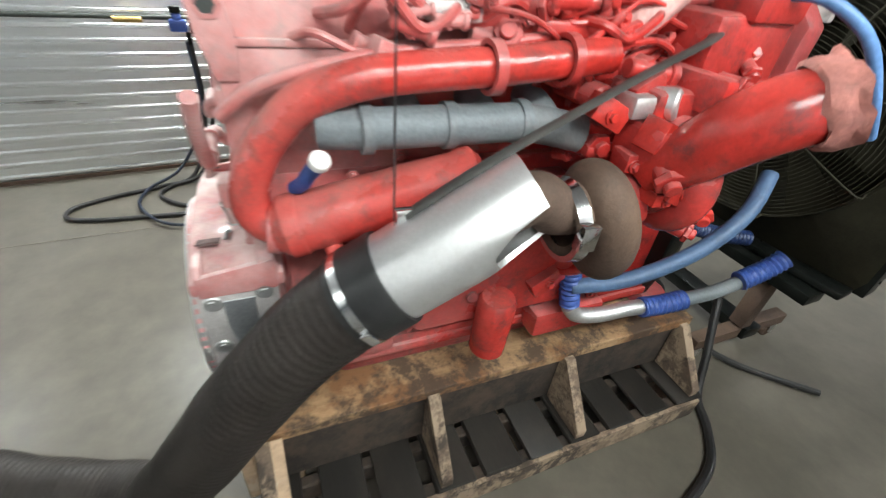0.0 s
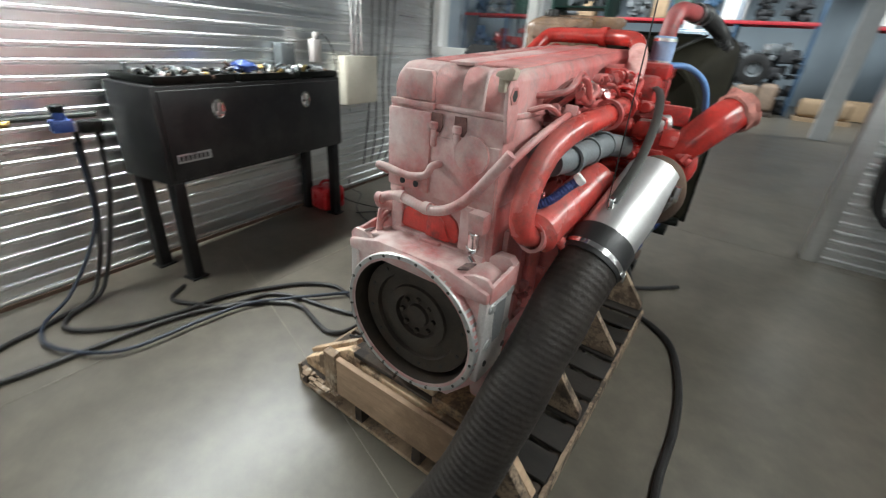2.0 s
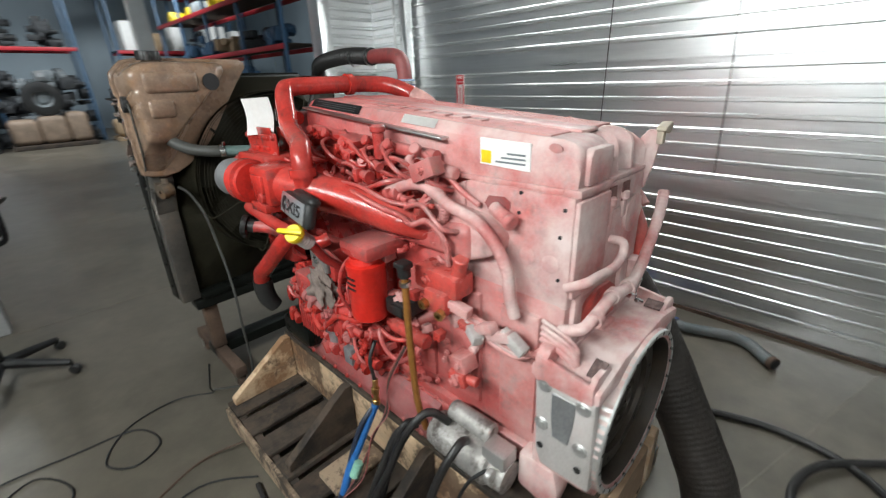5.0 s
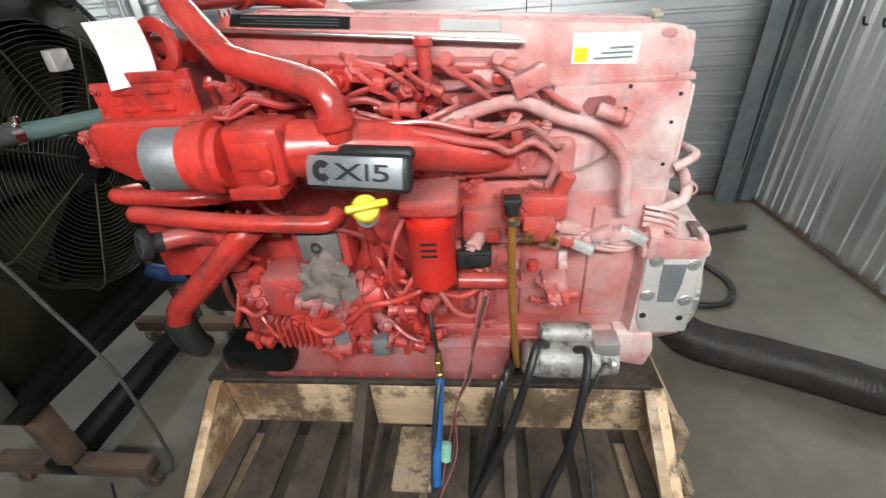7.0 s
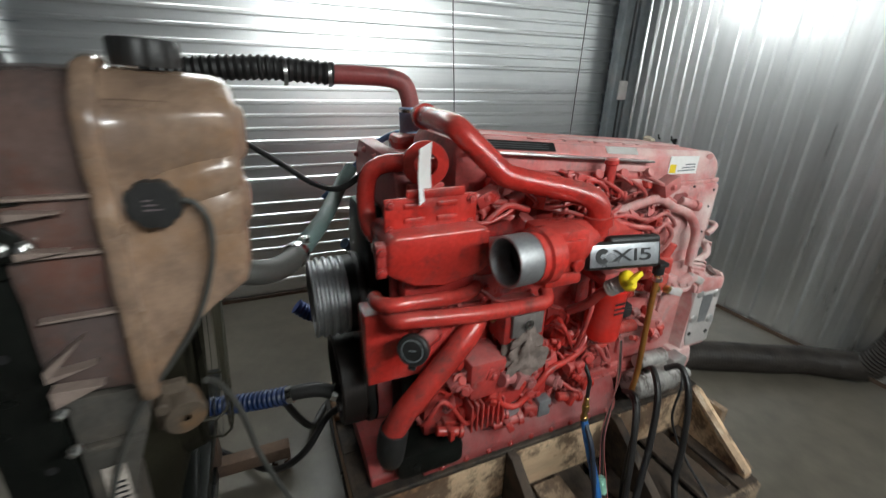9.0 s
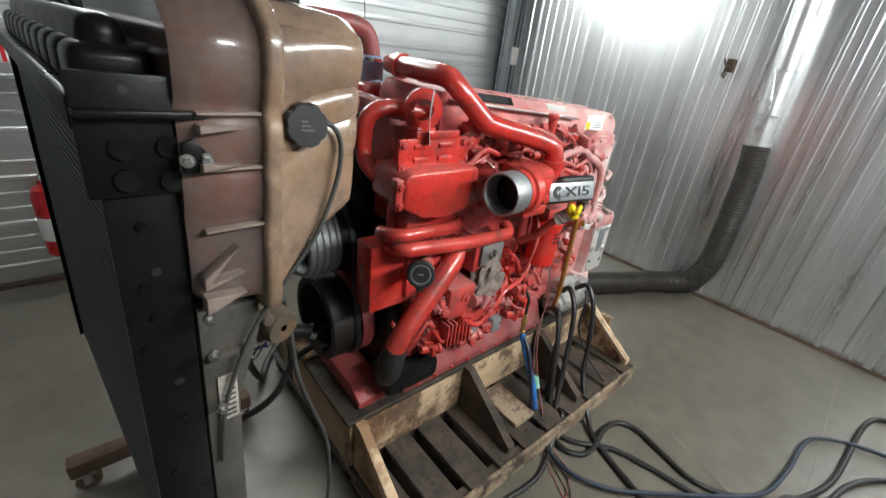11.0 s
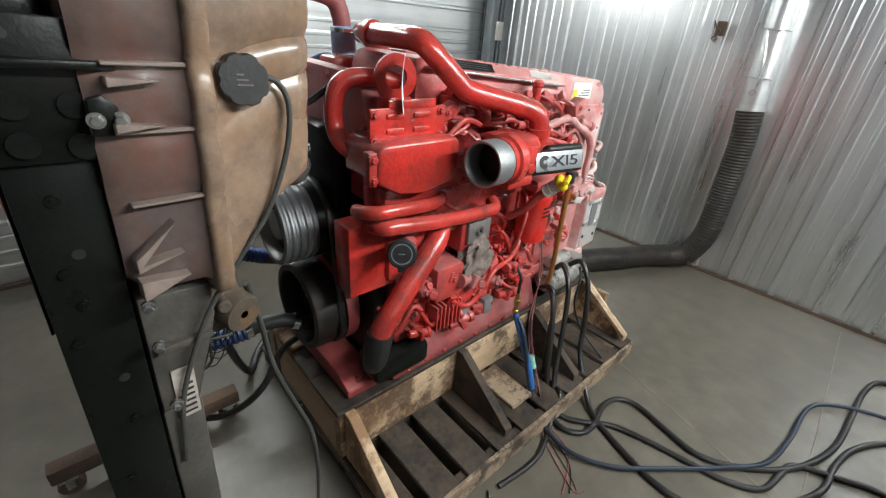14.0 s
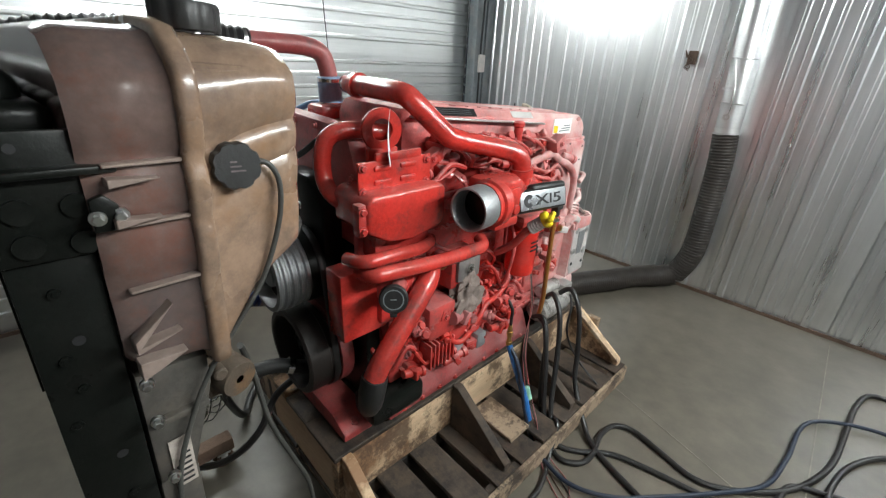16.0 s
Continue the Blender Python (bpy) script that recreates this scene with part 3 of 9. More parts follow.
b = BM()
box(b, (-0.235, 0.16, 0.60), (0.22, 1.62, 1.22), 0.02)
box(b, (-0.262, 0.2, 0.585), (0.25, 1.6, 0.625), 0.008)
part("cylinder_block", b, RED, E)
b = BM()
box(b, (-0.015, -0.07, -0.22), (0.015, 0.07, 0.22), 0.012)
copies("block_panel", b, RED, E, [pose(x, 0.30 + k * 0.22, 0.9) for k in range(6) for x in (-0.236, 0.226)])

b = BM()
box(b, (-0.205, 0.45, 1.215), (0.2, 1.46, 1.49), 0.012)
part("cylinder_head", b, RED, E)

b = BM()
box(b, (-0.236, 0.158, 1.16), (0.212, 0.52, 1.482), 0.014)
prism(b, [(0.52, 1.18), (0.66, 1.24), (0.66, 1.42), (0.52, 1.478)], "x", -0.236, -0.2, 0.008)
HEADR = part("rear_head_housing", b, DUSTY, E, "pale dust-coated rear housing of the head")

b = BM()
cyl(b, (0, 0, -0.001), (0, 0, 0.002), 0.0055, 10)
copies("bolt_hole", b, INK, HEADR, [at((-0.2362, y, z), (-1, 0, 0)) for y, z in ((0.184, 1.447), (0.317, 1.472), (0.193, 1.372), (0.322, 1.415), (0.19, 1.25))])
# rocker cover, rising slightly to the front, its rear end scooped between upright ridges
def scoop(x):
    """How far the rear face of the cover draws in at x."""
    d = 0.0
    for c, w in ((0.0, 0.044), (0.082, 0.04), (0.165, 0.036)):
        u = abs(x - c) / w
        if u < 1:
            d = max(d, math.cos(u * math.pi / 2) ** 0.7)
    return d


b = BM()
cols = []
XS = [-0.214, -0.2125, -0.206, -0.192, -0.182] + [-0.17 + 0.01 * k for k in range(36)] + [0.188, 0.199, 0.2045, 0.206]
for x in XS:
    e = min(x + 0.214, 0.206 - x)
    drop = 0.03 * max(0.0, 1 - e / 0.022) ** 1.4
    d = scoop(x)
    rows = [(0.168 + 0.02 * d, 1.492), (0.165 + 0.045 * d, 1.515), (0.165 + 0.058 * d, 1.545), (0.167 + 0.062 * d, 1.572), (0.175 + 0.066 * d, 1.592), (0.196 + 0.062 * d, 1.606), (0.225 + 0.06 * d, 1.613), (0.30, 1.6165), (0.8, 1.6546), (1.395, 1.70), (1.43, 1.692), (1.448, 1.668), (1.45, 1.61), (1.45, 1.49)]
    cols.append([b.verts.new((x, y, z if z < 1.55 else z - drop)) for y, z in rows])
for p, q in zip(cols, cols[1:]):
    for k in range(len(p) - 1):
        b.faces.new((p[k], q[k], q[k + 1], p[k + 1]))
b.faces.new(cols[0])
b.faces.new(cols[-1][::-1])
COVER = part("rocker_cover", b, DUSTY, E, "pale dusty ribbed rocker cover, scooped at its rear end", angle=40)
# ribbed panels either side of a pale raised band
for n, x0, pitch in ((14, -0.178, 0.0078), (14, 0.046, 0.0092)):
    b = BM()
    prof = [(x0 - 0.004, -0.004)]
    for k in range(n):
        x = x0 + k * pitch
        prof += [(x, 0.0), (x + 0.0006, 0.003), (x + pitch * 0.5, 0.003), (x + pitch * 0.5 + 0.0006, 0.0)]
    prof.append((x0 + n * pitch, -0.004))
    near = [b.verts.new((x, 0.272, 1.6165 + h)) for x, h in prof]
    far = [b.verts.new((x, 1.338, 1.6965 + h)) for x, h in prof]
    for k in range(len(prof) - 1):
        b.faces.new((near[k], near[k + 1], far[k + 1], far[k]))
    b.faces.new(near[::-1])
    b.faces.new(far)
    part("ribbed_panel", b, COVER_RED, COVER, "finely ribbed pink panel of the cover")
b = BM()
prism(b, [(0.245, 1.610), (0.245, 1.6215), (1.38, 1.7065), (1.38, 1.695)], "x", -0.062, 0.036, 0.004)
part("cover_raised_band", b, DUSTY, COVER)
bar = BM()
prism(bar, [(-0.028, -0.001), (-0.028, 0.007), (0.028, 0.0098), (0.028, 0.0015)], "x", -0.022, 0.022, 0.002, 1)
copies("raised_bar", bar, DUSTY, COVER, [Matrix.Translation((-0.122, 0.56 + 0.075 * k, 1.6375 + 0.0057 * k)) for k in range(8)])
b = BM()
box(b, (-0.225, 0.150, 1.478), (-0.045, 0.20, 1.498), 0.004)
box(b, (-0.046, 0.160, 1.480), (0.216, 0.20, 1.496), 0.004)
box(b, (-0.225, 0.20, 1.480), (0.216, 1.46, 1.496), 0.004)
part("cover_gasket_flange", b, DUSTY, COVER)
# block with a chamfered top on the left end of the cover, and a scarred corner where the paint shows
b = BM()
prism(b, [(-0.186, 1.500), (-0.186, 1.572), (-0.17, 1.592), (-0.062, 1.592), (-0.052, 1.578), (-0.052, 1.500)], "y", 0.152, 0.20, 0.008)
part("cover_end_block", b, DUSTY, COVER, "pale square end block")
b = BM()
prism(b, [(0.214, 1.590), (0.218, 1.598), (0.228, 1.604), (0.242, 1.605), (0.252, 1.600), (0.254, 1.592), (0.246, 1.586), (0.234, 1.581), (0.221, 1.583)], "x", -0.2155, -0.2135)
part("bare_paint_spot", b, COVER_RED, COVER, "clean red paint spot on the corner")

# flywheel housing with two mounting pads
b = BM()
N = 64


def housing_outline(a):
    """The outer edge of the housing at angle a, seen from behind."""
    c, s = math.cos(a), math.sin(a)
    best = 1e9
    for nx, nz, d in ((1, 0, 0.292), (-1, 0, 0.292), (0, 1, 0.262), (0, -1, 0.262), (0.75, -0.66, 0.30), (-0.75, -0.66, 0.30), (0.5, 0.866, 0.345), (-0.5, 0.866, 0.345)):
        k = nx * c + nz * s
        if k > 1e-6:
            best = min(best, d / k)
    return best * c, best * s


RX, RZ = 0.262, 0.238
rings = []
for y, kind in ((0.0, "in"), (0.0, "rim"), (0.03, "rim"), (0.035, "out"), (0.2, "out"), (0.215, "neck")):
    ring = []
    for k in range(N):
        a = 2 * math.pi * k / N
        if kind == "in":
            x, z = RX * math.cos(a), RZ * math.sin(a)
        elif kind == "rim":
            x, z = (RX + 0.03) * math.cos(a), (RZ + 0.028) * math.sin(a)
        else:
            x, z = housing_outline(a)
            if kind == "neck":
                x, z = x * 0.8, z * 0.86
        ring.append(b.verts.new((x, y, ZC + z)))
    rings.append(ring)
for r0, r1 in zip(rings, rings[1:]):
    for k in range(N):
        b.faces.new((r0[k], r0[(k + 1) % N], r1[(k + 1) % N], r1[k]))
b.faces.new(rings[-1])
HOUSING = part("flywheel_housing", b, DUSTY, E, "dusty flywheel housing, open towards the rear")
b = BM()
lathe(b, [(0.272, -0.006), (0.288, -0.006), (0.292, 0.0), (0.292, 0.03), (0.268, 0.03), (0.268, 0.0)], (0, 0, ZC), (0, 1, 0), 72, 1.0, 0.91)
part("machined_rim", b, ALU, HOUSING, "bare machined rim of the housing")
b = BM()
cyl(b, (0, 0, 0), (0, 0, 0.008), 0.006, 8)
copies("rim_hole", b, GRIME, HOUSING, [at((0.28 * math.cos(2 * math.pi * (k + 0.5) / 24), -0.0075, ZC + 0.255 * math.sin(2 * math.pi * (k + 0.5) / 24)), (0, 1, 0)) for k in range(24)])
for s in (-1, 1):
    b = BM()
    prism(b, [(0.012, 0.65), (0.02, 0.985), (0.035, 1.0), (0.19, 1.0), (0.205, 0.985), (0.19, 0.70), (0.17, 0.65)], "x", min(s * 0.268, s * 0.30), max(s * 0.268, s * 0.30), 0.01)
    pad = part("mounting_pad", b, ALU_DUST, HOUSING, "bare cast mounting pad with bolts")
    b = BM()
    prism(b, [(0.085, 0.785), (0.075, 0.86), (0.073, 0.94), (0.146, 0.94), (0.143, 0.86), (0.135, 0.785)], "x", s * 0.30 - 0.003, s * 0.30 + 0.002, 0.0015, 1)
    part("pad_recess", b, DULL_ALU, HOUSING, "smooth grey hollow of the pad")
    b = BM()
    cyl(b, (0, 0, -0.002), (0, 0, 0.006), 0.022, 16, 0.003)
    cyl(b, (0, 0, 0.002), (0, 0, 0.0085), 0.012, 6)
    copies("pad_bolt", b, ALU, HOUSING, [at((s * 0.30, y, z), (s, 0, 0)) for y, z in ((0.052, 0.937), (0.17, 0.952), (0.049, 0.793), (0.172, 0.813))])
    b = BM()
    cyl(b, (0, 0, -0.002), (0, 0, 0.003), 0.011, 12)
    copies("pad_hole", b, INK, HOUSING, [at((s * 0.30, y, z), (s, 0, 0)) for y, z in ((0.172, 0.727), (0.05, 0.716))])
b = BM()
prism(b, [(-0.30, 0.96), (-0.30, 1.0), (-0.15, 1.034), (0.15, 1.034), (0.30, 1.0), (0.30, 0.96)], "y", 0.012, 0.22, 0.01)
part("housing_shoulder", b, DUSTY, HOUSING)
for s in (-1, 1):
    b = BM()
    for lo, hi, top in ((0.165, 0.205, 1.062), (0.028, 0.046, 1.04)):
        q = [(s * 0.305, 0.96), (s * 0.305, top - 0.022), (s * 0.285, top), (s * 0.235, top), (s * 0.175, 1.015), (s * 0.16, 0.99)]
        prism(b, q if s < 0 else q[::-1], "y", lo, hi, 0.005)
    q = [(0.03, 0.96), (0.03, 1.018), (0.20, 1.045), (0.20, 0.96)]
    prism(b, q, "x", min(s * 0.290, s * 0.306), max(s * 0.290, s * 0.306), 0.004)
    part("housing_ear", b, DUSTY, HOUSING, "webbed upper corner of the housing")
OILED = material("oiled_flywheel_iron", (0.04, 0.031, 0.024), 0.5, 0.25, 0.4, 6, 90, 0.25, dirt=(0.085, 0.055, 0.034), dirt_amount=0.65, dirt_scale=5)
# inner wall takes the dark flywheel material, far darker than the housing outside
b = BM()
lathe(b, [(0.264, 0.001), (0.264, 0.15), (0.0, 0.16)], (0, 0, ZC), (0, 1, 0), 64, 1.0, 0.91)
part("housing_bore", b, OILED, HOUSING, "dark brown inside of the housing")
b = BM()
lathe(b, [(0, 0.0), (0.045, 0.0), (0.05, 0.012), (0.09, 0.014), (0.095, -0.004), (0.13, -0.006), (0.135, 0.004), (0.178, 0.004), (0.182, -0.012), (0.236, -0.012), (0.24, -0.006), (0.24, 0.05)], (0, 0.055, ZC), (0, 1, 0), 64, 1.0, 0.93)
FLY = part("flywheel", b, OILED, HOUSING, "dark oily flywheel face")
b = BM()
cyl(b, (0, 0, -0.008), (0, 0, 0.006), 0.011, 6, 0.0015)
copies("flywheel_bolt", b, OILED, FLY, [at((0.072 * math.cos(2 * math.pi * k / 8), 0.062, ZC + 0.067 * math.sin(2 * math.pi * k / 8)), (0, 1, 0)) for k in range(8)])
b = BM()
cyl(b, (0, 0, -0.001), (0, 0, 0.004), 0.007, 8)
copies("clutch_hole", b, INK, FLY, [at((0.212 * math.cos(2 * math.pi * (k + 0.3) / 12), 0.0415, ZC + 0.197 * math.sin(2 * math.pi * (k + 0.3) / 12)), (0, 1, 0)) for k in range(12)])

# sump and rails
b = BM()
prism(b, [(0.30, 0.60), (0.30, 0.46), (0.36, 0.415), (1.45, 0.415), (1.56, 0.50), (1.56, 0.60)], "x", -0.2, 0.19, 0.03, 3)
part("oil_pan", b, RED_DARK, E)
b = BM()
box(b, (-0.272, 0.45, 0.555), (-0.2, 1.6, 0.59), 0.006)
box(b, (0.2, 0.3, 0.555), (0.262, 1.6, 0.59), 0.006)
part("pan_rail", b, RED, E)
b = BM()
prism(b, [(-0.25, 0.60), (-0.295, 0.57), (-0.335, 0.47), (-0.335, 0.425), (-0.18, 0.42), (-0.18, 0.60)], "y", 0.62, 1.60, 0.01)
part("pan_flank", b, RED_DARK, E, "sloped dark red flank of the oil pan")
copies("flank_bolt", bolt_mesh(0.008, 0.009), RED, E, [at((-0.336, 0.68 + k * 0.105, 0.447), (-1, 0, 0)) for k in range(9)])
copies("rail_bolt", bolt_mesh(0.008, 0.009), RED, E, [at((-0.262, 0.5 + k * 0.08, 0.59)) for k in range(14)])

# front cover, damper, pulley
b = BM()
prism(b, [(-0.27, 1.22), (-0.27, 1.30), (-0.23, 1.50), (-0.17, 1.64), (0.30, 1.65), (0.37, 1.58), (0.36, 1.30), (0.30, 1.22)], "y", 1.58, 1.655, 0.018)
part("front_gear_cover", b, RED_FRONT, E, "dull red gear cover at the front")
copies("cover_bolt", bolt_mesh(0.009, 0.011), RED_FRONT, E, [at((x, 1.656, z), (0, 1, 0)) for x, z in ((-0.24, 1.28), (-0.21, 1.48), (-0.15, 1.61), (0.02, 1.62), (0.18, 1.62), (0.32, 1.58), (0.33, 1.40))])
# black colour here gives the deep shade behind the belt
b = BM()
prism(b, [(-0.24, 0.52), (-0.27, 0.75), (-0.27, 1.215), (0.30, 1.215), (0.28, 0.75), (0.24, 0.52)], "y", 1.58, 1.66, 0.018)
prism(b, [(-0.12, 1.0), (-0.14, 1.35), (-0.04, 1.46), (0.14, 1.46), (0.2, 1.3), (0.18, 1.0)], "y", 1.655, 1.735, 0.02)
part("lower_front_cover", b, BLACK_STEEL, E, "lower front cover, black for the unlit belt area")
DAMP = Vector((-0.02, 1.69, 0.745))
b = BM()
lathe(b, [(0, 0.0), (0.06, 0.0), (0.06, 0.05), (0.13, 0.055), (0.148, 0.06), (0.152, 0.168), (0.158, 0.175), (0.176, 0.175), (0.183, 0.168), (0.184, 0.09), (0.178, 0.086), (0.178, 0.06), (0.13, 0.03), (0.0, 0.03)], DAMP, (0, 1, 0), 56)
D = part("crank_damper", b, material("brown_black_damper", (0.022, 0.017, 0.015), 0.5, 0.2, 0.35, 8, 90, 0.2), E, "brown-black crankshaft damper, hollow")
b = BM()
lathe(b, [(0.05, 0.06), (0.09, 0.06), (0.10, 0.075), (0.10, 0.105), (0.05, 0.11), (0, 0.11)], DAMP, (0, 1, 0), 32)
part("damper_hub", b, BLACK_STEEL, D)
copies("hub_bolt", bolt_mesh(0.011, 0.012), BLACK_STEEL, D, [at(DAMP + Vector((0.07 * math.cos(k * math.pi / 3), 0.107, 0.07 * math.sin(k * math.pi / 3))), (0, 1, 0)) for k in range(6)])
b = BM()
lathe(b, [(0.15, -0.01), (0.188, -0.01), (0.192, 0.0), (0.192, 0.045), (0.15, 0.05)], DAMP, (0, 1, 0), 56)
part("damper_ring", b, RED_DARK, D, "dark red rear ring")
PUL = Vector((0.005, 1.70, 1.11))
b = BM()
g = [(0.10, 0.10), (0.148, 0.10)]
for k in range(4):
    g += [(0.15, 0.104 + k * 0.027), (0.15, 0.113 + k * 0.027), (0.141, 0.118 + k * 0.027), (0.141, 0.125 + k * 0.027)]
g += [(0.148, 0.213), (0.146, 0.221), (0.128, 0.223), (0.122, 0.215), (0.118, 0.17), (0.06, 0.165), (0.055, 0.20), (0.05, 0.205), (0, 0.205)]
lathe(b, g, PUL, (0, 1, 0), 52)
PULLEY = part("grooved_pulley", b, DULL_ALU, E, "bare grey grooved belt pulley")
b = BM()
lathe(b, [(0.05, 0.0), (0.146, 0.0), (0.15, 0.01), (0.15, 0.09), (0.146, 0.10), (0.05, 0.10)], PUL, (0, 1, 0), 48)
part("pulley_hub", b, BLACK_STEEL, PULLEY, "black rear half of the pulley")
b = BM()
lathe(b, [(0.062, 0.166), (0.116, 0.171), (0.116, 0.174), (0.062, 0.17)], PUL, (0, 1, 0), 40)
part("pulley_recess", b, INK, PULLEY)
b = BM()
pts = []
for k in range(49):
    a = 2 * math.pi * k / 48
    up = math.sin(a) > 0
    pts.append(((PUL.x if up else DAMP.x) + (0.155 if up else 0.188) * math.cos(a), 1.755, (PUL.z if up else DAMP.z) + (0.155 if up else 0.188) * math.sin(a)))
tube(b, pts, 0.014, 8, 1, False, flat=0.35)
part("drive_belt", b, RUBBER, E, "black ribbed drive belt")
b = BM()
box(b, (-0.345, 1.615, 0.94), (-0.245, 1.80, 1.205), 0.008)
part("belt_cover", b, RED_BRIGHT, E, "square red belt cover box")
b = BM()
box(b, (-0.30, 1.64, 1.19), (-0.272, 1.70, 1.34), 0.004)
box(b, (-0.352, 1.60, 1.13), (-0.34, 1.64, 1.19), 0.003)
part("belt_cover_bracket", b, RED_FRONT, E)
copies("belt_cover_bolt", bolt_mesh(0.007, 0.014), STEEL, E, [at((-0.352, 1.62, 1.16), (-1, 0, 0)), at((-0.346, 1.66, 1.18), (-1, 0, 0))])


# intake side of the engine
def pipe(name, pts, r, mat, parent=None, label="", seg=14, sub=6, ripple=0.0, pitch=0.012):
    return part(name, tube(BM(), pts, r, seg, sub, ripple=ripple, pitch=pitch), mat, parent or E, label)


# air intake: open bare ring, throttle body, manifold elbow
b = BM()
lathe(b, [(0.070, -0.08), (0.0725, -0.07), (0.0725, 0.0), (0.071, 0.004), (0.066, 0.004), (0.064, 0.0), (0.062, -0.06)], (-0.567, 1.457, 1.428), (-0.10, 1, 0.02), 40)
INTAKE = part("intake_ring", b, DULL_ALU, E, "dull bare aluminium intake ring, open")
# black disc puts the shade inside the intake into colour
b = BM()
lathe(b, [(0.0, -0.062), (0.063, -0.062), (0.064, -0.072), (0.0, -0.072)], (-0.567, 1.457, 1.428), (-0.10, 1, 0.02), 32)
part("throttle_plate", b, BLACK_STEEL, INTAKE, "inside of the intake, black for its shade")
b = BM()
lathe(b, [(0.0, -0.16), (0.070, -0.16), (0.070, -0.14), (0.083, -0.135), (0.083, -0.10), (0.074, -0.095), (0.074, -0.075), (0.0, -0.075)], (-0.567, 1.457, 1.428), (-0.10, 1, 0.02), 36)
part("intake_clamp_collar", b, RED_BRIGHT, E)
b = BM()
box(b, (-0.562, 1.165, 1.345), (-0.42, 1.315, 1.49), 0.02)
box(b, (-0.572, 1.19, 1.32), (-0.43, 1.32, 1.355), 0.008)
box(b, (-0.572, 1.19, 1.395), (-0.556, 1.28, 1.46), 0.006)
part("throttle_body", b, RED_BRIGHT, E)
b = BM()
cyl(b, (-0.56, 1.21, 1.38), (-0.578, 1.21, 1.38), 0.02, 14, 0.003)
part("throttle_plug", b, RED_BRIGHT, E)
b = BM()
tube(b, [(-0.485, 1.22, 1.415), (-0.445, 1.10, 1.405), (-0.39, 0.97, 1.385), (-0.35, 0.85, 1.36), (-0.31, 0.74, 1.33), (-0.24, 0.62, 1.30)], [0.074, 0.070, 0.066, 0.06, 0.054, 0.05], 22)
part("manifold_elbow", b, RED_BRIGHT, E)
b = BM()
box(b, (-0.30, 0.45, 1.24), (-0.2, 1.40, 1.36), 0.03, seg=3)
part("intake_manifold", b, RED, E)

DUSTY_SLEEVE = material("dusty_pink_sleeve", (0.60, 0.33, 0.30), 0.7, 0.0, 0.25, 12, 90, 0.4, dirt=(0.40, 0.09, 0.07), dirt_amount=0.6, dirt_scale=14)
# badge on the manifold
BADGE_M = Matrix.Translation((-0.557, 1.008, 1.380)) @ Matrix.Rotation(radians(-90 - 11), 4, "Z") @ Matrix.Rotation(radians(76), 4, "X") @ Matrix.Scale(0.86, 4)
b = BM()
box(b, (-0.155, -0.056, -0.05), (0.155, 0.05, -0.003), 0.018, BADGE_M, 3)
box(b, (-0.06, 0.03, -0.06), (0.16, 0.068, -0.012), 0.02, BADGE_M, 3)
BADGE = part("badge_block", b, RUBBER, E, "black plastic block that carries a model badge")
b = BM()
box(b, (-0.146, -0.041, -0.004), (0.136, 0.041, 0.001), 0.002, BADGE_M)
part("badge_plate", b, SILVER_PRINT, BADGE, "silver badge plate with black letters")
for ch, dx, sx in (("X", -0.018, 1.75), ("1", 0.037, 1.3), ("5", 0.078, 1.75)):
    b = text_mesh(ch, 0.068, 0.0012, 0.0004)
    b.transform(BADGE_M @ Matrix.Translation((dx, -0.003, 0.002)) @ Matrix.Diagonal((sx, 0.95, 1, 1)))
    part("badge_letter", b, INK, BADGE)
b = BM()
for a0, a1 in ((40, 320),):
    n = 20
    vi = []
    for k in range(n + 1):
        a = radians(a0 + (a1 - a0) * k / n)
        for r in (0.009, 0.029):
            for h in (0.001, 0.0032):
                vi.append(b.verts.new(BADGE_M @ Vector((-0.097 + r * math.cos(a), r * math.sin(a), h))))
    for k in range(n):
        q, w = k * 4, k * 4 + 4
        for i, j in ((0, 1), (1, 3), (3, 2), (2, 0)):
            b.faces.new((vi[q + i], vi[q + j], vi[w + j], vi[w + i]))
part("badge_mark", b, INK, BADGE)

# cross-over pipe from the far side, over the front of the cover, down to the manifold
pipe("crossover_tail", [(0.30, 1.02, 1.52), (0.30, 1.07, 1.56), (0.294, 1.14, 1.61), (0.276, 1.22, 1.665), (0.256, 1.275, 1.695)], [0.036, 0.037, 0.039, 0.0395, 0.0385], DUSTY_SLEEVE, label="dusty pink sleeve of the pipe", seg=18, ripple=0.0006, pitch=0.03)
pipe("crossover_pipe", [(0.276, 1.22, 1.665), (0.245, 1.31, 1.712), (0.20, 1.39, 1.742), (0.13, 1.445, 1.75), (0.05, 1.465, 1.752), (-0.15, 1.475, 1.752), (-0.255, 1.478, 1.748), (-0.295, 1.462, 1.725), (-0.342, 1.37, 1.632), (-0.362, 1.325, 1.604), (-0.425, 1.14, 1.562), (-0.455, 1.085, 1.542), (-0.468, 1.064, 1.505), (-0.47, 1.06, 1.43)], 0.037, RED_BRIGHT, seg=18)
b = BM()
lathe(b, [(0.036, -0.015), (0.046, -0.015), (0.046, 0.015), (0.036, 0.015)], (0, 0, 0), (0, 0, 1), 20)
copies("pipe_clamp", b, RED_BRIGHT, E, [at((0.03, 1.466, 1.752), (-1, 0.06, 0.0)), at((-0.47, 1.062, 1.475), (0, 0.1, 1))])

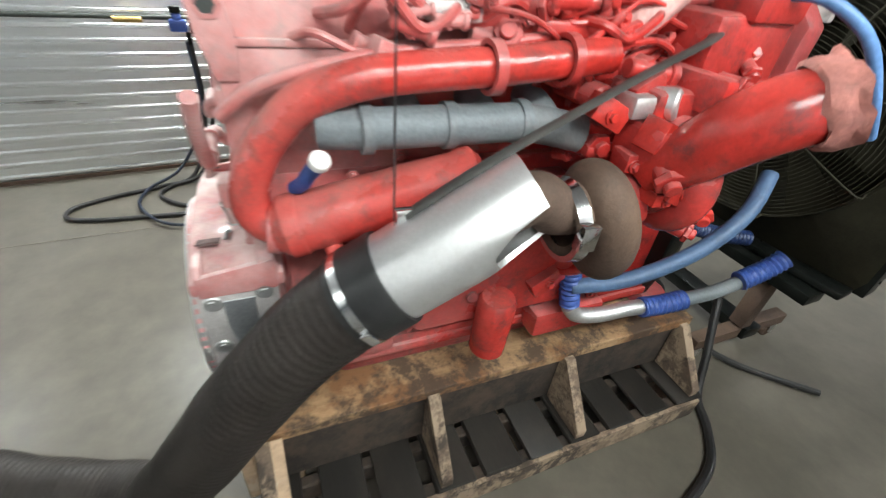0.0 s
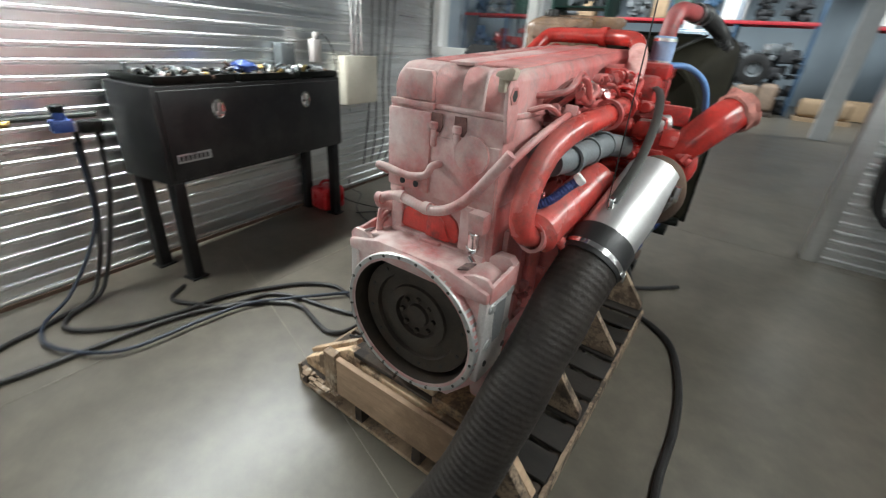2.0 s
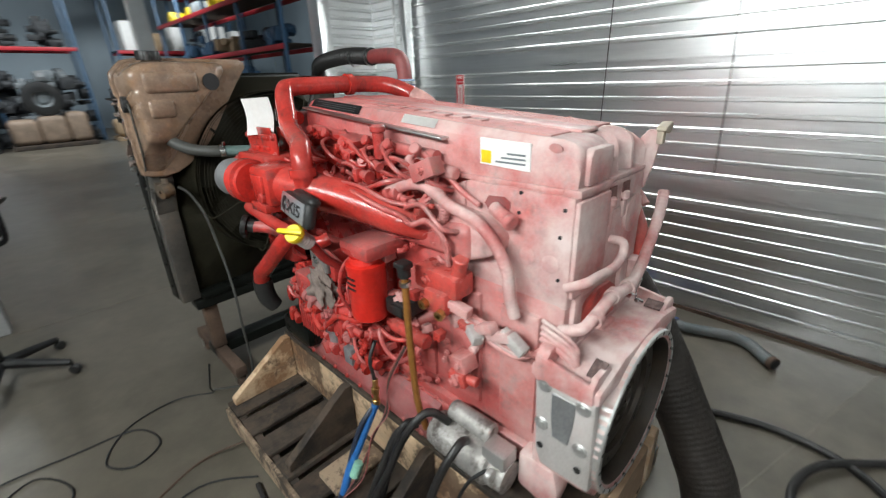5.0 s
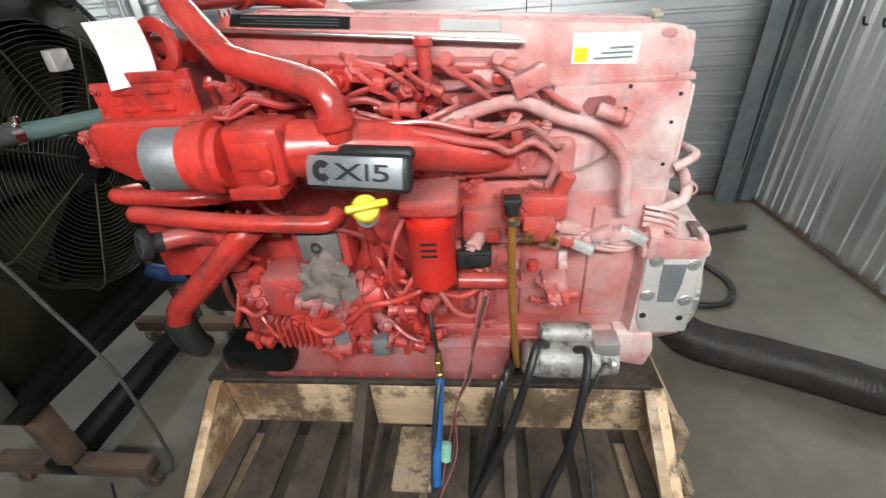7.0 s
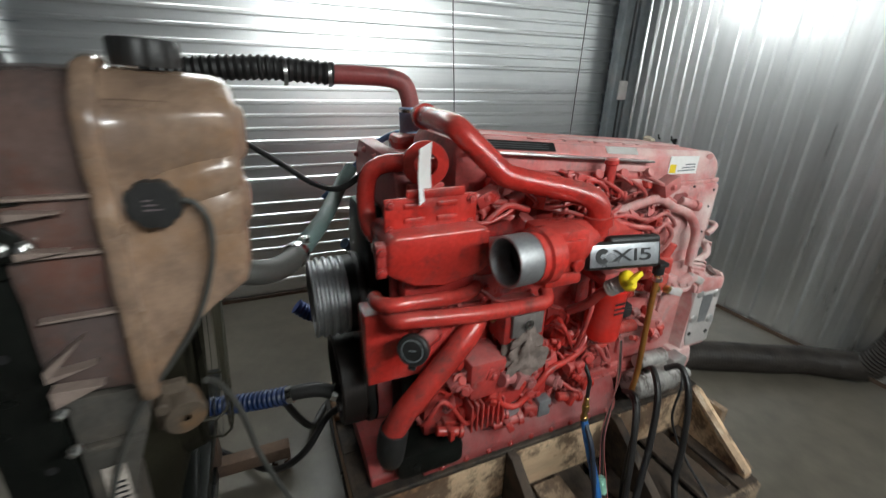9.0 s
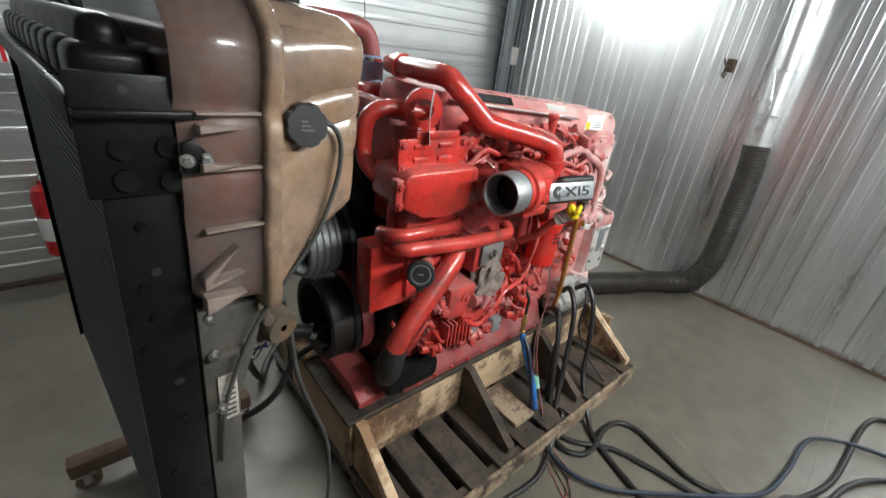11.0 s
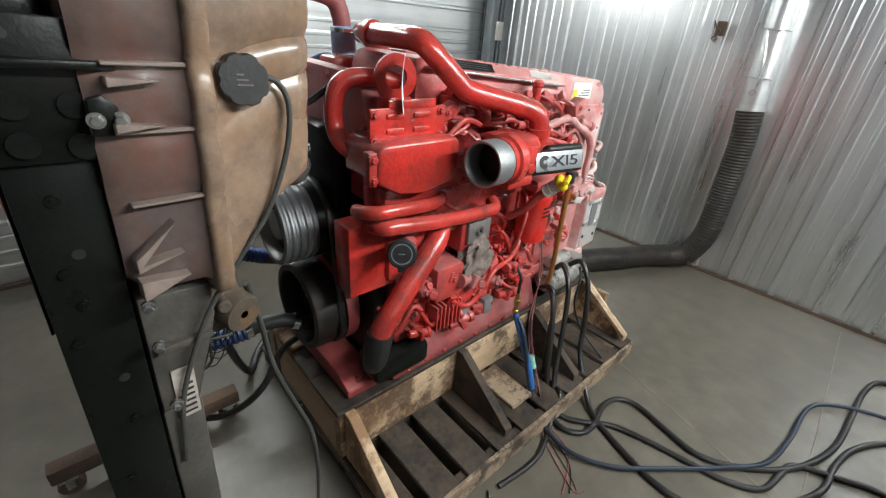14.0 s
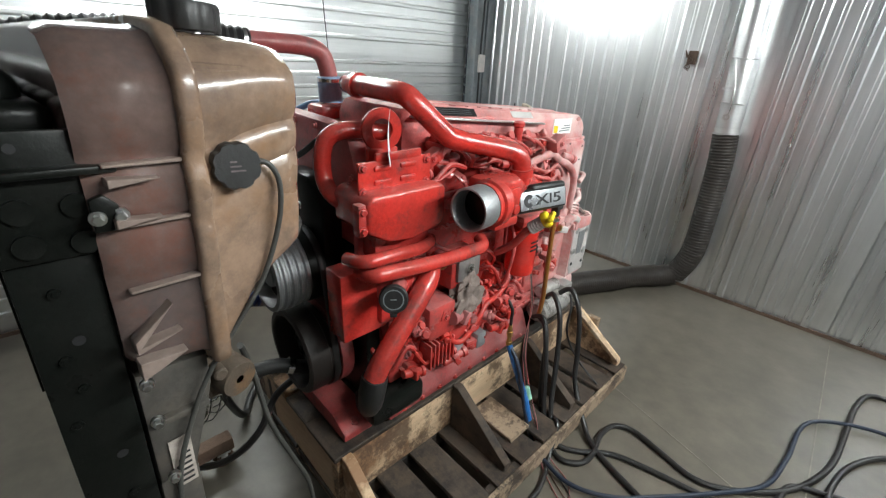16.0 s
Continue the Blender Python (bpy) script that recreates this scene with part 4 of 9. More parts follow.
# heat-shielded cooler box at the front corner with its slotted bracket
b = BM()
prism(b, [(1.43, 1.468), (1.45, 1.485), (1.725, 1.485), (1.748, 1.462), (1.748, 1.37), (1.67, 1.325), (1.57, 1.31), (1.45, 1.335), (1.43, 1.355)], "x", -0.435, -0.24, 0.018, 3)
part("front_cover_box", b, RED_BRIGHT, E, "smooth red pressed cover box")
b = BM()
box(b, (-0.372, 1.45, 1.46), (-0.362, 1.735, 1.572), 0.004)
box(b, (-0.372, 1.49, 1.562), (-0.362, 1.67, 1.594), 0.01)
for y in (1.55, 1.65):
    for z in (1.505, 1.548):
        box(b, (-0.379, y - 0.035, z - 0.009), (-0.366, y + 0.03, z + 0.009), 0.006)
part("slotted_bracket", b, RED_BRIGHT, E)
b = BM()
box(b, (-0.43, 1.748, 1.365), (-0.395, 1.775, 1.465), 0.004)
box(b, (-0.37, 1.44, 1.23), (-0.24, 1.68, 1.32), 0.015)
part("cooler_bracket", b, RED, E)
copies("bracket_bolt", bolt_mesh(0.01, 0.012), RED, E, [at((-0.3725, y, z), (-1, 0, 0)) for y, z in ((1.47, 1.555), (1.72, 1.555), (1.47, 1.48), (1.72, 1.48))] + [at((-0.431, 1.762, z), (-1, 0.1, 0)) for z in (1.385, 1.445)])
# bent coolant pipe in front of the head
pipe("coolant_riser", [(-0.30, 1.70, 1.40), (-0.225, 1.735, 1.435), (-0.175, 1.74, 1.48), (-0.165, 1.735, 1.56), (-0.168, 1.715, 1.61), (-0.18, 1.67, 1.632), (-0.20, 1.60, 1.632), (-0.22, 1.52, 1.62)], 0.029, RED_BRIGHT)
# lower coolant pipes
pipe("coolant_pipe", [(-0.34, 1.765, 1.26), (-0.40, 1.768, 1.275), (-0.435, 1.74, 1.282), (-0.44, 1.66, 1.28), (-0.43, 1.55, 1.268), (-0.40, 1.47, 1.258), (-0.36, 1.43, 1.25)], 0.023, RED_BRIGHT)
pipe("coolant_pipe", [(-0.36, 1.735, 1.215), (-0.425, 1.725, 1.222), (-0.44, 1.67, 1.222), (-0.43, 1.45, 1.19), (-0.41, 1.25, 1.168), (-0.40, 1.17, 1.165), (-0.36, 1.145, 1.18)], 0.027, RED_BRIGHT)
pipe("suction_pipe", [(-0.36, 1.42, 1.14), (-0.40, 1.47, 1.10), (-0.42, 1.57, 1.01), (-0.435, 1.66, 0.93), (-0.445, 1.715, 0.88), (-0.442, 1.745, 0.825)], 0.041, RED_BRIGHT)
b = BM()
tube(b, [(-0.442, 1.742, 0.832), (-0.437, 1.752, 0.77), (-0.425, 1.752, 0.71), (-0.40, 1.745, 0.66)], [0.047, 0.049, 0.046, 0.04], 18)
part("rubber_boot", b, RUBBER, E, "short black rubber boot")
b = BM()
box(b, (-0.39, 1.45, 0.50), (-0.24, 1.72, 0.62), 0.03)
part("steering_pump", b, BLACK_STEEL, E, "black pump under the coolant pipe")
# filler cap on the front corner
b = BM()
lathe(b, [(0, 0), (0.03, 0), (0.03, 0.03), (0.045, 0.032), (0.048, 0.038), (0.048, 0.052), (0.043, 0.058), (0, 0.055)], (-0.45, 1.665, 1.14), (-0.75, 0.58, 0.25), 32)
box(b, (-0.012, -0.062, 0.035), (0.012, -0.04, 0.05), 0.004, Matrix.Translation((-0.45, 1.665, 1.14)) @ turn_to((-0.75, 0.58, 0.25)))
FCAP = part("filler_cap", b, RUBBER, E, "round black filler cap with pale print")
b = BM()
lathe(b, [(0.030, 0.0565), (0.034, 0.057), (0.034, 0.058), (0.030, 0.058)], (-0.45, 1.665, 1.14), (-0.75, 0.58, 0.25), 32)
box(b, (-0.010, -0.002, 0.0555), (0.010, 0.002, 0.0568), 0.001, Matrix.Translation((-0.45, 1.665, 1.14)) @ turn_to((-0.75, 0.58, 0.25)))
part("cap_print", b, GREY_IRON, FCAP)
pipe("filler_neck", [(-0.455, 1.67, 1.14), (-0.40, 1.60, 1.13), (-0.30, 1.55, 1.05)], 0.028, RED)

# lifting eye and paper tag at the front
b = BM()
lathe(b, [(0.036, -0.009), (0.068, -0.009), (0.07, -0.004), (0.07, 0.004), (0.068, 0.009), (0.036, 0.009), (0.034, 0), (0.036, -0.009)], (-0.268, 1.575, 1.642), (1, -0.25, 0), 32)
box(b, (-0.278, 1.515, 1.47), (-0.258, 1.635, 1.585), 0.006)
part("lifting_eye", b, RED_BRIGHT, E)
b = BM()
for k in range(8):
    z0, z1 = 1.71 - k * 0.019, 1.71 - (k + 1) * 0.019
    f = lambda z: 0.01 * math.sin((1.71 - z) * 22)
    vs = [b.verts.new(v) for v in ((-0.405 + f(z0), 1.645, z0), (-0.315 + f(z0), 1.575, z0 + 0.004), (-0.315 + f(z1), 1.575, z1 + 0.004), (-0.405 + f(z1), 1.645, z1))]
    b.faces.new(vs)
bmesh.ops.remove_doubles(b, verts=b.verts, dist=0.0005)
bmesh.ops.solidify(b, geom=b.faces[:], thickness=0.0012)
part("paper_tag", b, PAPER, E, "plain white paper work tag, curled")
# fuel rail with fittings and six injector lines
pipe("fuel_rail", [(-0.25, 1.33, 1.585), (-0.25, 0.98, 1.562), (-0.25, 0.62, 1.54)], 0.021, RED, sub=1)
RL = random.Random(3)
fit = BM()
cyl(fit, (0, 0, -0.03), (0, 0, 0.03), 0.014, 6, 0.002)
cyl(fit, (0, 0, 0.025), (0, 0, 0.045), 0.019, 12, 0.003)
copies("rail_fitting", fit, RED, E, [at((-0.262, y, 1.525 + y * 0.035), (-0.9, RL.uniform(-0.3, 0.3), 0.5)) for y in (1.30, 1.18, 1.05, 0.92, 0.80, 0.68)])
for y in (1.30, 1.18, 1.05, 0.92, 0.80, 0.68):
    z = 1.525 + y * 0.035
    pipe("injector_line", [(-0.275, y, z), (-0.33, y - 0.03, z - 0.015), (-0.33, y - 0.09, z - 0.06), (-0.27, y - 0.12, z - 0.10), (-0.215, y - 0.1, z - 0.11)], 0.0075, RED, seg=8)
b = BM()
cyl(b, (-0.285, 0.86, 1.515), (-0.285, 0.86, 1.615), 0.02, 12, 0.004)
cyl(b, (-0.285, 0.86, 1.60), (-0.285, 0.86, 1.63), 0.026, 12, 0.008)
part("rail_valve", b, RED, E)
b = BM()
cyl(b, (-0.255, 0.74, 1.515), (-0.26, 0.60, 1.505), 0.03, 16, 0.006)
cyl(b, (-0.26, 0.60, 1.505), (-0.262, 0.53, 1.50), 0.02, 12, 0.004)
part("rail_sensor", b, DUSTY, E)
# bright strip with a black information plate along the cover edge
b = BM()
prism(b, [(0.60, 1.590), (0.60, 1.598), (1.415, 1.672), (1.415, 1.664)], "x", -0.248, -0.207, 0.002)
part("cover_edge_strip", b, STEEL, E, "thin bright strip along the cover edge")
def chamfer_strip(y0, y1, u0, u1, lift):
    """A thin plate on the sloped edge of the cover, from u0 to u1 across it."""
    b = BM()
    q = []
    for y, u in ((y0, u0), (y1, u0), (y1, u1), (y0, u1)):
        z = 1.6165 + (y - 0.30) * 0.0763
        q.append(b.verts.new((-0.2165 + 0.0225 * u - 0.7 * lift, y, z - 0.0265 + 0.0275 * u + 0.7 * lift)))
    b.faces.new(q)
    bmesh.ops.solidify(b, geom=b.faces[:], thickness=0.0015)
    return b


PLATE = part("data_plate", chamfer_strip(1.06, 1.39, 0.0, 1.0, 0.002), INK, E, "black data plate with unreadable grey print")
for k in range(3):
    part("data_print", chamfer_strip(1.09, 1.36 - 0.04 * (k % 2), 0.2 + 0.24 * k, 0.28 + 0.24 * k, 0.0032), GREY_IRON, PLATE)
part("pale_label", chamfer_strip(0.66, 0.82, 0.05, 0.95, 0.002), PAPER, E, "faded pale label on the cover edge")
# warning label
b = BM()
prism(b, [(0.305, 1.525), (0.305, 1.60), (0.475, 1.606), (0.475, 1.532)], "x", -0.2172, -0.2145)
LABEL = part("warning_label", b, PAPER, E, "white and yellow warning label")
b = BM()
prism(b, [(0.435, 1.535), (0.435, 1.57), (0.47, 1.572), (0.47, 1.537)], "x", -0.2184, -0.217)
part("label_symbol", b, YELLOW, LABEL)
b = BM()
for k in range(3):
    box(b, (-0.2182, 0.32, 1.540 + k * 0.012), (-0.217, 0.42 - 0.02 * k, 1.545 + k * 0.012))
part("label_print", b, GREY_IRON, LABEL)

# spin-on filter with its head
b = BM()
lathe(b, [(0, 0), (0.058, 0), (0.067, 0.008), (0.07, 0.026), (0.07, 0.20), (0.073, 0.205), (0.073, 0.225), (0.06, 0.23), (0.055, 0.25), (0, 0.25)], (-0.385, 0.868, 0.94), (0, 0, 1), 36)
FILTER = part("oil_filter", b, material("filter_red_enamel", (0.58, 0.02, 0.012), 0.35, vary=0.1, bump=0.03, dirt=(0.5, 0.2, 0.18), dirt_amount=0.3), E, "round red spin-on filter can")
b = BM()
for z in (1.075, 1.095, 1.115):
    box(b, (-0.4572, 0.845, z), (-0.4535, 0.892, z + 0.007))
part("filter_print", b, INK, FILTER)
b = BM()
box(b, (-0.44, 0.78, 1.19), (-0.24, 0.95, 1.25), 0.02)
part("filter_head", b, RED, E)
# yellow oil filler
b = BM()
tube(b, [(-0.563, 0.995, 1.287), (-0.545, 1.0, 1.268), (-0.515, 1.01, 1.24)], [0.025, 0.026, 0.027], 16, ripple=0.0015, pitch=0.012)
part("oil_filler_neck", b, ALU_DUST, E)
pipe("filler_tube", [(-0.52, 1.008, 1.244), (-0.495, 1.02, 1.215), (-0.45, 1.03, 1.15), (-0.38, 1.04, 1.09)], 0.017, RED)
b = BM()
lathe(b, [(0, 0), (0.03, 0), (0.034, 0.006), (0.034, 0.022), (0.03, 0.028), (0, 0.028)], (-0.56, 0.998, 1.284), (-0.72, -0.35, 0.6), 20)
box(b, (-0.05, -0.009, 0.026), (0.05, 0.009, 0.05), 0.006, Matrix.Translation((-0.56, 0.998, 1.284)) @ turn_to((-0.72, -0.35, 0.6)))
part("oil_filler_cap", b, YELLOW, E, "yellow wing-shaped oil filler cap")
# dipstick tube with black handle
pipe("dipstick_tube", [(-0.40, 0.635, 1.19), (-0.402, 0.63, 0.95), (-0.40, 0.615, 0.70), (-0.38, 0.60, 0.56)], 0.0125, DIPSTICK, label="amber coloured test tube clamped upright")
b = BM()
cyl(b, (-0.40, 0.635, 1.18), (-0.40, 0.637, 1.225), 0.022, 12, 0.004)
box(b, (-0.425, 0.61, 1.215), (-0.38, 0.66, 1.235), 0.005)
part("dipstick_handle", b, RUBBER, E)
lathe(BM_T := BM(), [(0.013, -0.008), (0.02, -0.008), (0.02, 0.008), (0.013, 0.008)], (-0.402, 0.632, 1.16), (0, 0, 1), 14)
part("tube_clamp", BM_T, STEEL, E)

# fuel module: clean red valve block with brass ports
b = BM()
box(b, (-0.34, 0.47, 1.12), (-0.25, 0.66, 1.20), 0.012)
box(b, (-0.36, 0.50, 1.06), (-0.27, 0.60, 1.14), 0.014)
cyl(b, (-0.30, 0.50, 1.18), (-0.31, 0.47, 1.26), 0.024, 14, 0.004)
part("fuel_valve_block", b, RED_BRIGHT, E)
b = BM()
lathe(b, [(0.007, 0), (0.017, 0), (0.017, 0.02), (0.012, 0.022), (0.007, 0.022)], (0, 0, 0), (0, 0, 1), 16)
copies("brass_port", b, BRASS, E, [at((-0.36, 0.585, 1.09), (-1, 0, -0.1)), at((-0.36, 0.515, 1.075), (-1, -0.2, -0.1))])
b = BM()
box(b, (-0.30, 0.62, 1.02), (-0.235, 0.78, 1.14), 0.014)
part("fuel_module_body", b, RED, E)
b = BM()
box(b, (-0.365, 0.69, 0.975), (-0.27, 0.80, 1.035), 0.008)
box(b, (-0.375, 0.70, 0.985), (-0.36, 0.76, 1.025), 0.004)
part("black_connector", b, RUBBER, E, "black wiring connector")
b = BM()
cyl(b, (-0.33, 0.62, 0.90), (-0.33, 0.80, 0.905), 0.028, 16, 0.004)
cyl(b, (-0.33, 0.80, 0.905), (-0.33, 0.83, 0.905), 0.02, 10, 0.003)
part("fuel_pump_barrel", b, RED_BRIGHT, E)

# wiring harness and connectors towards the flywheel
pipe("harness_conduit", [(-0.27, 0.86, 1.41), (-0.29, 0.786, 1.423), (-0.31, 0.687, 1.456), (-0.315, 0.608, 1.463), (-0.31, 0.519, 1.42), (-0.30, 0.417, 1.384), (-0.30, 0.346, 1.323), (-0.295, 0.312, 1.253), (-0.29, 0.305, 1.18), (-0.285, 0.29, 1.12)], 0.0185, DUSTY, label="dusty smooth wiring conduit", ripple=0.0004, pitch=0.011)
b = BM()
prism(b, [(0.745, 1.285), (0.78, 1.385), (0.55, 1.405), (0.42, 1.39), (0.352, 1.35), (0.352, 1.30), (0.40, 1.268), (0.51, 1.25), (0.61, 1.268)], "x", -0.278, -0.225, 0.014, 3)
part("manifold_end_plate", b, DUSTY, E, "pale dusty end plate behind the conduit")
b = BM()
box(b, (-0.288, 0.50, 1.262), (-0.27, 0.53, 1.30), 0.004)
part("plate_lug", b, DUSTY, E)
pipe("harness_conduit", [(-0.31, 0.64, 1.46), (-0.305, 0.58, 1.452), (-0.305, 0.544, 1.43), (-0.30, 0.547, 1.38), (-0.29, 0.579, 1.345)], 0.016, DUSTY, ripple=0.0012, pitch=0.01)
pipe("wiring_loom", [(-0.40, 1.037, 1.465), (-0.40, 0.961, 1.435), (-0.39, 0.863, 1.411), (-0.38, 0.772, 1.386), (-0.36, 0.687, 1.366), (-0.35, 0.642, 1.343), (-0.34, 0.58, 1.363), (-0.33, 0.518, 1.313), (-0.32, 0.518, 1.263), (-0.30, 0.53, 1.22)], 0.010, RED, seg=10, ripple=0.0008, pitch=0.008)
pipe("wiring_loom", [(-0.39, 0.98, 1.44), (-0.385, 0.85, 1.44), (-0.37, 0.74, 1.41), (-0.34, 0.66, 1.40), (-0.30, 0.60, 1.40)], 0.007, RED, seg=8)
pipe("injector_line", [(-0.26, 1.09, 1.475), (-0.30, 1.063, 1.497), (-0.33, 0.962, 1.53), (-0.29, 0.882, 1.555)], 0.0075, RED, seg=8)
pipe("injector_line", [(-0.27, 1.08, 1.595), (-0.30, 1.042, 1.581), (-0.33, 0.951, 1.557), (-0.32, 0.892, 1.511), (-0.25, 0.861, 1.464)], 0.0075, RED, seg=8)
pipe("injector_line", [(-0.28, 0.84, 1.57), (-0.31, 0.812, 1.558), (-0.32, 0.774, 1.534), (-0.31, 0.723, 1.527), (-0.24, 0.669, 1.462)], 0.0075, RED, seg=8)
pipe("sensor_pipe", [(-0.27, 0.70, 1.556), (-0.27, 0.669, 1.553), (-0.27, 0.595, 1.518), (-0.262, 0.511, 1.454), (-0.258, 0.445, 1.42)], 0.009, RED, seg=10)
b = BM()
prism(b, [(0.40, 1.345), (0.55, 1.372), (0.68, 1.352), (0.68, 1.272), (0.47, 1.24), (0.395, 1.27)], "x", -0.285, -0.22, 0.02, 3)
part("port_housing", b, DUSTY, E, "smooth dusty port housing on the head")
b = BM()
cyl(b, (-0.237, 0.252, 1.30), (-0.2355, 0.252, 1.30), 0.001, 6)
for y, z in ((0.288, 1.296), (0.215, 1.291)):
    lathe(b, [(0, 0), (0.024, 0), (0.026, 0.003), (0.02, 0.005), (0, 0.005)], (-0.236, y, z), (-1, 0, 0), 24)
part("cast_pocket_rim", b, DUSTY, HEADR)
b = BM()
cyl(b, (-0.25, 0.40, 1.42), (-0.27, 0.335, 1.40), 0.02, 14, 0.004)
cyl(b, (-0.27, 0.335, 1.40), (-0.275, 0.315, 1.393), 0.023, 14, 0.003)
part("cam_sensor", b, DUSTY, E)
b = BM()
prism(b, [(0.352, 1.41), (0.35, 1.44), (0.37, 1.452), (0.425, 1.448), (0.44, 1.425), (0.42, 1.40), (0.37, 1.395)], "x", -0.2395, -0.2372)
part("sensor_pocket", b, RED_DARK, E)
CONN = random.Random(11)
for k in range(6):
    y, z = 0.26 + 0.05 * k, 1.07 + CONN.uniform(-0.05, 0.03)
    b = BM()
    m = Matrix.Translation((-0.30 - CONN.uniform(0, 0.03), y, z)) @ Matrix.Rotation(CONN.uniform(-0.6, 0.6), 4, "X") @ Matrix.Rotation(CONN.uniform(-0.5, 0.5), 4, "Z")
    box(b, (-0.018, -0.035, -0.016), (0.018, 0.03, 0.016), 0.004, m)
    box(b, (-0.012, 0.028, -0.011), (0.012, 0.055, 0.011), 0.003, m)
    part("wiring_connector", b, (ALU_DUST, DUSTY, DUSTY)[k % 3], E)
for k in range(5):
    z = 1.04 - 0.012 * k
    pipe("harness_wire", [(-0.27, 0.20, 1.0 + 0.01 * k), (-0.295, 0.28, z), (-0.30, 0.42, z + 0.03), (-0.29, 0.55, z + 0.02 * k), (-0.27, 0.66, 1.0 + 0.02 * k)], 0.007 + 0.0015 * (k % 3), DUSTY if k % 2 else RED, seg=8)
b = BM()
box(b, (-0.27, 0.44, 0.92), (-0.235, 0.47, 0.97), 0.004)
cyl(b, (-0.265, 0.455, 0.925), (-0.285, 0.455, 0.92), 0.016, 10, 0.003)
part("block_boss", b, DUSTY, E)

# accessory drive: compressor, governor pump and rag at the front left
b = BM()
cyl(b, (-0.31, 1.05, 0.84), (-0.31, 1.42, 0.86), 0.075, 24, 0.012)
box(b, (-0.39, 1.10, 0.72), (-0.24, 1.36, 0.84), 0.02)
box(b, (-0.40, 1.30, 0.80), (-0.25, 1.45, 0.96), 0.018)
part("air_compressor", b, RED, E)
for y0 in (1.12, 1.18, 1.24, 1.30):
    b = BM()
    lathe(b, [(0.07, -0.006), (0.086, -0.006), (0.086, 0.006), (0.07, 0.006)], (-0.31, y0, 0.85), (0, 1, 0), 24)
    part("compressor_fin", b, RED, E)
b = BM()
box(b, (-0.37, 1.13, 0.98), (-0.25, 1.31, 1.13), 0.016)
part("compressor_head", b, RED, E)
b = BM()
box(b, (-0.385, 1.155, 1.02), (-0.362, 1.285, 1.115), 0.006)
part("head_plate", b, RAG_PLATE, E, "grimy bare plate with a ring fitting")
b = BM()
lathe(b, [(0.009, 0), (0.019, 0), (0.019, 0.012), (0.009, 0.012)], (-0.385, 1.225, 1.075), (-1, 0, 0.1), 16)
part("ring_fitting", b, CHROME, E)
b = BM()
cyl(b, (-0.35, 1.35, 1.10), (-0.375, 1.36, 1.125), 0.012, 6, 0.002)
part("brass_fitting", b, BRASS, E)
b = BM()
bmesh.ops.create_icosphere(b, subdivisions=4, radius=1)
for v in b.verts:
    n3 = noise.fractal(v.co * 2.2, 0.8, 2.1, 4)
    r = 1 + 0.55 * n3
    v.co = Vector((-0.38 + 0.035 * v.co.x * r, 1.235 + 0.088 * v.co.y * r - 0.02 * v.co.z, 0.945 + 0.10 * v.co.z * r - 0.03 * abs(v.co.y)))
part("stuffed_cloth", b, RAG, E, "grey oily rag stuffed beside the compressor", angle=70)
b = BM()
box(b, (-0.33, 0.93, 0.66), (-0.24, 1.06, 0.86), 0.02)
part("gear_housing", b, RED, E)
b = BM()
box(b, (-0.36, 1.18, 0.60), (-0.25, 1.34, 0.74), 0.016)
part("pump_body", b, RED, E)
b = BM()
box(b, (-0.33, 1.42, 0.62), (-0.24, 1.60, 0.94), 0.02)
part("front_gear_housing", b, RED, E)
b = BM()
box(b, (-0.37, 1.20, 0.615), (-0.34, 1.30, 0.80), 0.008)
box(b, (-0.385, 1.06, 0.60), (-0.34, 1.12, 0.68), 0.006)
part("grimy_casting", b, DULL_ALU, E, "grimy bare aluminium casting")
pipe("oil_line", [(-0.36, 1.33, 0.85), (-0.38, 1.324, 0.81), (-0.395, 1.315, 0.755), (-0.405, 1.25, 0.727), (-0.405, 1.163, 0.795), (-0.395, 1.10, 0.846), (-0.385, 1.014, 0.857), (-0.37, 0.927, 0.886), (-0.33, 0.86, 0.915)], 0.0125, RED_BRIGHT)
pipe("oil_line", [(-0.31, 0.72, 0.86), (-0.35, 0.80, 0.85), (-0.36, 0.92, 0.90), (-0.35, 1.02, 0.93)], 0.010, RED_BRIGHT)
pipe("vent_hose", [(-0.36, 0.93, 1.19), (-0.42, 0.97, 1.12), (-0.425, 1.0, 1.0), (-0.38, 0.99, 0.90), (-0.30, 0.97, 0.85)], 0.008, RED, seg=8)
pipe("fuel_line", [(-0.34, 1.40, 1.22), (-0.37, 1.32, 1.17), (-0.375, 1.12, 1.12), (-0.35, 1.02, 1.05), (-0.31, 0.98, 0.98)], 0.008, RED, seg=8)
for k in range(5):
    y = 1.46 + 0.035 * k
    pipe("water_pump_fin", [(-0.30, y, 1.16), (-0.355, y + 0.01, 1.12), (-0.36, y + 0.03, 1.04), (-0.31, y + 0.02, 0.98)], 0.01, RED, seg=8)
b = BM()
box(b, (-0.37, 1.50, 0.96), (-0.29, 1.66, 1.16), 0.025)
part("water_pump", b, RED, E)
# front engine mount bracket
b = BM()
prism(b, [(-0.30, 0.414), (-0.30, 0.455), (-0.2, 0.50), (0.2, 0.50), (0.30, 0.455), (0.30, 0.414)], "y", 1.66, 1.80, 0.01)
part("front_mount", b, RED_FRONT, E)
copies("mount_bolt", bolt_mesh(0.015, 0.016), RED_DARK, E, [at((x, 1.73, 0.465)) for x in (-0.265, 0.265)])

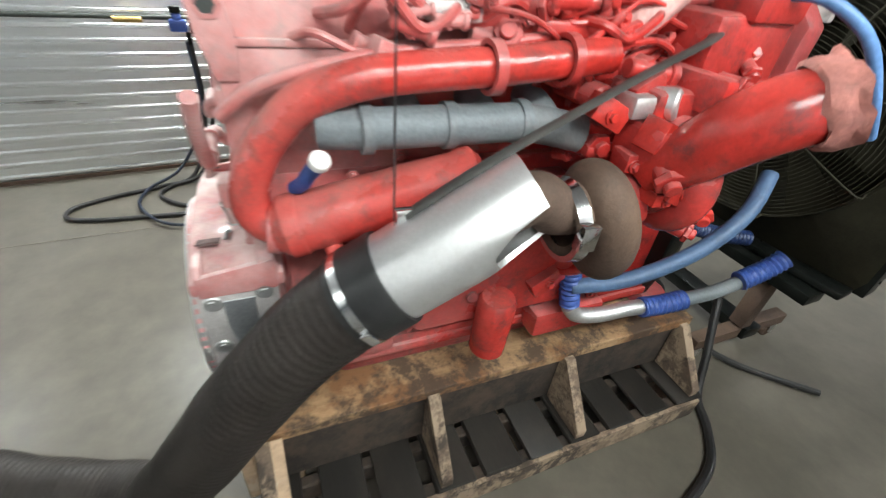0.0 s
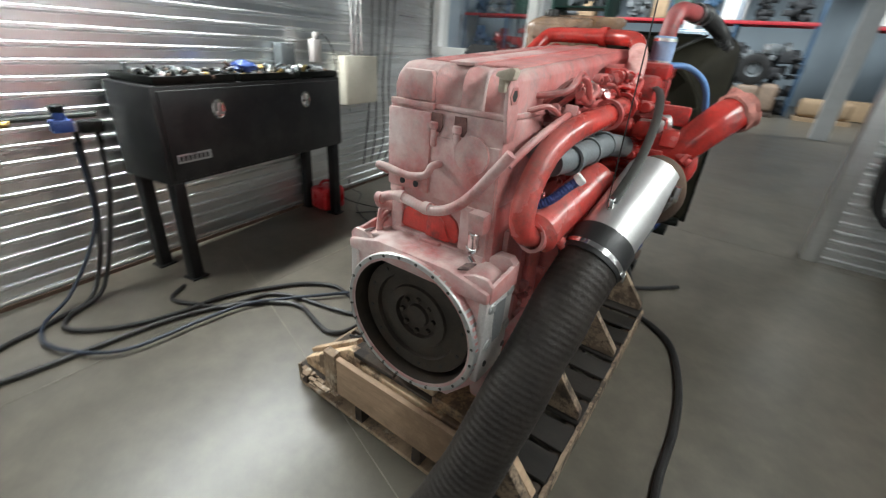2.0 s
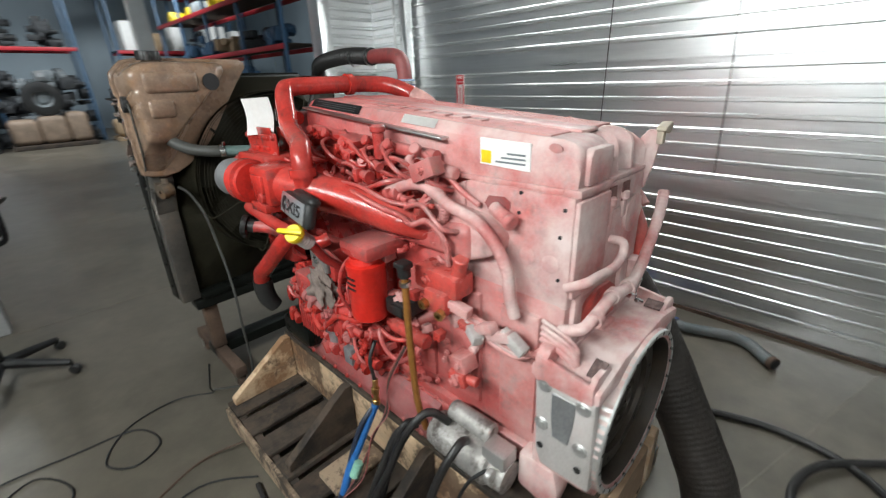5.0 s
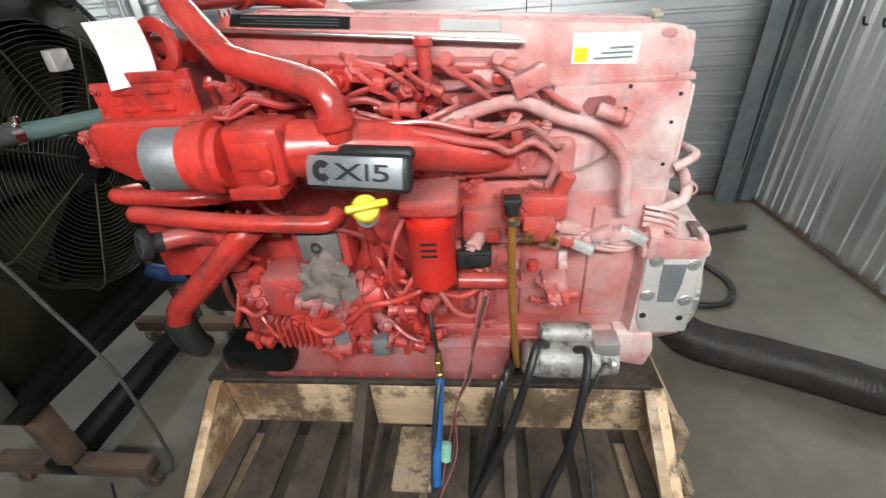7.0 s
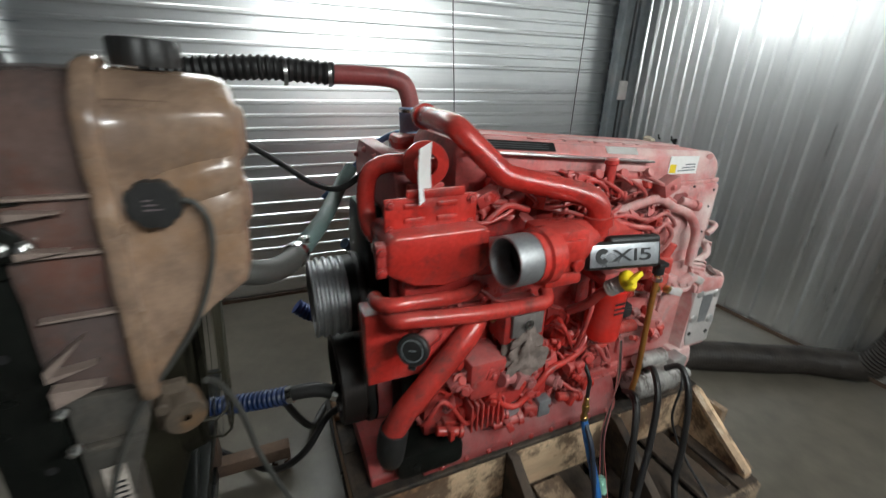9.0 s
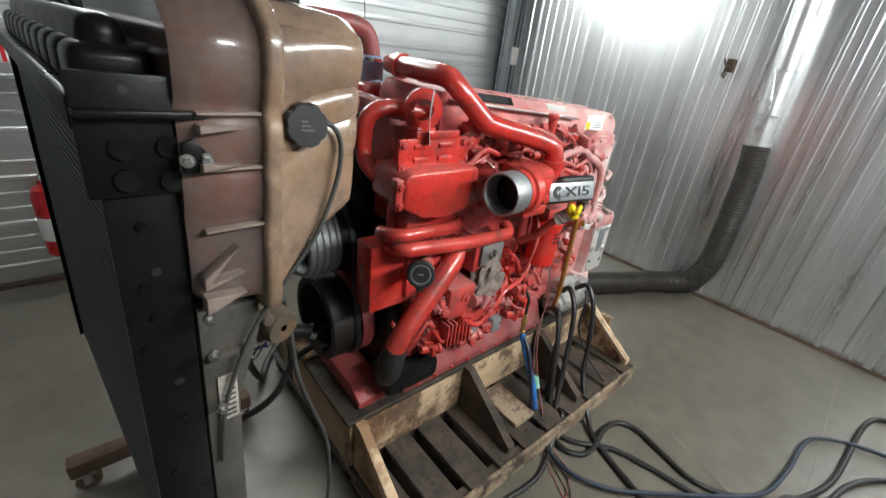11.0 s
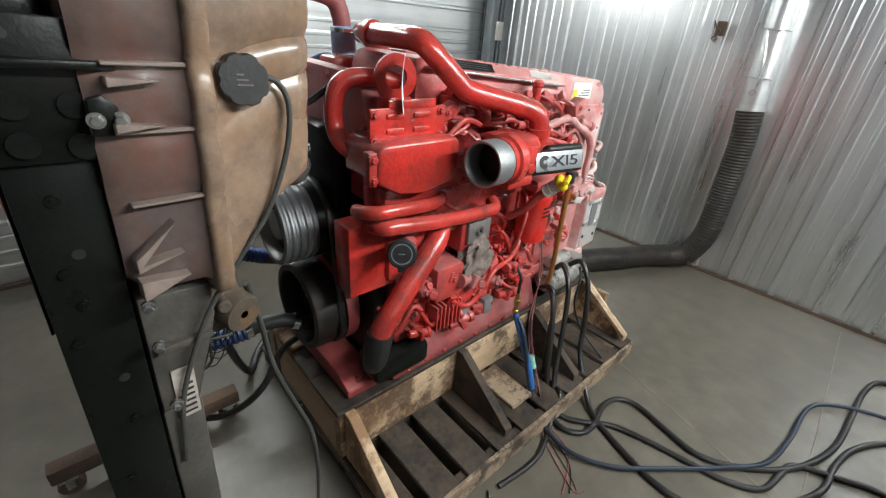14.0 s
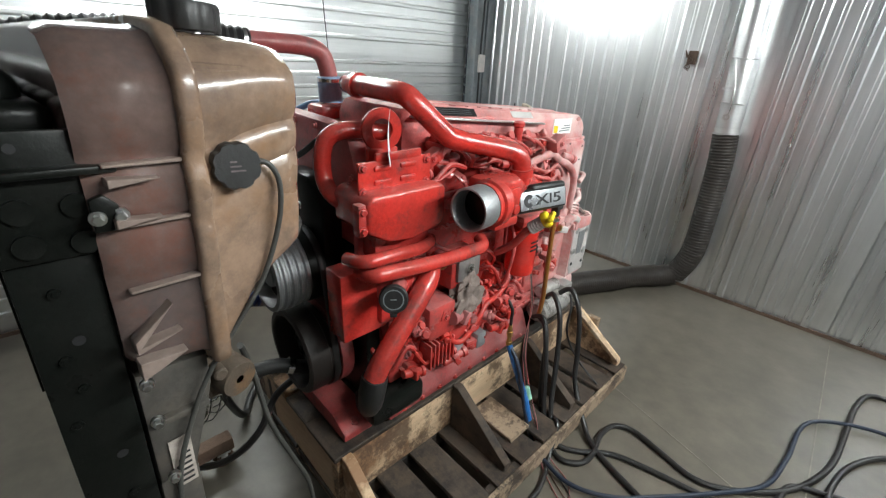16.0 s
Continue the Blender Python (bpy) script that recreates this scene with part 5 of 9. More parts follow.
# starter motor
GRIMY_ALU = material("grimy_cast_aluminium", (0.42, 0.40, 0.38), 0.55, 0.5, 0.3, 10, 90, 0.4, dirt=(0.12, 0.10, 0.09), dirt_amount=0.85, dirt_scale=14, dirt_edge=(0.48, 0.6))
b = BM()
lathe(b, [(0, 0), (0.05, 0), (0.064, 0.012), (0.066, 0.05), (0.07, 0.055), (0.07, 0.26), (0.06, 0.27), (0.055, 0.33), (0, 0.33)], (-0.345, 0.58, 0.565), (0.02, -1, -0.04), 28)
ST = part("starter_motor", b, GRIMY_ALU, E, "grimy bare aluminium starter motor")
b = BM()
cyl(b, (-0.315, 0.52, 0.66), (-0.31, 0.34, 0.655), 0.036, 18, 0.006)
part("solenoid", b, GRIMY_ALU, ST)
b = BM()
box(b, (-0.375, 0.25, 0.60), (-0.30, 0.34, 0.66), 0.008)
cyl(b, (-0.405, 0.29, 0.60), (-0.405, 0.27, 0.60), 0.022, 14, 0.003)
part("starter_nose", b, ALU, ST)

# small fittings and lines that fill the sides
SM = random.Random(21)
elbow = BM()
tube(elbow, [(0, 0, 0), (0, 0, 0.02), (0.006, 0, 0.032), (0.022, 0, 0.036)], 0.009, 10, 4)
cyl(elbow, (0, 0, -0.004), (0, 0, 0.012), 0.013, 6, 0.0015)
spots = []
for _ in range(46):
    y = SM.uniform(0.52, 1.55)
    z = SM.choice((SM.uniform(0.66, 0.95), SM.uniform(1.2, 1.5)))
    spots.append(Matrix.Translation((-0.262 - SM.uniform(0, 0.03), y, z)) @ turn_to((-1, SM.uniform(-0.7, 0.7), SM.uniform(-0.4, 0.9))) @ Matrix.Rotation(SM.uniform(0, 6.28), 4, "Z"))
copies("elbow_fitting", elbow, RED, E, spots)
spots = [Matrix.Translation((-0.25 - SM.uniform(0, 0.02), SM.uniform(0.5, 1.6), SM.uniform(0.62, 1.5))) @ turn_to((-1, 0, 0)) for _ in range(60)]
copies("side_bolt", bolt_mesh(0.009, 0.012), RED, E, spots)
tab = BM()
prism(tab, [(-0.03, -0.012), (-0.03, 0.012), (0.02, 0.016), (0.034, 0.0), (0.02, -0.016)], "z", -0.003, 0.003, 0.001)
cyl(tab, (0.012, 0, 0.002), (0.012, 0, 0.011), 0.008, 6, 0.001)
spots = [Matrix.Translation((-0.265 - SM.uniform(0, 0.04), SM.uniform(0.55, 1.5), SM.uniform(1.2, 1.5))) @ turn_to((-1, SM.uniform(-0.8, 0.8), SM.uniform(-0.8, 0.8))) @ Matrix.Rotation(SM.uniform(0, 6.28), 4, "Z") for _ in range(30)]
copies("clip_bracket", tab, RED, E, spots)
for _ in range(10):
    y, z = SM.uniform(0.62, 1.45), SM.uniform(1.25, 1.48)
    if y > 1.0:
        z = SM.uniform(1.44, 1.52)
    d = SM.choice((-1, 1))
    x = -0.28 - SM.uniform(0, 0.06)
    pipe("small_line", [(-0.24, y, z), (x, y + 0.03 * d, z + SM.uniform(-0.02, 0.03)), (x - 0.01, y + 0.12 * d, z + SM.uniform(-0.05, 0.05)), (x, y + 0.2 * d, z + SM.uniform(-0.07, 0.03)), (-0.24, y + 0.24 * d, z + SM.uniform(-0.08, 0.0))], SM.uniform(0.005, 0.011), RED, seg=8, sub=5)
for _ in range(16):
    y, z = SM.uniform(0.85, 1.5), SM.uniform(0.64, 0.95)
    d = SM.choice((-1, 1))
    x = -0.33 - SM.uniform(0, 0.06)
    pipe("small_line", [(-0.26, y, z), (x, y + 0.03 * d, z + SM.uniform(-0.02, 0.05)), (x - 0.01, y + 0.08 * d, z + SM.uniform(-0.06, 0.06)), (x + 0.02, y + 0.14 * d, z + SM.uniform(-0.07, 0.08)), (-0.26, y + 0.16 * d, z)], SM.uniform(0.006, 0.012), SM.choice((RED, RED, RED_BRIGHT)), seg=8, sub=5)

# more castings, plugs and brackets low and high on the intake side
def studs(name, count, seed, side, ys, zs, depth, mats):
    """Small cast bosses, plugs and blocks in their own sizes."""
    rng = random.Random(seed)
    for k in range(count):
        y, z, x = rng.uniform(*ys), rng.uniform(*zs), side * rng.uniform(*depth)
        s = rng.uniform(0.012, 0.034)
        b = BM()
        m = Matrix.Translation((x, y, z)) @ Matrix.Rotation(rng.uniform(-0.5, 0.5), 4, "X") @ Matrix.Rotation(rng.uniform(-0.3, 0.3), 4, "Z")
        kind = rng.random()
        if kind < 0.35:
            box(b, (-s, -s * rng.uniform(0.6, 1.8), -s * rng.uniform(0.5, 1.2)), (s, s * rng.uniform(0.6, 1.8), s * rng.uniform(0.5, 1.2)), 0.004, m)
            c = m @ Vector((side * s, 0, 0))
            bolt(b, c, (side, 0, 0.1), s * 0.35, s * 0.4)
        elif kind < 0.7:
            d = Vector((side, rng.uniform(-0.8, 0.8), rng.uniform(-0.5, 0.8))).normalized()
            p = Vector((x, y, z))
            cyl(b, p - d * s * 2, p, s * 0.8, 16, 0.003)
            cyl(b, p, p + d * s * 0.5, s * 1.0, 6, 0.002)
            cyl(b, p + d * s * 0.5, p + d * s * 1.0, s * 0.55, 12, 0.002)
        else:
            d = Vector((0.15 * side, rng.choice((-1, 1)), rng.uniform(-0.4, 0.4))).normalized()
            p = Vector((x, y, z))
            cyl(b, p - d * s * 1.8, p + d * s * 1.8, s * 0.7, 16, 0.003)
            cyl(b, p + d * s * 1.5, p + d * s * 2.2, s * 0.9, 14, 0.002)
            box(b, (-s * 1.2, -s * 0.4, -s * 0.9), (s * 0.3, s * 0.4, s * 0.9), 0.003, m)
        part(name, b, rng.choice(mats), E)


studs("pipe_fitting", 24, 41, -1, (0.58, 1.02), (1.36, 1.54), (0.25, 0.33), (RED, RED, RED_BRIGHT))
studs("pipe_fitting", 20, 42, -1, (1.0, 1.5), (1.46, 1.6), (0.24, 0.31), (RED, RED, RED_BRIGHT))
studs("cast_boss", 60, 43, -1, (0.85, 1.55), (0.60, 0.98), (0.31, 0.40), (RED, RED_BRIGHT, RED, RED_BRIGHT, RED, RED_FRONT))
studs("cast_boss", 16, 44, -1, (0.45, 0.85), (0.70, 1.18), (0.27, 0.34), (RED, RED, RED_BRIGHT, DUSTY))
for k in range(7):
    b = BM()
    box(b, (-0.405, 1.30 + 0.022 * k, 0.66), (-0.33, 1.308 + 0.022 * k, 0.78), 0.002)
    part("pump_rib", b, RED, E)


# exhaust side of the engine
b = BM()
tube(b, [(0.30, 0.33, 1.35), (0.325, 0.45, 1.352), (0.33, 0.62, 1.352), (0.335, 0.80, 1.35), (0.37, 0.93, 1.33)], 0.044, 20)
MAN = part("exhaust_manifold", b, GREY_IRON, E, "dull grey cast exhaust manifold")
b = BM()
lathe(b, [(0.042, -0.012), (0.051, -0.012), (0.051, 0.012), (0.042, 0.012)], (0, 0, 0), (0, 0, 1), 20)
copies("manifold_joint", b, GREY_IRON, MAN, [at((0.328, y, 1.352), (0.03, 1, 0)) for y in (0.42, 0.60, 0.78)])
for y in (0.36, 0.52, 0.70, 0.86):
    pipe("exhaust_port", [(0.32, y, 1.35), (0.27, y, 1.37), (0.2, y, 1.38)], 0.036, GREY_IRON)
# recirculation pipe and cooler
pipe("recirculation_pipe", [(0.34, 0.98, 1.50), (0.345, 0.85, 1.49), (0.345, 0.68, 1.475), (0.34, 0.52, 1.465), (0.325, 0.40, 1.445), (0.305, 0.30, 1.40), (0.295, 0.225, 1.32), (0.295, 0.185, 1.24), (0.30, 0.18, 1.18), (0.31, 0.205, 1.145), (0.33, 0.24, 1.14)], 0.040, RED_BRIGHT, seg=20)
b = BM()
lathe(b, [(0, 0), (0.05, 0), (0.062, 0.02), (0.072, 0.03), (0.072, 0.06), (0.068, 0.065), (0.068, 0.42), (0.074, 0.43), (0.074, 0.46), (0.05, 0.48), (0, 0.48)], (0.325, 0.215, 1.135), (0.07, 0.95, 0.22), 30)
part("exhaust_gas_cooler", b, RED_BRIGHT, E, "round red exhaust gas cooler")
pipe("cooler_drain", [(0.355, 0.33, 1.11), (0.40, 0.335, 1.085), (0.415, 0.33, 1.05), (0.40, 0.31, 0.98), (0.36, 0.29, 0.92)], 0.02, RED_BRIGHT)
b = BM()
lathe(b, [(0.044, -0.012), (0.055, -0.012), (0.055, 0.012), (0.044, 0.012)], (0, 0, 0), (0, 0, 1), 20)
copies("pipe_clamp", b, RED, E, [at((0.322, 0.222, 1.138), (0.2, 0.9, -0.1)), at((0.345, 0.68, 1.475), (0, 1, 0.05)), at((0.345, 0.86, 1.49), (0, 1, 0.05))])
# blue sensor lead with white end
pipe("sensor_lead", [(0.30, 0.27, 1.22), (0.34, 0.285, 1.25), (0.37, 0.298, 1.285), (0.40, 0.314, 1.318)], 0.015, BLUE, label="blue taped sensor lead", ripple=0.0012, pitch=0.01)
b = BM()
cyl(b, (0.398, 0.313, 1.316), (0.412, 0.318, 1.332), 0.02, 18, 0.003)
part("sensor_end", b, PAPER, E, "white plastic end of the lead")
# turbocharger
b = BM()
pts, rr = [], []
for k in range(30):
    a = radians(150 - 290 * k / 29)
    pts.append((0.53 + 0.068 * math.cos(a), 0.90 - 0.03 * math.sin(a), 1.185 + 0.10 * math.sin(a)))
    rr.append(0.044 + 0.012 * math.sin(math.pi * k / 29))
tube(b, pts, rr, 18, 1)
cyl(b, (0.535, 0.88, 1.19), (0.53, 0.95, 1.19), 0.07, 28, 0.01)
TURBO = part("turbine_housing", b, RUST, E, "brown heat-stained turbine housing")
b = BM()
lathe(b, [(0.055, 0), (0.085, 0), (0.088, 0.01), (0.088, 0.02), (0.06, 0.04), (0.055, 0.08), (0, 0.08)], (0.535, 0.80, 1.20), (0, 1, 0), 30)
part("turbine_outlet", b, RUST, TURBO)
b = BM()
lathe(b, [(0.078, -0.014), (0.092, -0.014), (0.092, 0), (0.096, 0.014), (0.08, 0.014)], (0.535, 0.80, 1.205), (0.05, 1, 0.1), 32)
box(b, (0.612, 0.775, 1.19), (0.64, 0.815, 1.25), 0.004)
part("band_clamp", b, CHROME, TURBO, "bright band clamp")
b = BM()
cyl(b, (0.50, 0.94, 1.19), (0.50, 1.02, 1.22), 0.07, 24, 0.01)
box(b, (0.40, 0.95, 1.10), (0.56, 1.03, 1.20), 0.016)
part("turbo_centre", b, RED, E)
b = BM()
pts, rr = [], []
for k in range(26):
    a = radians(200 + 300 * k / 25)
    pts.append((0.51 + 0.09 * math.cos(a), 1.09, 1.27 + 0.09 * math.sin(a)))
    rr.append(0.035 + 0.022 * k / 25)
tube(b, pts, rr, 16, 1)
cyl(b, (0.51, 1.03, 1.27), (0.51, 1.16, 1.27), 0.08, 26, 0.012)
part("compressor_housing", b, RED, E)
b = BM()
tube(b, [(0.53, 1.03, 1.28), (0.56, 1.04, 1.33), (0.60, 1.055, 1.38), (0.64, 1.075, 1.43), (0.675, 1.105, 1.47), (0.71, 1.15, 1.50)], [0.055, 0.062, 0.067, 0.070, 0.071, 0.070], 26)
part("inlet_elbow", b, RED_BRIGHT, E, "wide glossy red turbo elbow")
b = BM()
lathe(b, [(0.069, -0.04), (0.078, -0.036), (0.082, -0.02), (0.078, 0), (0.084, 0.016), (0.066, 0.02), (0.064, 0.0), (0.0, -0.01)], (0.715, 1.157, 1.504), (0.45, 0.7, 0.4), 30)
for v in b.verts:
    v.co += Vector((noise.noise(v.co * 30), noise.noise(v.co * 30 + Vector((5, 0, 0))), noise.noise(v.co * 30 + Vector((0, 5, 0))))) * 0.012
part("elbow_clamp", b, material("dusty_wrapping", (0.42, 0.16, 0.13), 0.85, 0.0, 0.35, 14, 90, 0.6, dirt=(0.12, 0.08, 0.06), dirt_amount=0.7, dirt_scale=12), E, "dusty wrapped joint at the elbow mouth")
b = BM()
box(b, (0.33, 1.0, 1.36), (0.50, 1.16, 1.46), 0.02)
box(b, (0.36, 1.10, 1.42), (0.56, 1.14, 1.50), 0.012)
box(b, (0.42, 0.98, 1.30), (0.56, 1.06, 1.40), 0.016)
part("turbo_bracket", b, RED, E)
b = BM()
cyl(b, (0.40, 1.0, 1.42), (0.50, 1.06, 1.435), 0.034, 18, 0.006)
box(b, (0.40, 0.95, 1.40), (0.49, 1.03, 1.45), 0.012)
part("turbo_actuator", b, ALU, E, "bare metal turbo actuator")
# heat shield with the exhaust hose on it is hung by a rubber strap
part("rubber_strap", tube(BM(), [(0.485, 0.46, 1.235), (0.50, 0.62, 1.34), (0.485, 0.82, 1.43), (0.45, 1.02, 1.50), (0.40, 1.20, 1.545), (0.33, 1.30, 1.56)], 0.017, 8, 6, flat=0.3), OLD_HOSE, E, "long dusty black rubber strap")
b = BM()
tube(b, [(0.49, 0.50, 1.26), (0.485, 0.455, 1.225), (0.48, 0.44, 1.20), (0.49, 0.455, 1.19)], 0.006, 8, 5)
box(b, (0.474, 0.44, 1.215), (0.492, 0.50, 1.25), 0.003)
part("strap_hook", b, CHROME, E)
# side lines
pipe("breather_pipe", [(0.24, 0.15, 1.36), (0.275, 0.24, 1.43), (0.285, 0.40, 1.475), (0.28, 0.55, 1.495), (0.30, 0.70, 1.51), (0.31, 0.84, 1.53)], 0.013, RED)
SR = random.Random(5)
for _ in range(34):
    y, z = SR.uniform(0.5, 1.35), SR.uniform(1.42, 1.60)
    d = SR.choice((-1, 1))
    x = 0.25 + SR.uniform(0.0, 0.09)
    pipe("small_line", [(0.2, y, z), (x, y + 0.03 * d, z + SR.uniform(-0.02, 0.04)), (x + 0.01, y + 0.1 * d, z + SR.uniform(-0.04, 0.05)), (x, y + 0.18 * d, z + SR.uniform(-0.06, 0.04)), (0.2, y + 0.22 * d, z + SR.uniform(-0.05, 0.02))], SR.uniform(0.005, 0.012), RED, seg=8, sub=5)
for _ in range(14):
    y, z = SR.uniform(0.95, 1.45), SR.uniform(1.1, 1.5)
    s = SR.uniform(0.03, 0.07)
    b = BM()
    if SR.random() < 0.5:
        box(b, (0.22, y - s, z - s * 0.7), (0.30 + SR.uniform(0, 0.08), y + s, z + s * 0.7), 0.01)
    else:
        cyl(b, (0.22, y, z), (0.32 + SR.uniform(0, 0.08), y + SR.uniform(-0.04, 0.04), z + SR.uniform(-0.04, 0.04)), s * 0.7, 14, 0.006)
    part("side_casting", b, RED, E)
spots = [Matrix.Translation((0.245 + SR.uniform(0, 0.02), SR.uniform(0.3, 1.5), SR.uniform(0.65, 1.5))) @ turn_to((1, 0, 0)) for _ in range(50)]
copies("side_bolt", bolt_mesh(0.009, 0.012), RED, E, spots)
b = BM()
box(b, (0.22, 0.80, 1.50), (0.30, 1.0, 1.56), 0.012)
box(b, (0.21, 0.52, 1.53), (0.27, 0.75, 1.575), 0.01)
part("wiring_cover", b, RED, E)
b = BM()
box(b, (0.23, 0.55, 1.545), (0.29, 0.68, 1.585), 0.01)
part("sensor_module", b, ALU_DUST, E)
# coolant outlet, blue sleeve, thermostat housing at the front
b = BM()
box(b, (0.16, 1.24, 1.40), (0.38, 1.52, 1.60), 0.025)
box(b, (0.26, 1.32, 1.58), (0.40, 1.50, 1.655), 0.02)
part("thermostat_housing", b, RED, E)
b = BM()
lathe(b, [(0, 0), (0.045, 0), (0.05, 0.01), (0.05, 0.12), (0.045, 0.125), (0, 0.125)], (0.33, 1.412, 1.64), (0.02, 0.02, 1), 24)
SL = part("outlet_sleeve", b, PALE_BLUE, E, "faded blue silicone sleeve")
b = BM()
lathe(b, [(0.048, -0.007), (0.053, -0.007), (0.053, 0.007), (0.048, 0.007)], (0, 0, 0), (0, 0, 1), 24)
copies("sleeve_clamp", b, CHROME, SL, [at((0.331, 1.413, z)) for z in (1.655, 1.75)])
# lower side: oil cooler, filter, drain lines
b = BM()
box(b, (0.22, 0.55, 0.70), (0.33, 1.25, 1.0), 0.03)
part("oil_cooler", b, RED, E)
b = BM()
lathe(b, [(0, 0), (0.052, 0), (0.06, 0.01), (0.06, 0.22), (0.05, 0.235), (0, 0.24)], (0.36, 0.80, 0.60), (0.05, 0, 1), 28)
part("oil_filter", b, RED_BRIGHT, E, "red filter can below the turbo")
b = BM()
box(b, (0.25, 0.20, 0.62), (0.30, 0.50, 0.72), 0.014)
part("side_bracket", b, RED, E)
b = BM()
box(b, (0.24, 1.0, 0.55), (0.34, 1.3, 0.66), 0.02)
part("side_bracket", b, RED, E)
pipe("turbo_drain", [(0.50, 0.97, 1.12), (0.47, 1.0, 1.02), (0.40, 1.03, 0.92), (0.30, 1.03, 0.85)], 0.024, RED)
pipe("coolant_line", [(0.40, 1.72, 1.16), (0.46, 1.60, 1.06), (0.46, 1.45, 0.94), (0.42, 1.25, 0.84), (0.36, 1.08, 0.80)], 0.026, material("dusty_blue_hose", (0.06, 0.11, 0.2), 0.5, vary=0.2), label="dusty blue coolant hose")
b = BM()
tube(b, [(0.34, 1.08, 0.86), (0.35, 1.09, 0.78), (0.36, 1.10, 0.72)], 0.033, 18, ripple=0.003, pitch=0.02)
part("blue_boot", b, BLUE, E, "ribbed blue silicone boot")
pipe("lower_pipe", [(0.36, 1.10, 0.71), (0.37, 1.14, 0.665), (0.39, 1.22, 0.66), (0.41, 1.32, 0.68), (0.42, 1.40, 0.68)], 0.028, ALU, label="bare bent metal pipe")
b = BM()
tube(b, [(0.42, 1.38, 0.68), (0.43, 1.47, 0.68), (0.44, 1.56, 0.69)], 0.035, 18, ripple=0.003, pitch=0.02)
part("blue_boot", b, BLUE, E)
pipe("lower_pipe", [(0.44, 1.55, 0.69), (0.45, 1.70, 0.70), (0.46, 1.84, 0.74)], 0.026, GREY_IRON)
b = BM()
tube(b, [(0.46, 1.80, 0.74), (0.47, 1.90, 0.78), (0.48, 1.96, 0.83)], 0.036, 18, ripple=0.003, pitch=0.02)
part("blue_boot", b, BLUE, E)
pipe("thin_blue_hose", [(0.36, 1.40, 1.64), (0.45, 1.44, 1.645), (0.53, 1.53, 1.58), (0.56, 1.64, 1.46), (0.55, 1.78, 1.34)], 0.014, material("light_blue_line", (0.12, 0.25, 0.5), 0.4), label="thin light blue hose")

studs("cast_boss", 44, 51, 1, (0.92, 1.42), (1.10, 1.52), (0.30, 0.44), (RED, RED_BRIGHT, RED))
studs("pipe_fitting", 36, 52, 1, (0.45, 1.30), (1.48, 1.60), (0.22, 0.31), (RED, RED, DUSTY))
studs("cast_boss", 30, 53, 1, (0.35, 1.30), (0.62, 1.10), (0.24, 0.33), (RED, RED, RED_DARK))
studs("turbo_boss", 16, 54, 1, (0.98, 1.18), (1.15, 1.40), (0.46, 0.60), (RED, RED_BRIGHT))

# ---- rear of the engine ----
TAB_TAN = material("tan_primer", (0.46, 0.40, 0.31), 0.7, vary=0.2, scale=14, dirt=(0.5, 0.32, 0.28), dirt_amount=0.5, dirt_scale=20)
def rear(name, pts, r, mat=DUSTY, **kw):
    return pipe(name, pts, r, mat, **kw)


rear("rear_water_line", [(-0.245, 0.16, 1.24), (-0.24, 0.11, 1.27), (-0.20, 0.10, 1.275), (-0.10, 0.10, 1.265), (-0.03, 0.105, 1.28), (-0.012, 0.115, 1.31), (-0.01, 0.16, 1.312)], 0.013)
rear("rear_fuel_line", [(-0.235, 0.17, 1.10), (-0.235, 0.11, 1.13), (-0.20, 0.09, 1.165), (-0.12, 0.085, 1.19), (0.0, 0.085, 1.175), (0.08, 0.09, 1.195), (0.15, 0.095, 1.25), (0.22, 0.10, 1.34), (0.265, 0.11, 1.405)], 0.017, ripple=0.0004, pitch=0.012)
b = BM()
lathe(b, [(0.016, -0.012), (0.022, -0.012), (0.022, 0.012), (0.016, 0.012)], (0, 0, 0), (0, 0, 1), 16)
copies("line_clip", b, DUSTY, E, [at((x, 0.086, z), (1, 0, 0.05)) for x, z in ((-0.11, 1.19), (0.0, 1.178), (-0.21, 1.16))])
b = BM()
prism(b, [(-0.165, 1.06), (-0.155, 1.115), (-0.12, 1.15), (-0.05, 1.168), (0.03, 1.16), (0.075, 1.13), (0.095, 1.075), (0.08, 1.05), (-0.15, 1.05)], "y", 0.150, 0.166, 0.006)
prism(b, [(-0.045, 1.05), (-0.035, 1.13), (0.0, 1.145), (0.03, 1.12), (0.06, 1.05)], "y", 0.138, 0.152, 0.008)
part("rear_cover_plate", b, RED_CLEAN, E, "clean red patch of the rear cover")
b = BM()
box(b, (-0.21, 0.145, 1.0), (-0.16, 0.17, 1.2), 0.008)
box(b, (0.09, 0.145, 1.0), (0.20, 0.17, 1.2), 0.01)
box(b, (-0.2, 0.14, 1.0), (0.2, 0.18, 1.045), 0.01)
box(b, (-0.06, 0.118, 1.015), (0.03, 0.145, 1.045), 0.01)
part("rear_frame_rib", b, DUSTY, E)
b = BM()
box(b, (-0.045, 0.153, 1.19), (0.205, 0.162, 1.40), 0.02)
part("rear_recess", b, DUSTY, HEADR, "plain plate of the rear housing")
b = BM()
lathe(b, [(0, 0), (0.056, 0), (0.06, 0.006), (0.06, 0.016), (0, 0.016)], (0.115, 0.158, 1.365), (0, -1, 0), 32)
part("round_cover", b, DUSTY, HEADR)
b = BM()
box(b, (-0.012, -0.02, -0.035), (0.012, 0.0, 0.035), 0.006)
cyl(b, (0, -0.012, 0.02), (0, -0.012, 0.045), 0.016, 12, 0.004)
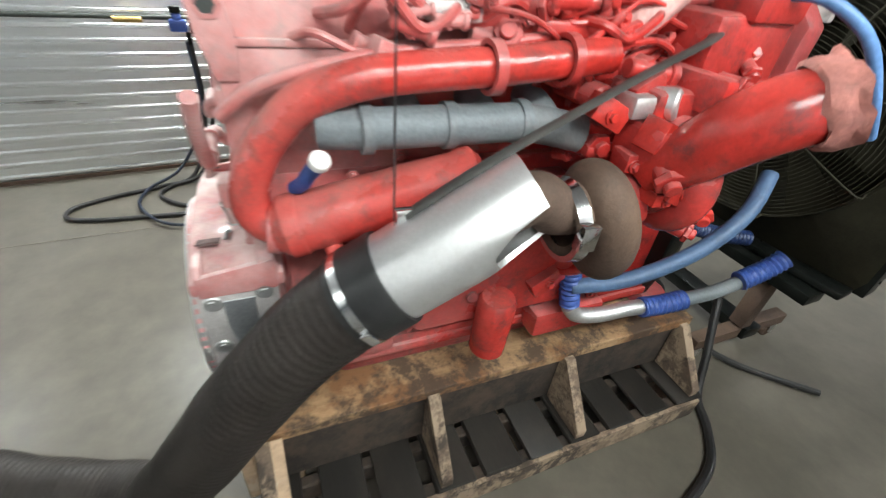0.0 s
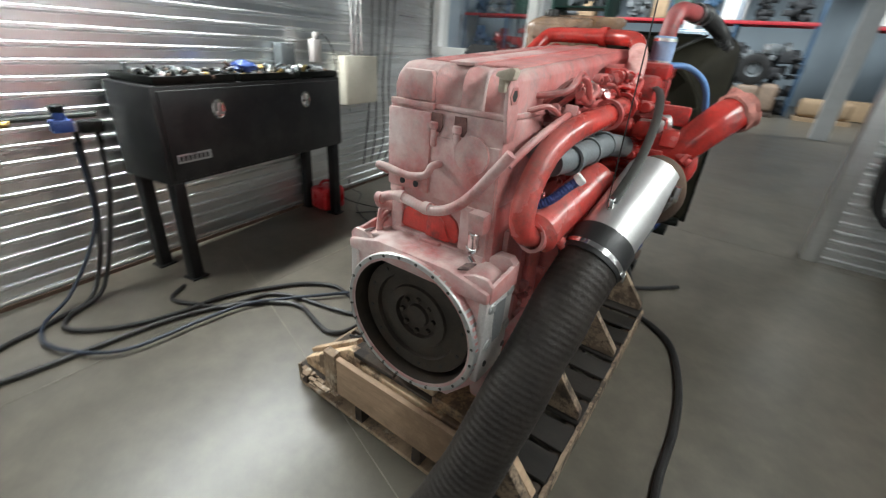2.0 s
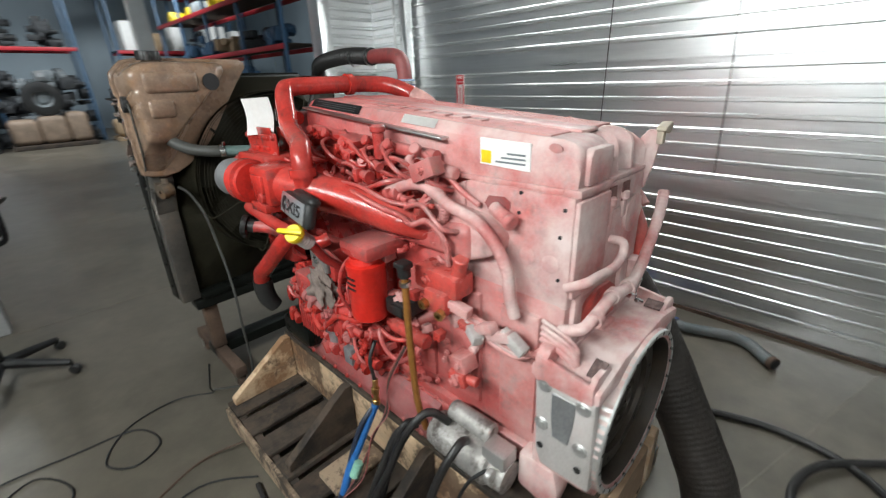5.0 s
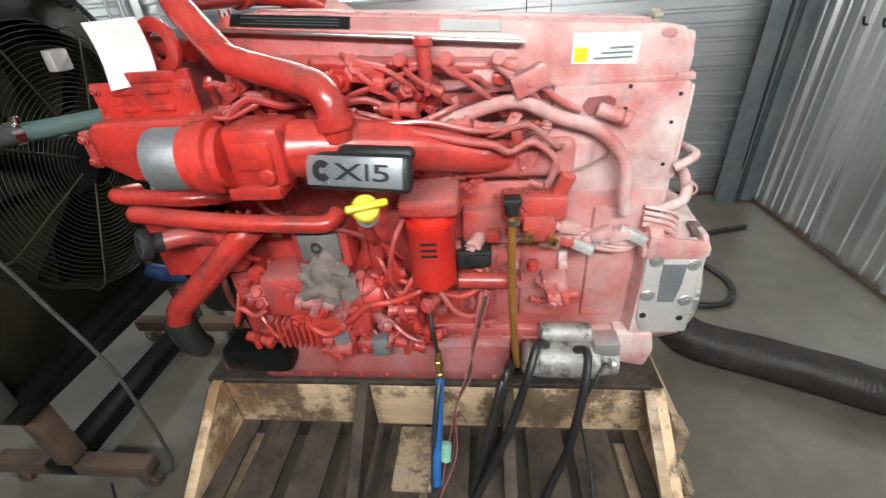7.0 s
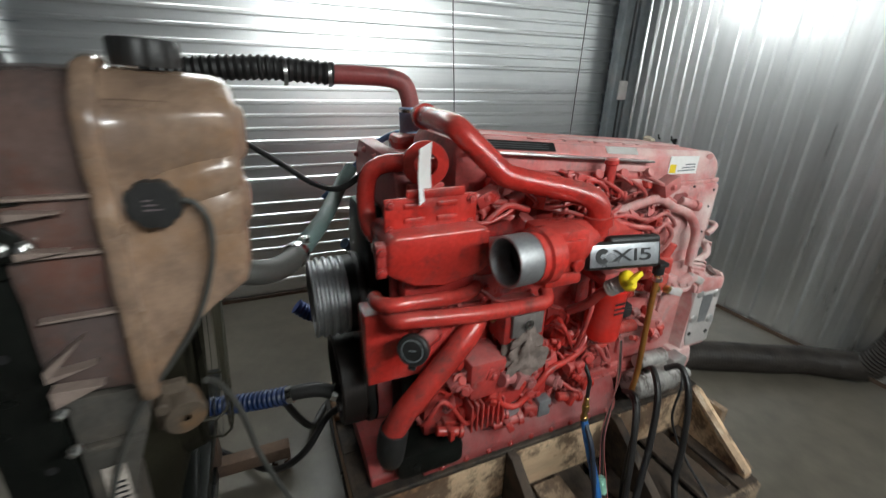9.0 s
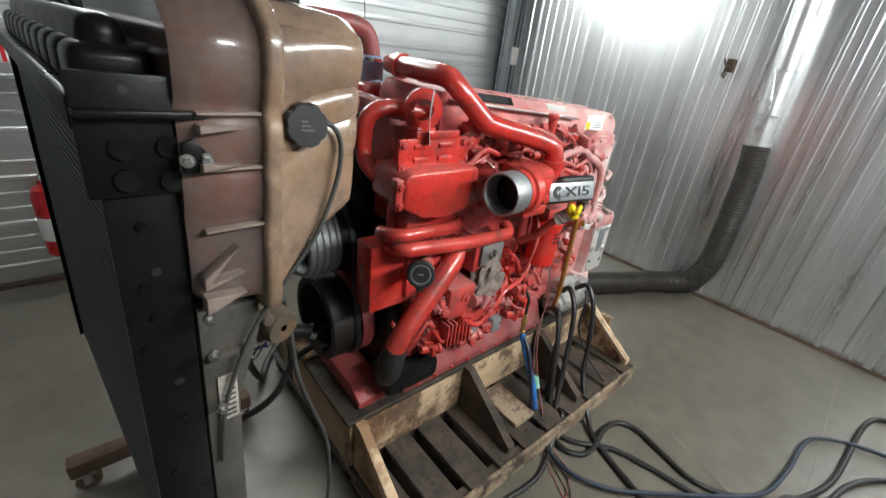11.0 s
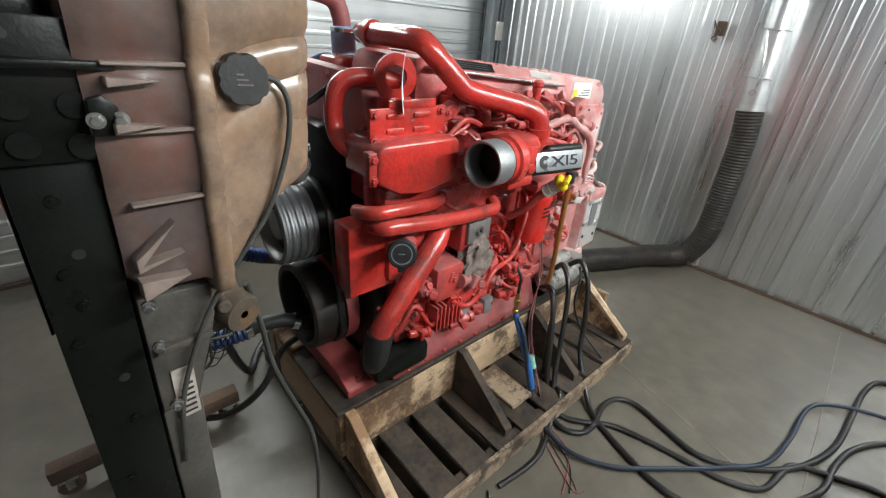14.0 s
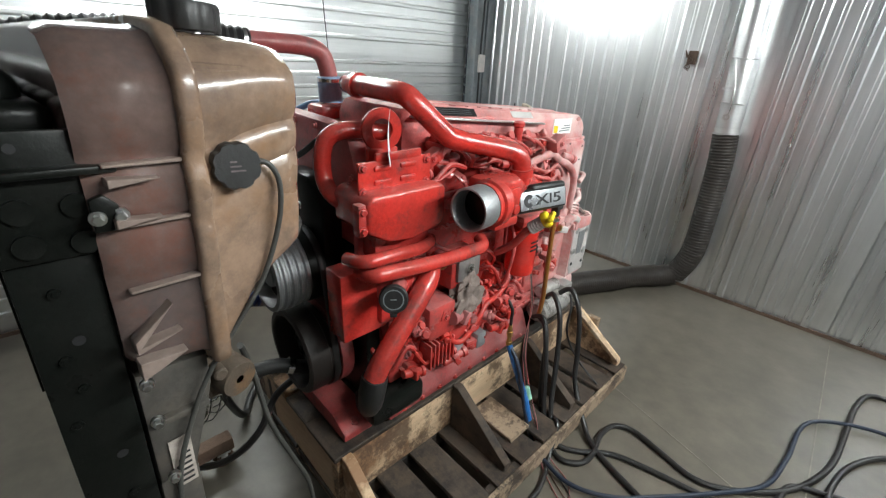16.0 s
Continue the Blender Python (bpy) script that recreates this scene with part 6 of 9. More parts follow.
copies("rear_bolt_boss", b, DUSTY, HEADR, [Matrix.Translation((x, 0.165, 1.40)) for x in (-0.038, 0.052)])
# thin dark patches paint the shade of the notches under the flange
b = BM()
prism(b, [(-0.034, -0.05), (-0.030, 0.028), (0.030, 0.028), (0.034, -0.03), (0.02, -0.055)], "y", -0.003, 0.003, 0.002, 1)
copies("rear_notch", b, material("shadowed_notch_paint", (0.19, 0.085, 0.075), 0.75, vary=0.4, scale=20), HEADR, [Matrix.Translation((x, 0.1535, 1.452)) @ Matrix.Scale(0.72, 4) for x in (-0.03, 0.06)], "dark notch under the cover flange, its shade painted on")
b = BM()
box(b, (-0.232, 0.146, 1.20), (-0.05, 0.162, 1.47), 0.008)
part("rear_panel", b, DUSTY, HEADR)
b = BM()
cyl(b, (0, 0, -0.002), (0, 0, 0.003), 0.011, 14)
copies("plug_hole", b, INK, HEADR, [at((0.025, 0.157, 1.275), (0, -1, 0)), at((-0.16, 0.1462, 1.225), (0, -1, 0)), at((-0.10, 0.1462, 1.225), (0, -1, 0))])
# bright plug and bracket at the right rear
b = BM()
cyl(b, (0.163, 0.13, 1.075), (0.168, 0.12, 1.135), 0.019, 14, 0.003)
cyl(b, (0.160, 0.135, 1.06), (0.163, 0.13, 1.08), 0.024, 6, 0.002)
cyl(b, (0.166, 0.11, 1.05), (0.19, 0.10, 1.035), 0.01, 10, 0.002)
part("pressure_sensor", b, CHROME, E, "bright metal pressure sensor")
b = BM()
box(b, (0.14, 0.11, 1.13), (0.205, 0.17, 1.20), 0.012)
part("sensor_bracket", b, DUSTY, E)
b = BM()
prism(b, [(0.158, 1.42), (0.138, 1.50), (0.128, 1.575), (0.14, 1.60), (0.165, 1.60), (0.19, 1.57), (0.205, 1.50), (0.20, 1.42)], "x", 0.210, 0.222, 0.003)
part("rear_lifting_plate", b, DUSTY, E)
b = BM()
lathe(b, [(0.017, -0.002), (0.026, -0.002), (0.026, 0.003), (0.017, 0.003), (0.017, -0.002)], (0.2225, 0.166, 1.55), (1, 0, 0), 6)
part("lifting_eye_rim", b, COVER_RED, E)
b = BM()
cyl(b, (0.2215, 0.166, 1.55), (0.2232, 0.166, 1.55), 0.018, 6)
part("lifting_hole", b, GRIME, E)
b = BM()
box(b, (0.194, 0.116, 1.56), (0.216, 0.136, 1.606), 0.004)
prism(b, [(0.186, 1.600), (0.192, 1.612), (0.236, 1.624), (0.246, 1.618), (0.24, 1.595), (0.225, 1.59)], "y", 0.108, 0.138, 0.003)
part("lifting_tab", b, TAB_TAN, E, "pale tan folded tab")
# flat dark mottled patches in place of pockets in the top of the flywheel housing
for x, y, z, sx, sy, tilt in ((-0.245, 0.05, 1.0365, 0.03, 0.018, -24), (0.10, 0.05, 1.03, 0.042, 0.02, 0), (0.19, 0.06, 1.042, 0.02, 0.026, -17)):
    b = BM()
    box(b, (-sx, -sy, -0.004), (sx, sy, 0.0015), 0.001, Matrix.Translation((x, y, z)) @ Matrix.Rotation(radians(tilt), 4, "Y"))
    part("housing_pocket", b, material("pocket_mottle", (0.10, 0.06, 0.055), 0.8, vary=0.5, scale=30, dirt=(0.4, 0.3, 0.28), dirt_amount=0.6, dirt_scale=20), E, "dark mottled pocket in the housing top")
# rear left wiring cluster
for k in range(4):
    rear("rear_harness", [(-0.25, 0.22, 1.12 - 0.02 * k), (-0.255, 0.14, 1.10 - 0.02 * k), (-0.24, 0.11, 1.06 - 0.02 * k), (-0.23 + 0.01 * k, 0.13, 1.0 - 0.02 * k)], 0.006 + 0.0015 * k)
b = BM()
prism(b, [(0.25, 0.64), (0.25, 0.50), (0.12, 0.47), (0.10, 0.56), (0.12, 0.64)], "x", -0.30, -0.22, 0.016)
part("housing_foot", b, DUSTY, E)
b = BM()
prism(b, [(0.25, 0.64), (0.25, 0.50), (0.12, 0.47), (0.10, 0.56), (0.12, 0.64)], "x", 0.22, 0.30, 0.016)
part("housing_foot", b, DUSTY, E)
b = BM()
prism(b, [(0.06, 0.416), (0.06, 0.47), (0.10, 0.52), (0.26, 0.52), (0.26, 0.416)], "x", -0.10, 0.10, 0.008)
part("rear_support_block", b, WOOD, E, "wooden block under the housing")


# ---- wooden skid under the engine ----
SKID = thing("engine_skid", (-0.08, 0.94, 0), "weathered wooden skid with plank walls and braces on a pallet", "wooden skid")
WR = random.Random(9)


def plank(name, lo, hi, mat, parent=None, bev=0.004, label=""):
    b = BM()
    box(b, lo, hi, bev, seg=1)
    for v in b.verts:
        v.co += Vector((WR.uniform(-1, 1), WR.uniform(-1, 1), WR.uniform(-1, 1))) * 0.0025
    return part(name, b, mat, parent or SKID, label)


plank("side_plank", (-0.335, 0.05, 0.135), (-0.295, 1.86, 0.385), PLY, label="raw plywood side of the skid")
# this side gets the darker wood
plank("side_plank", (0.295, 0.05, 0.135), (0.335, 1.86, 0.385), WOOD_DARK, label="dark side plank of the skid")
plank("end_plank", (-0.295, 1.82, 0.135), (0.295, 1.86, 0.385), PLY_PLAIN)
plank("end_plank", (-0.295, 0.05, 0.135), (0.295, 0.09, 0.36), PLY)
plank("top_board", (-0.34, 0.05, 0.386), (-0.10, 1.87, 0.412), WOOD_DARK, label="oil-black top board")
plank("top_board", (0.10, 0.05, 0.386), (0.355, 1.87, 0.43), STAINED_PINE, label="raw plywood top board with oil stains")
plank("top_board", (-0.099, 0.05, 0.386), (0.099, 0.30, 0.41), WOOD_DARK)
plank("top_board", (-0.099, 1.6, 0.386), (0.099, 1.87, 0.41), WOOD_DARK)
for y in (0.075, 0.63, 1.20, 1.82):
    for s in (-1, 1):
        b = BM()
        out = 0.70 if s < 0 else 0.55
        prism(b, [(s * 0.338, 0.136), (s * 0.338, 0.405), (s * 0.375, 0.405), (s * out, 0.175), (s * out, 0.136)], "y", y - 0.022, y + 0.022, 0.003, 1)
        part("brace", b, WOOD_WORN if s > 0 else PLY if y not in (1.20, 0.63) else WOOD_DARK, SKID)
# a diagonal board lying over each brace row
for s, out in ((-1, 0.70), (1, 0.55)):
    for y in (0.115,):
        b = BM()
        a, c = Vector((s * 0.36, y, 0.41)), Vector((s * out, y, 0.18))
        d = (c - a).normalized()
        n = Vector((d.z, 0, -d.x))
        for k in range(1):
            vs = []
            for q in (a, c):
                for yy in (-0.018, 0.018):
                    for h in (0.0, 0.02):
                        vs.append(b.verts.new(q + Vector((0, yy, 0)) + n * h))
            bmesh.ops.convex_hull(b, input=vs)
        part("brace_cap", b, WOOD, SKID)
# pallet: stringers, deck boards, bottom boards
for x in (-0.70, -0.30, 0.05, 0.36, 0.53):
    plank("stringer", (x - 0.022, 0.03, 0.02), (x + 0.022, 1.85, 0.112), WOOD_DARK)
for k in range(10):
    y = 0.03 + k * 0.188
    w = 0.14 + WR.uniform(-0.012, 0.015)
    plank("deck_board", (-0.725, y, 0.113), (0.04, y + w, 0.134), WOOD_DARK)
    plank("deck_board", (0.06, y, 0.113), (0.56, y + w, 0.134), OIL_WOOD, label="oil-soaked black deck board")
for y in (0.03, 0.85, 1.70):
    plank("bottom_board", (-0.725, y, 0.0), (0.56, y + 0.14, 0.019), WOOD)
for s, x in ((-1, -0.735), (1, 0.565)):
    b = BM()
    prism(b, [(0.03, 0.015), (0.03, 0.125), (0.5, 0.128), (0.9, 0.118), (1.3, 0.13), (1.85, 0.12), (1.85, 0.015)], "x", x - 0.009, x + 0.009, 0.002, 1)
    part("edge_board", b, WOOD_WORN, SKID)
plank("loose_board", (-0.62, 0.92, 0.136), (-0.36, 1.07, 0.158), WOOD_WORN, label="short loose board on the deck")
plank("rear_panel", (-0.42, 0.012, 0.14), (0.30, 0.04, 0.35), PLY_PLAIN, label="pale plywood panel under the flywheel")
plank("rear_post", (-0.50, 0.01, 0.135), (-0.425, 0.05, 0.36), WOOD)
plank("rear_post", (0.31, 0.0, 0.135), (0.37, 0.045, 0.40), WOOD)
b = BM()
for k in range(30):
    c = Vector((WR.uniform(-0.66, -0.42), WR.uniform(-0.02, 0.03), WR.uniform(0.13, 0.15)))
    s = WR.uniform(0.01, 0.03)
    box(b, c - Vector((s, s * 0.4, s * 0.2)), c + Vector((s, s * 0.4, s * 0.2)), 0, Matrix.Rotation(0, 4, "Z"))
tagged(part("splinters", b, WOOD, SKID), kind="stuff")


# ---- radiator on its stand ----
DOLLY = thing("radiator_dolly", (-0.05, 2.45, 0), "brown steel rolling stand that carries the radiator", "stand")
RAD = thing("radiator", (-0.05, 2.4, 0), "used truck radiator with fan shroud and surge tank, leaning slightly", "radiator")
b = BM()
box(b, (-0.69, 2.376, 0.58), (0.59, 2.446, 1.70), 0.003)
CORE_OB = part("core", b, CORE, RAD, "grey finned radiator core")
b = BM()
box(b, (-0.695, 2.367, 0.58), (0.595, 2.3755, 1.70), 0.002)
part("shroud_backing", b, SHROUD_BLACK, RAD)
fin = BM()
box(fin, (-0.65, -0.003, -0.003), (0.60, 0.003, 0.003))
copies("core_fin", fin, CORE, CORE_OB, [Matrix.Translation((-0.02, 2.445, 0.34 + 0.017 * k)) for k in range(15, 80)])
for x in (-0.70, 0.50):
    b = BM()
    xo = x if x < 0 else x + 0.092
    s, x1 = (1, x) if x < 0 else (-1, x + 0.10)
    prism(b, [(x1, 2.366), (x1 + s * 0.10, 2.366), (x1 + s * 0.10, 2.374), (x1 + s * 0.008, 2.374), (x1 + s * 0.008, 2.452), (x1 + s * 0.016, 2.452), (x1 + s * 0.016, 2.460), (x1, 2.460)], "z", 0.575, 1.715, 0.002)
    ch = part("side_channel", b, BLACK_STEEL, RAD, "black painted steel side channel")
    copies("channel_bolt", bolt_mesh(0.0055, 0.005), BLACK_STEEL, ch, [at((xo if x < 0 else xo + 0.008, y, z), (-1 if x < 0 else 1, 0, 0)) for y, z in ((2.42, 1.55), (2.43, 1.445), (2.42, 1.39), (2.44, 1.33), (2.40, 1.15), (2.43, 1.02), (2.41, 0.80), (2.42, 0.65))])
    b = BM()
    cyl(b, (0, 0, -0.002), (0, 0, 0.0008), 0.008, 12)
    copies("channel_hole", b, INK, ch, [at((xo if x < 0 else xo + 0.008, y, z), (-1 if x < 0 else 1, 0, 0)) for y, z in ((2.41, 1.47), (2.40, 1.24), (2.44, 0.90))])
b = BM()
box(b, (-0.712, 2.336, 1.60), (-0.7015, 2.476, 1.765), 0.004)
box(b, (-0.735, 2.328, 1.712), (-0.701, 2.476, 1.722), 0.003)
BR = part("corner_bracket", b, BLACK_STEEL, RAD, "black corner bracket with a folded lip")
copies("bracket_stud", bolt_mesh(0.011, 0.003), BLACK_STEEL, BR, [at((-0.7125, y, z), (-1, 0, 0)) for y, z in ((2.43, 1.67), (2.375, 1.67), (2.43, 1.625), (2.375, 1.62))])
b = BM()
cyl(b, (-0.7125, 2.42, 1.745), (-0.7135, 2.42, 1.745), 0.006, 12)
part("bracket_hole", b, INK, BR)
b = BM()
box(b, (-0.70, 2.366, 1.70), (0.50, 2.468, 1.735), 0.006)
part("top_channel", b, BLACK_STEEL, RAD)
lug = BM()
box(lug, (-0.045, -0.048, 0.0), (0.045, 0.048, 0.065), 0.018, seg=3)
copies("header_lug", lug, BLACK_STEEL, RAD, [Matrix.Translation((-0.62 + 0.105 * k, 2.415, 1.728)) for k in range(10)])
b = BM()
box(b, (-0.63, 2.385, 1.73), (0.36, 2.445, 1.83), 0.025, seg=3)
part("top_header", b, BLACK_STEEL, RAD)
b = BM()
box(b, (-0.70, 2.462, 1.69), (0.50, 2.478, 1.735), 0.004)
part("rear_edge", b, BLACK_STEEL, RAD)
# fan shroud with round mouth
b = BM()
N2S = 72
sq, ci, lip = [], [], []
FC = Vector((-0.02, 0, 1.25))
for k in range(N2S):
    a = 2 * math.pi * k / N2S
    c, s = math.cos(a), math.sin(a)
    q = min(0.60 / max(abs(c), 1e-6), (0.56 if s > 0 else 0.68) / max(abs(s), 1e-6))
    sq.append(b.verts.new((FC.x + q * c, 2.36, FC.z + q * s)))
    ci.append(b.verts.new((FC.x + 0.50 * c, 2.25, FC.z + 0.50 * s)))
    lip.append(b.verts.new((FC.x + 0.49 * c, 2.205, FC.z + 0.49 * s)))
for r0, r1 in ((sq, ci), (ci, lip)):
    for k in range(N2S):
        b.faces.new((r0[k], r0[(k + 1) % N2S], r1[(k + 1) % N2S], r1[k]))
bmesh.ops.solidify(b, geom=b.faces[:], thickness=0.008)
SHROUD = part("fan_shroud", b, SHROUD_BLACK, RAD, "black fan shroud with a round mouth")
# fan guard: a wire basket with spokes, and the fan behind it
GUARD = [(0.09 + 0.0167 * k, 2.125 + 0.012 * (k / 23) ** 2) for k in range(24)] + [(0.488, 2.14 + 0.024 * k) for k in range(1, 3)]
for r, y in GUARD:
    ring = BM()
    pts = [(FC.x + r * math.cos(2 * math.pi * q / 48), y, FC.z + r * math.sin(2 * math.pi * q / 48)) for q in range(49)]
    tube(ring, pts, 0.0014, 6, 1, False)
    part("guard_ring", ring, SHROUD_BLACK, SHROUD)
for k in range(8):
    a = 2 * math.pi * (k + 0.3) / 8
    sp = BM()
    tube(sp, [(FC.x + 0.08 * math.cos(a), 2.122, FC.z + 0.08 * math.sin(a)), (FC.x + 0.3 * math.cos(a + 0.08), 2.126, FC.z + 0.3 * math.sin(a + 0.08)), (FC.x + 0.485 * math.cos(a + 0.1), 2.138, FC.z + 0.485 * math.sin(a + 0.1)), (FC.x + 0.492 * math.cos(a + 0.1), 2.21, FC.z + 0.492 * math.sin(a + 0.1))], 0.004, 6, 3)
    part("guard_spoke", sp, SHROUD_BLACK, SHROUD)
blade = BM()
bl = []
for u in (0.11, 0.22, 0.34, 0.46):
    for v in (-1, 1):
        w = 0.05 + 0.06 * u
        bl.append(blade.verts.new((v * w, 0.035 * v, u)))
for k in range(3):
    blade.faces.new((bl[2 * k], bl[2 * k + 1], bl[2 * k + 3], bl[2 * k + 2]))
bmesh.ops.solidify(blade, geom=blade.faces[:], thickness=0.006)
copies("fan_blade", blade, SHROUD_BLACK, RAD, [Matrix.Translation((FC.x, 2.25, FC.z)) @ Matrix.Rotation(2 * math.pi * k / 9, 4, "Y") for k in range(9)])
b = BM()
lathe(b, [(0, 0), (0.10, 0), (0.12, 0.02), (0.12, 0.07), (0.06, 0.10), (0, 0.10)], (FC.x, 2.19, FC.z), (0, 1, 0), 32)
part("fan_hub", b, BLACK_STEEL, RAD)
b = BM()
box(b, (-0.03, 2.09, 1.575), (0.05, 2.125, 1.645), 0.008)
part("guard_bracket", b, ALU_DUST, SHROUD, "bare metal motor box on the guard")

# surge tank: two moulded halves with a seam flange
def tank_outline(right):
    """The tank seen from the fan: its outer side bulges in four moulded swells with grooves between."""
    left = []
    for z0, z1, swell in ((1.385, 1.54, 0.006), (1.54, 1.639, 0.009), (1.639, 1.722, 0.009), (1.722, 1.855, 0.014)):
        for k in range(6):
            u = k / 6
            left.append((-0.728 - 0.006 * min(1, (z0 - 1.3) * 3) - swell * math.sin(math.pi * u) ** 0.5, z0 + (z1 - z0) * u))
    return [(-0.725, 1.855), (-0.69, 1.885), (-0.62, 1.897)] + right + [(-0.69, 1.368), (-0.72, 1.378)] + left


TANK_OUT = tank_outline([(-0.16, 1.893), (-0.135, 1.88), (-0.13, 1.855), (-0.15, 1.83), (-0.19, 1.78), (-0.24, 1.71), (-0.30, 1.62), (-0.36, 1.53), (-0.43, 1.46), (-0.51, 1.40), (-0.57, 1.37), (-0.63, 1.36)])
TANK_FRONT = tank_outline([(-0.33, 1.893), (-0.305, 1.88), (-0.30, 1.84), (-0.325, 1.79), (-0.36, 1.735), (-0.40, 1.675), (-0.445, 1.61), (-0.49, 1.55), (-0.535, 1.49), (-0.575, 1.43), (-0.61, 1.39), (-0.65, 1.365)])


def tank_half(slices, outline=TANK_OUT):
    """Moulded half: each slice gives its depth, how far down it reaches and how far it draws in."""
    b = BM()
    rings = []
    for y, k, inset in slices:
        ring = []
        for n, (x, z) in enumerate(outline):
            zz = 1.897 - (1.897 - z) * k
            xx = x
            c = Vector((-0.50, 1.70))
            q = c + (Vector((xx, zz)) - c) * (1 - inset)
            ring.append(b.verts.new((q.x, y, q.y)))
        rings.append(ring)
    n = len(outline)
    for r0, r1 in zip(rings, rings[1:]):
        for k in range(n):
            b.faces.new((r0[k], r0[(k + 1) % n], r1[(k + 1) % n], r1[k]))
    b.faces.new(rings[0][::-1])
    b.faces.new(rings[-1])
    return b


b = tank_half([(2.246, 1, 0.0), (2.262, 1, 0.03), (2.30, 1, 0.035), (2.345, 1, 0.05), (2.365, 0.99, 0.10)])
TANK = part("surge_tank", b, AMBER, RAD, "stained translucent brown surge tank", angle=50)
b = tank_half([(2.228, 1, 0.0), (2.217, 0.98, 0.02), (2.19, 0.91, 0.025), (2.16, 0.82, 0.03), (2.12, 0.75, 0.03), (2.085, 0.71, 0.04), (2.066, 0.69, 0.06), (2.054, 0.65, 0.13)], TANK_FRONT)
part("tank_front_half", b, AMBER_B, TANK, "rusty yellowed front half of the tank", angle=50)
b = tank_half([(2.222, 1, -0.02), (2.224, 1, -0.045), (2.230, 1, -0.055), (2.244, 1, -0.055), (2.250, 1, -0.045), (2.252, 1, -0.02)])
part("seam_flange", b, AMBER_B, TANK, "rounded seam flange", angle=60)
# sharp moulded edges and tapered lugs on the outer side, fan-shaped gussets at the foot
# paler strips put the glossy gleam of these edges into the colour
for z in (1.54, 1.639, 1.722):
    b = BM()
    prism(b, [(2.252, z - 0.002), (2.252, z + 0.004), (2.345, z + 0.002), (2.345, z - 0.003)], "x", -0.741, -0.725, 0.0012, 1)
    part("moulded_edge", b, WEB_PLASTIC, TANK)
for z, tip in ((1.701, 2.285), (1.646, 2.288)):
    b = BM()
    prism(b, [(2.345, z - 0.006), (2.345, z + 0.006), (tip, z + 0.002)], "x", -0.752, -0.73, 0.001, 1)
    part("tapered_lug", b, WEB_PLASTIC, TANK)
for base0, base1, tip in ((1.442, 1.462, (2.299, 1.51)), (1.44, 1.45, (2.291, 1.46)), (1.392, 1.424, (2.289, 1.42))):
    b = BM()
    prism(b, [(2.356, base0), (2.356, base1), tip], "x", -0.748, -0.722, 0.001, 1)
    part("tank_gusset", b, WEB_PLASTIC, TANK, "thin pale translucent gusset")
for z, d in ((1.84, 0.012), (1.735, 0.005), (1.62, 0.005)):
    b = BM()
    tube(b, [(-0.72, 2.222, z), (-0.722, 2.15, z), (-0.715, 2.07, z)], d, 10, 4)
    part("moulded_rib", b, AMBER_B, TANK)
for lo, hi in (((-0.69, 2.04, 1.755), (-0.45, 2.08, 1.85)), ((-0.69, 2.042, 1.645), (-0.575, 2.08, 1.73))):
    b = BM()
    box(b, lo, hi, 0.022, seg=3)
    part("moulded_pad", b, AMBER_B, TANK)


def star_cap(name, at_, axis, r=0.046, h=0.04):
    b = BM()
    M = Matrix.Translation(at_) @ turn_to(axis)
    ring = []
    n = 64
    for hh, s in ((0, 0.97), (0.004, 1.0), (h - 0.005, 1.0), (h, 0.94)):
        ring.append([b.verts.new(M @ Vector((r * s * (1 - 0.075 * max(0, math.cos(8 * 2 * math.pi * k / n))) * math.cos(2 * math.pi * k / n), r * s * (1 - 0.075 * max(0, math.cos(8 * 2 * math.pi * k / n))) * math.sin(2 * math.pi * k / n), hh))) for k in range(n)])
    for r0, r1 in zip(ring, ring[1:]):
        for k in range(n):
            b.faces.new((r0[k], r0[(k + 1) % n], r1[(k + 1) % n], r1[k]))
    b.faces.new(ring[-1])
    b.faces.new(ring[0][::-1])
    cap = part(name, b, RUBBER, TANK, "black grooved pressure cap")
    b = BM()
    for k in range(3):
        box(b, (-0.011, -0.008 + 0.007 * k, h), (0.011 - 0.006 * k, -0.0055 + 0.007 * k, h + 0.0008), 0, M)
    part("cap_print", b, material("pink_white_print", (0.13, 0.10, 0.105), 0.6, bump=0), cap)
    return cap


star_cap("pressure_cap", (-0.728, 2.178, 1.706), (-1, 0.12, 0.06), 0.037, 0.026)
star_cap("filler_cap", (-0.60, 2.17, 1.895), (0, 0, 1), 0.05, 0.04)
b = BM()
cyl(b, (-0.735, 2.178, 1.706), (-0.69, 2.178, 1.706), 0.030, 24, 0.004)
part("cap_neck", b, AMBER_B, TANK)
b = BM()
lathe(b, [(0.025, -0.004), (0.04, -0.004), (0.04, 0.004), (0.025, 0.004)], (-0.39, 2.052, 1.80), (0, 1, 0), 20)
cyl(b, (-0.39, 2.049, 1.80), (-0.39, 2.065, 1.80), 0.036, 24)
part("tank_port", b, INK, TANK)
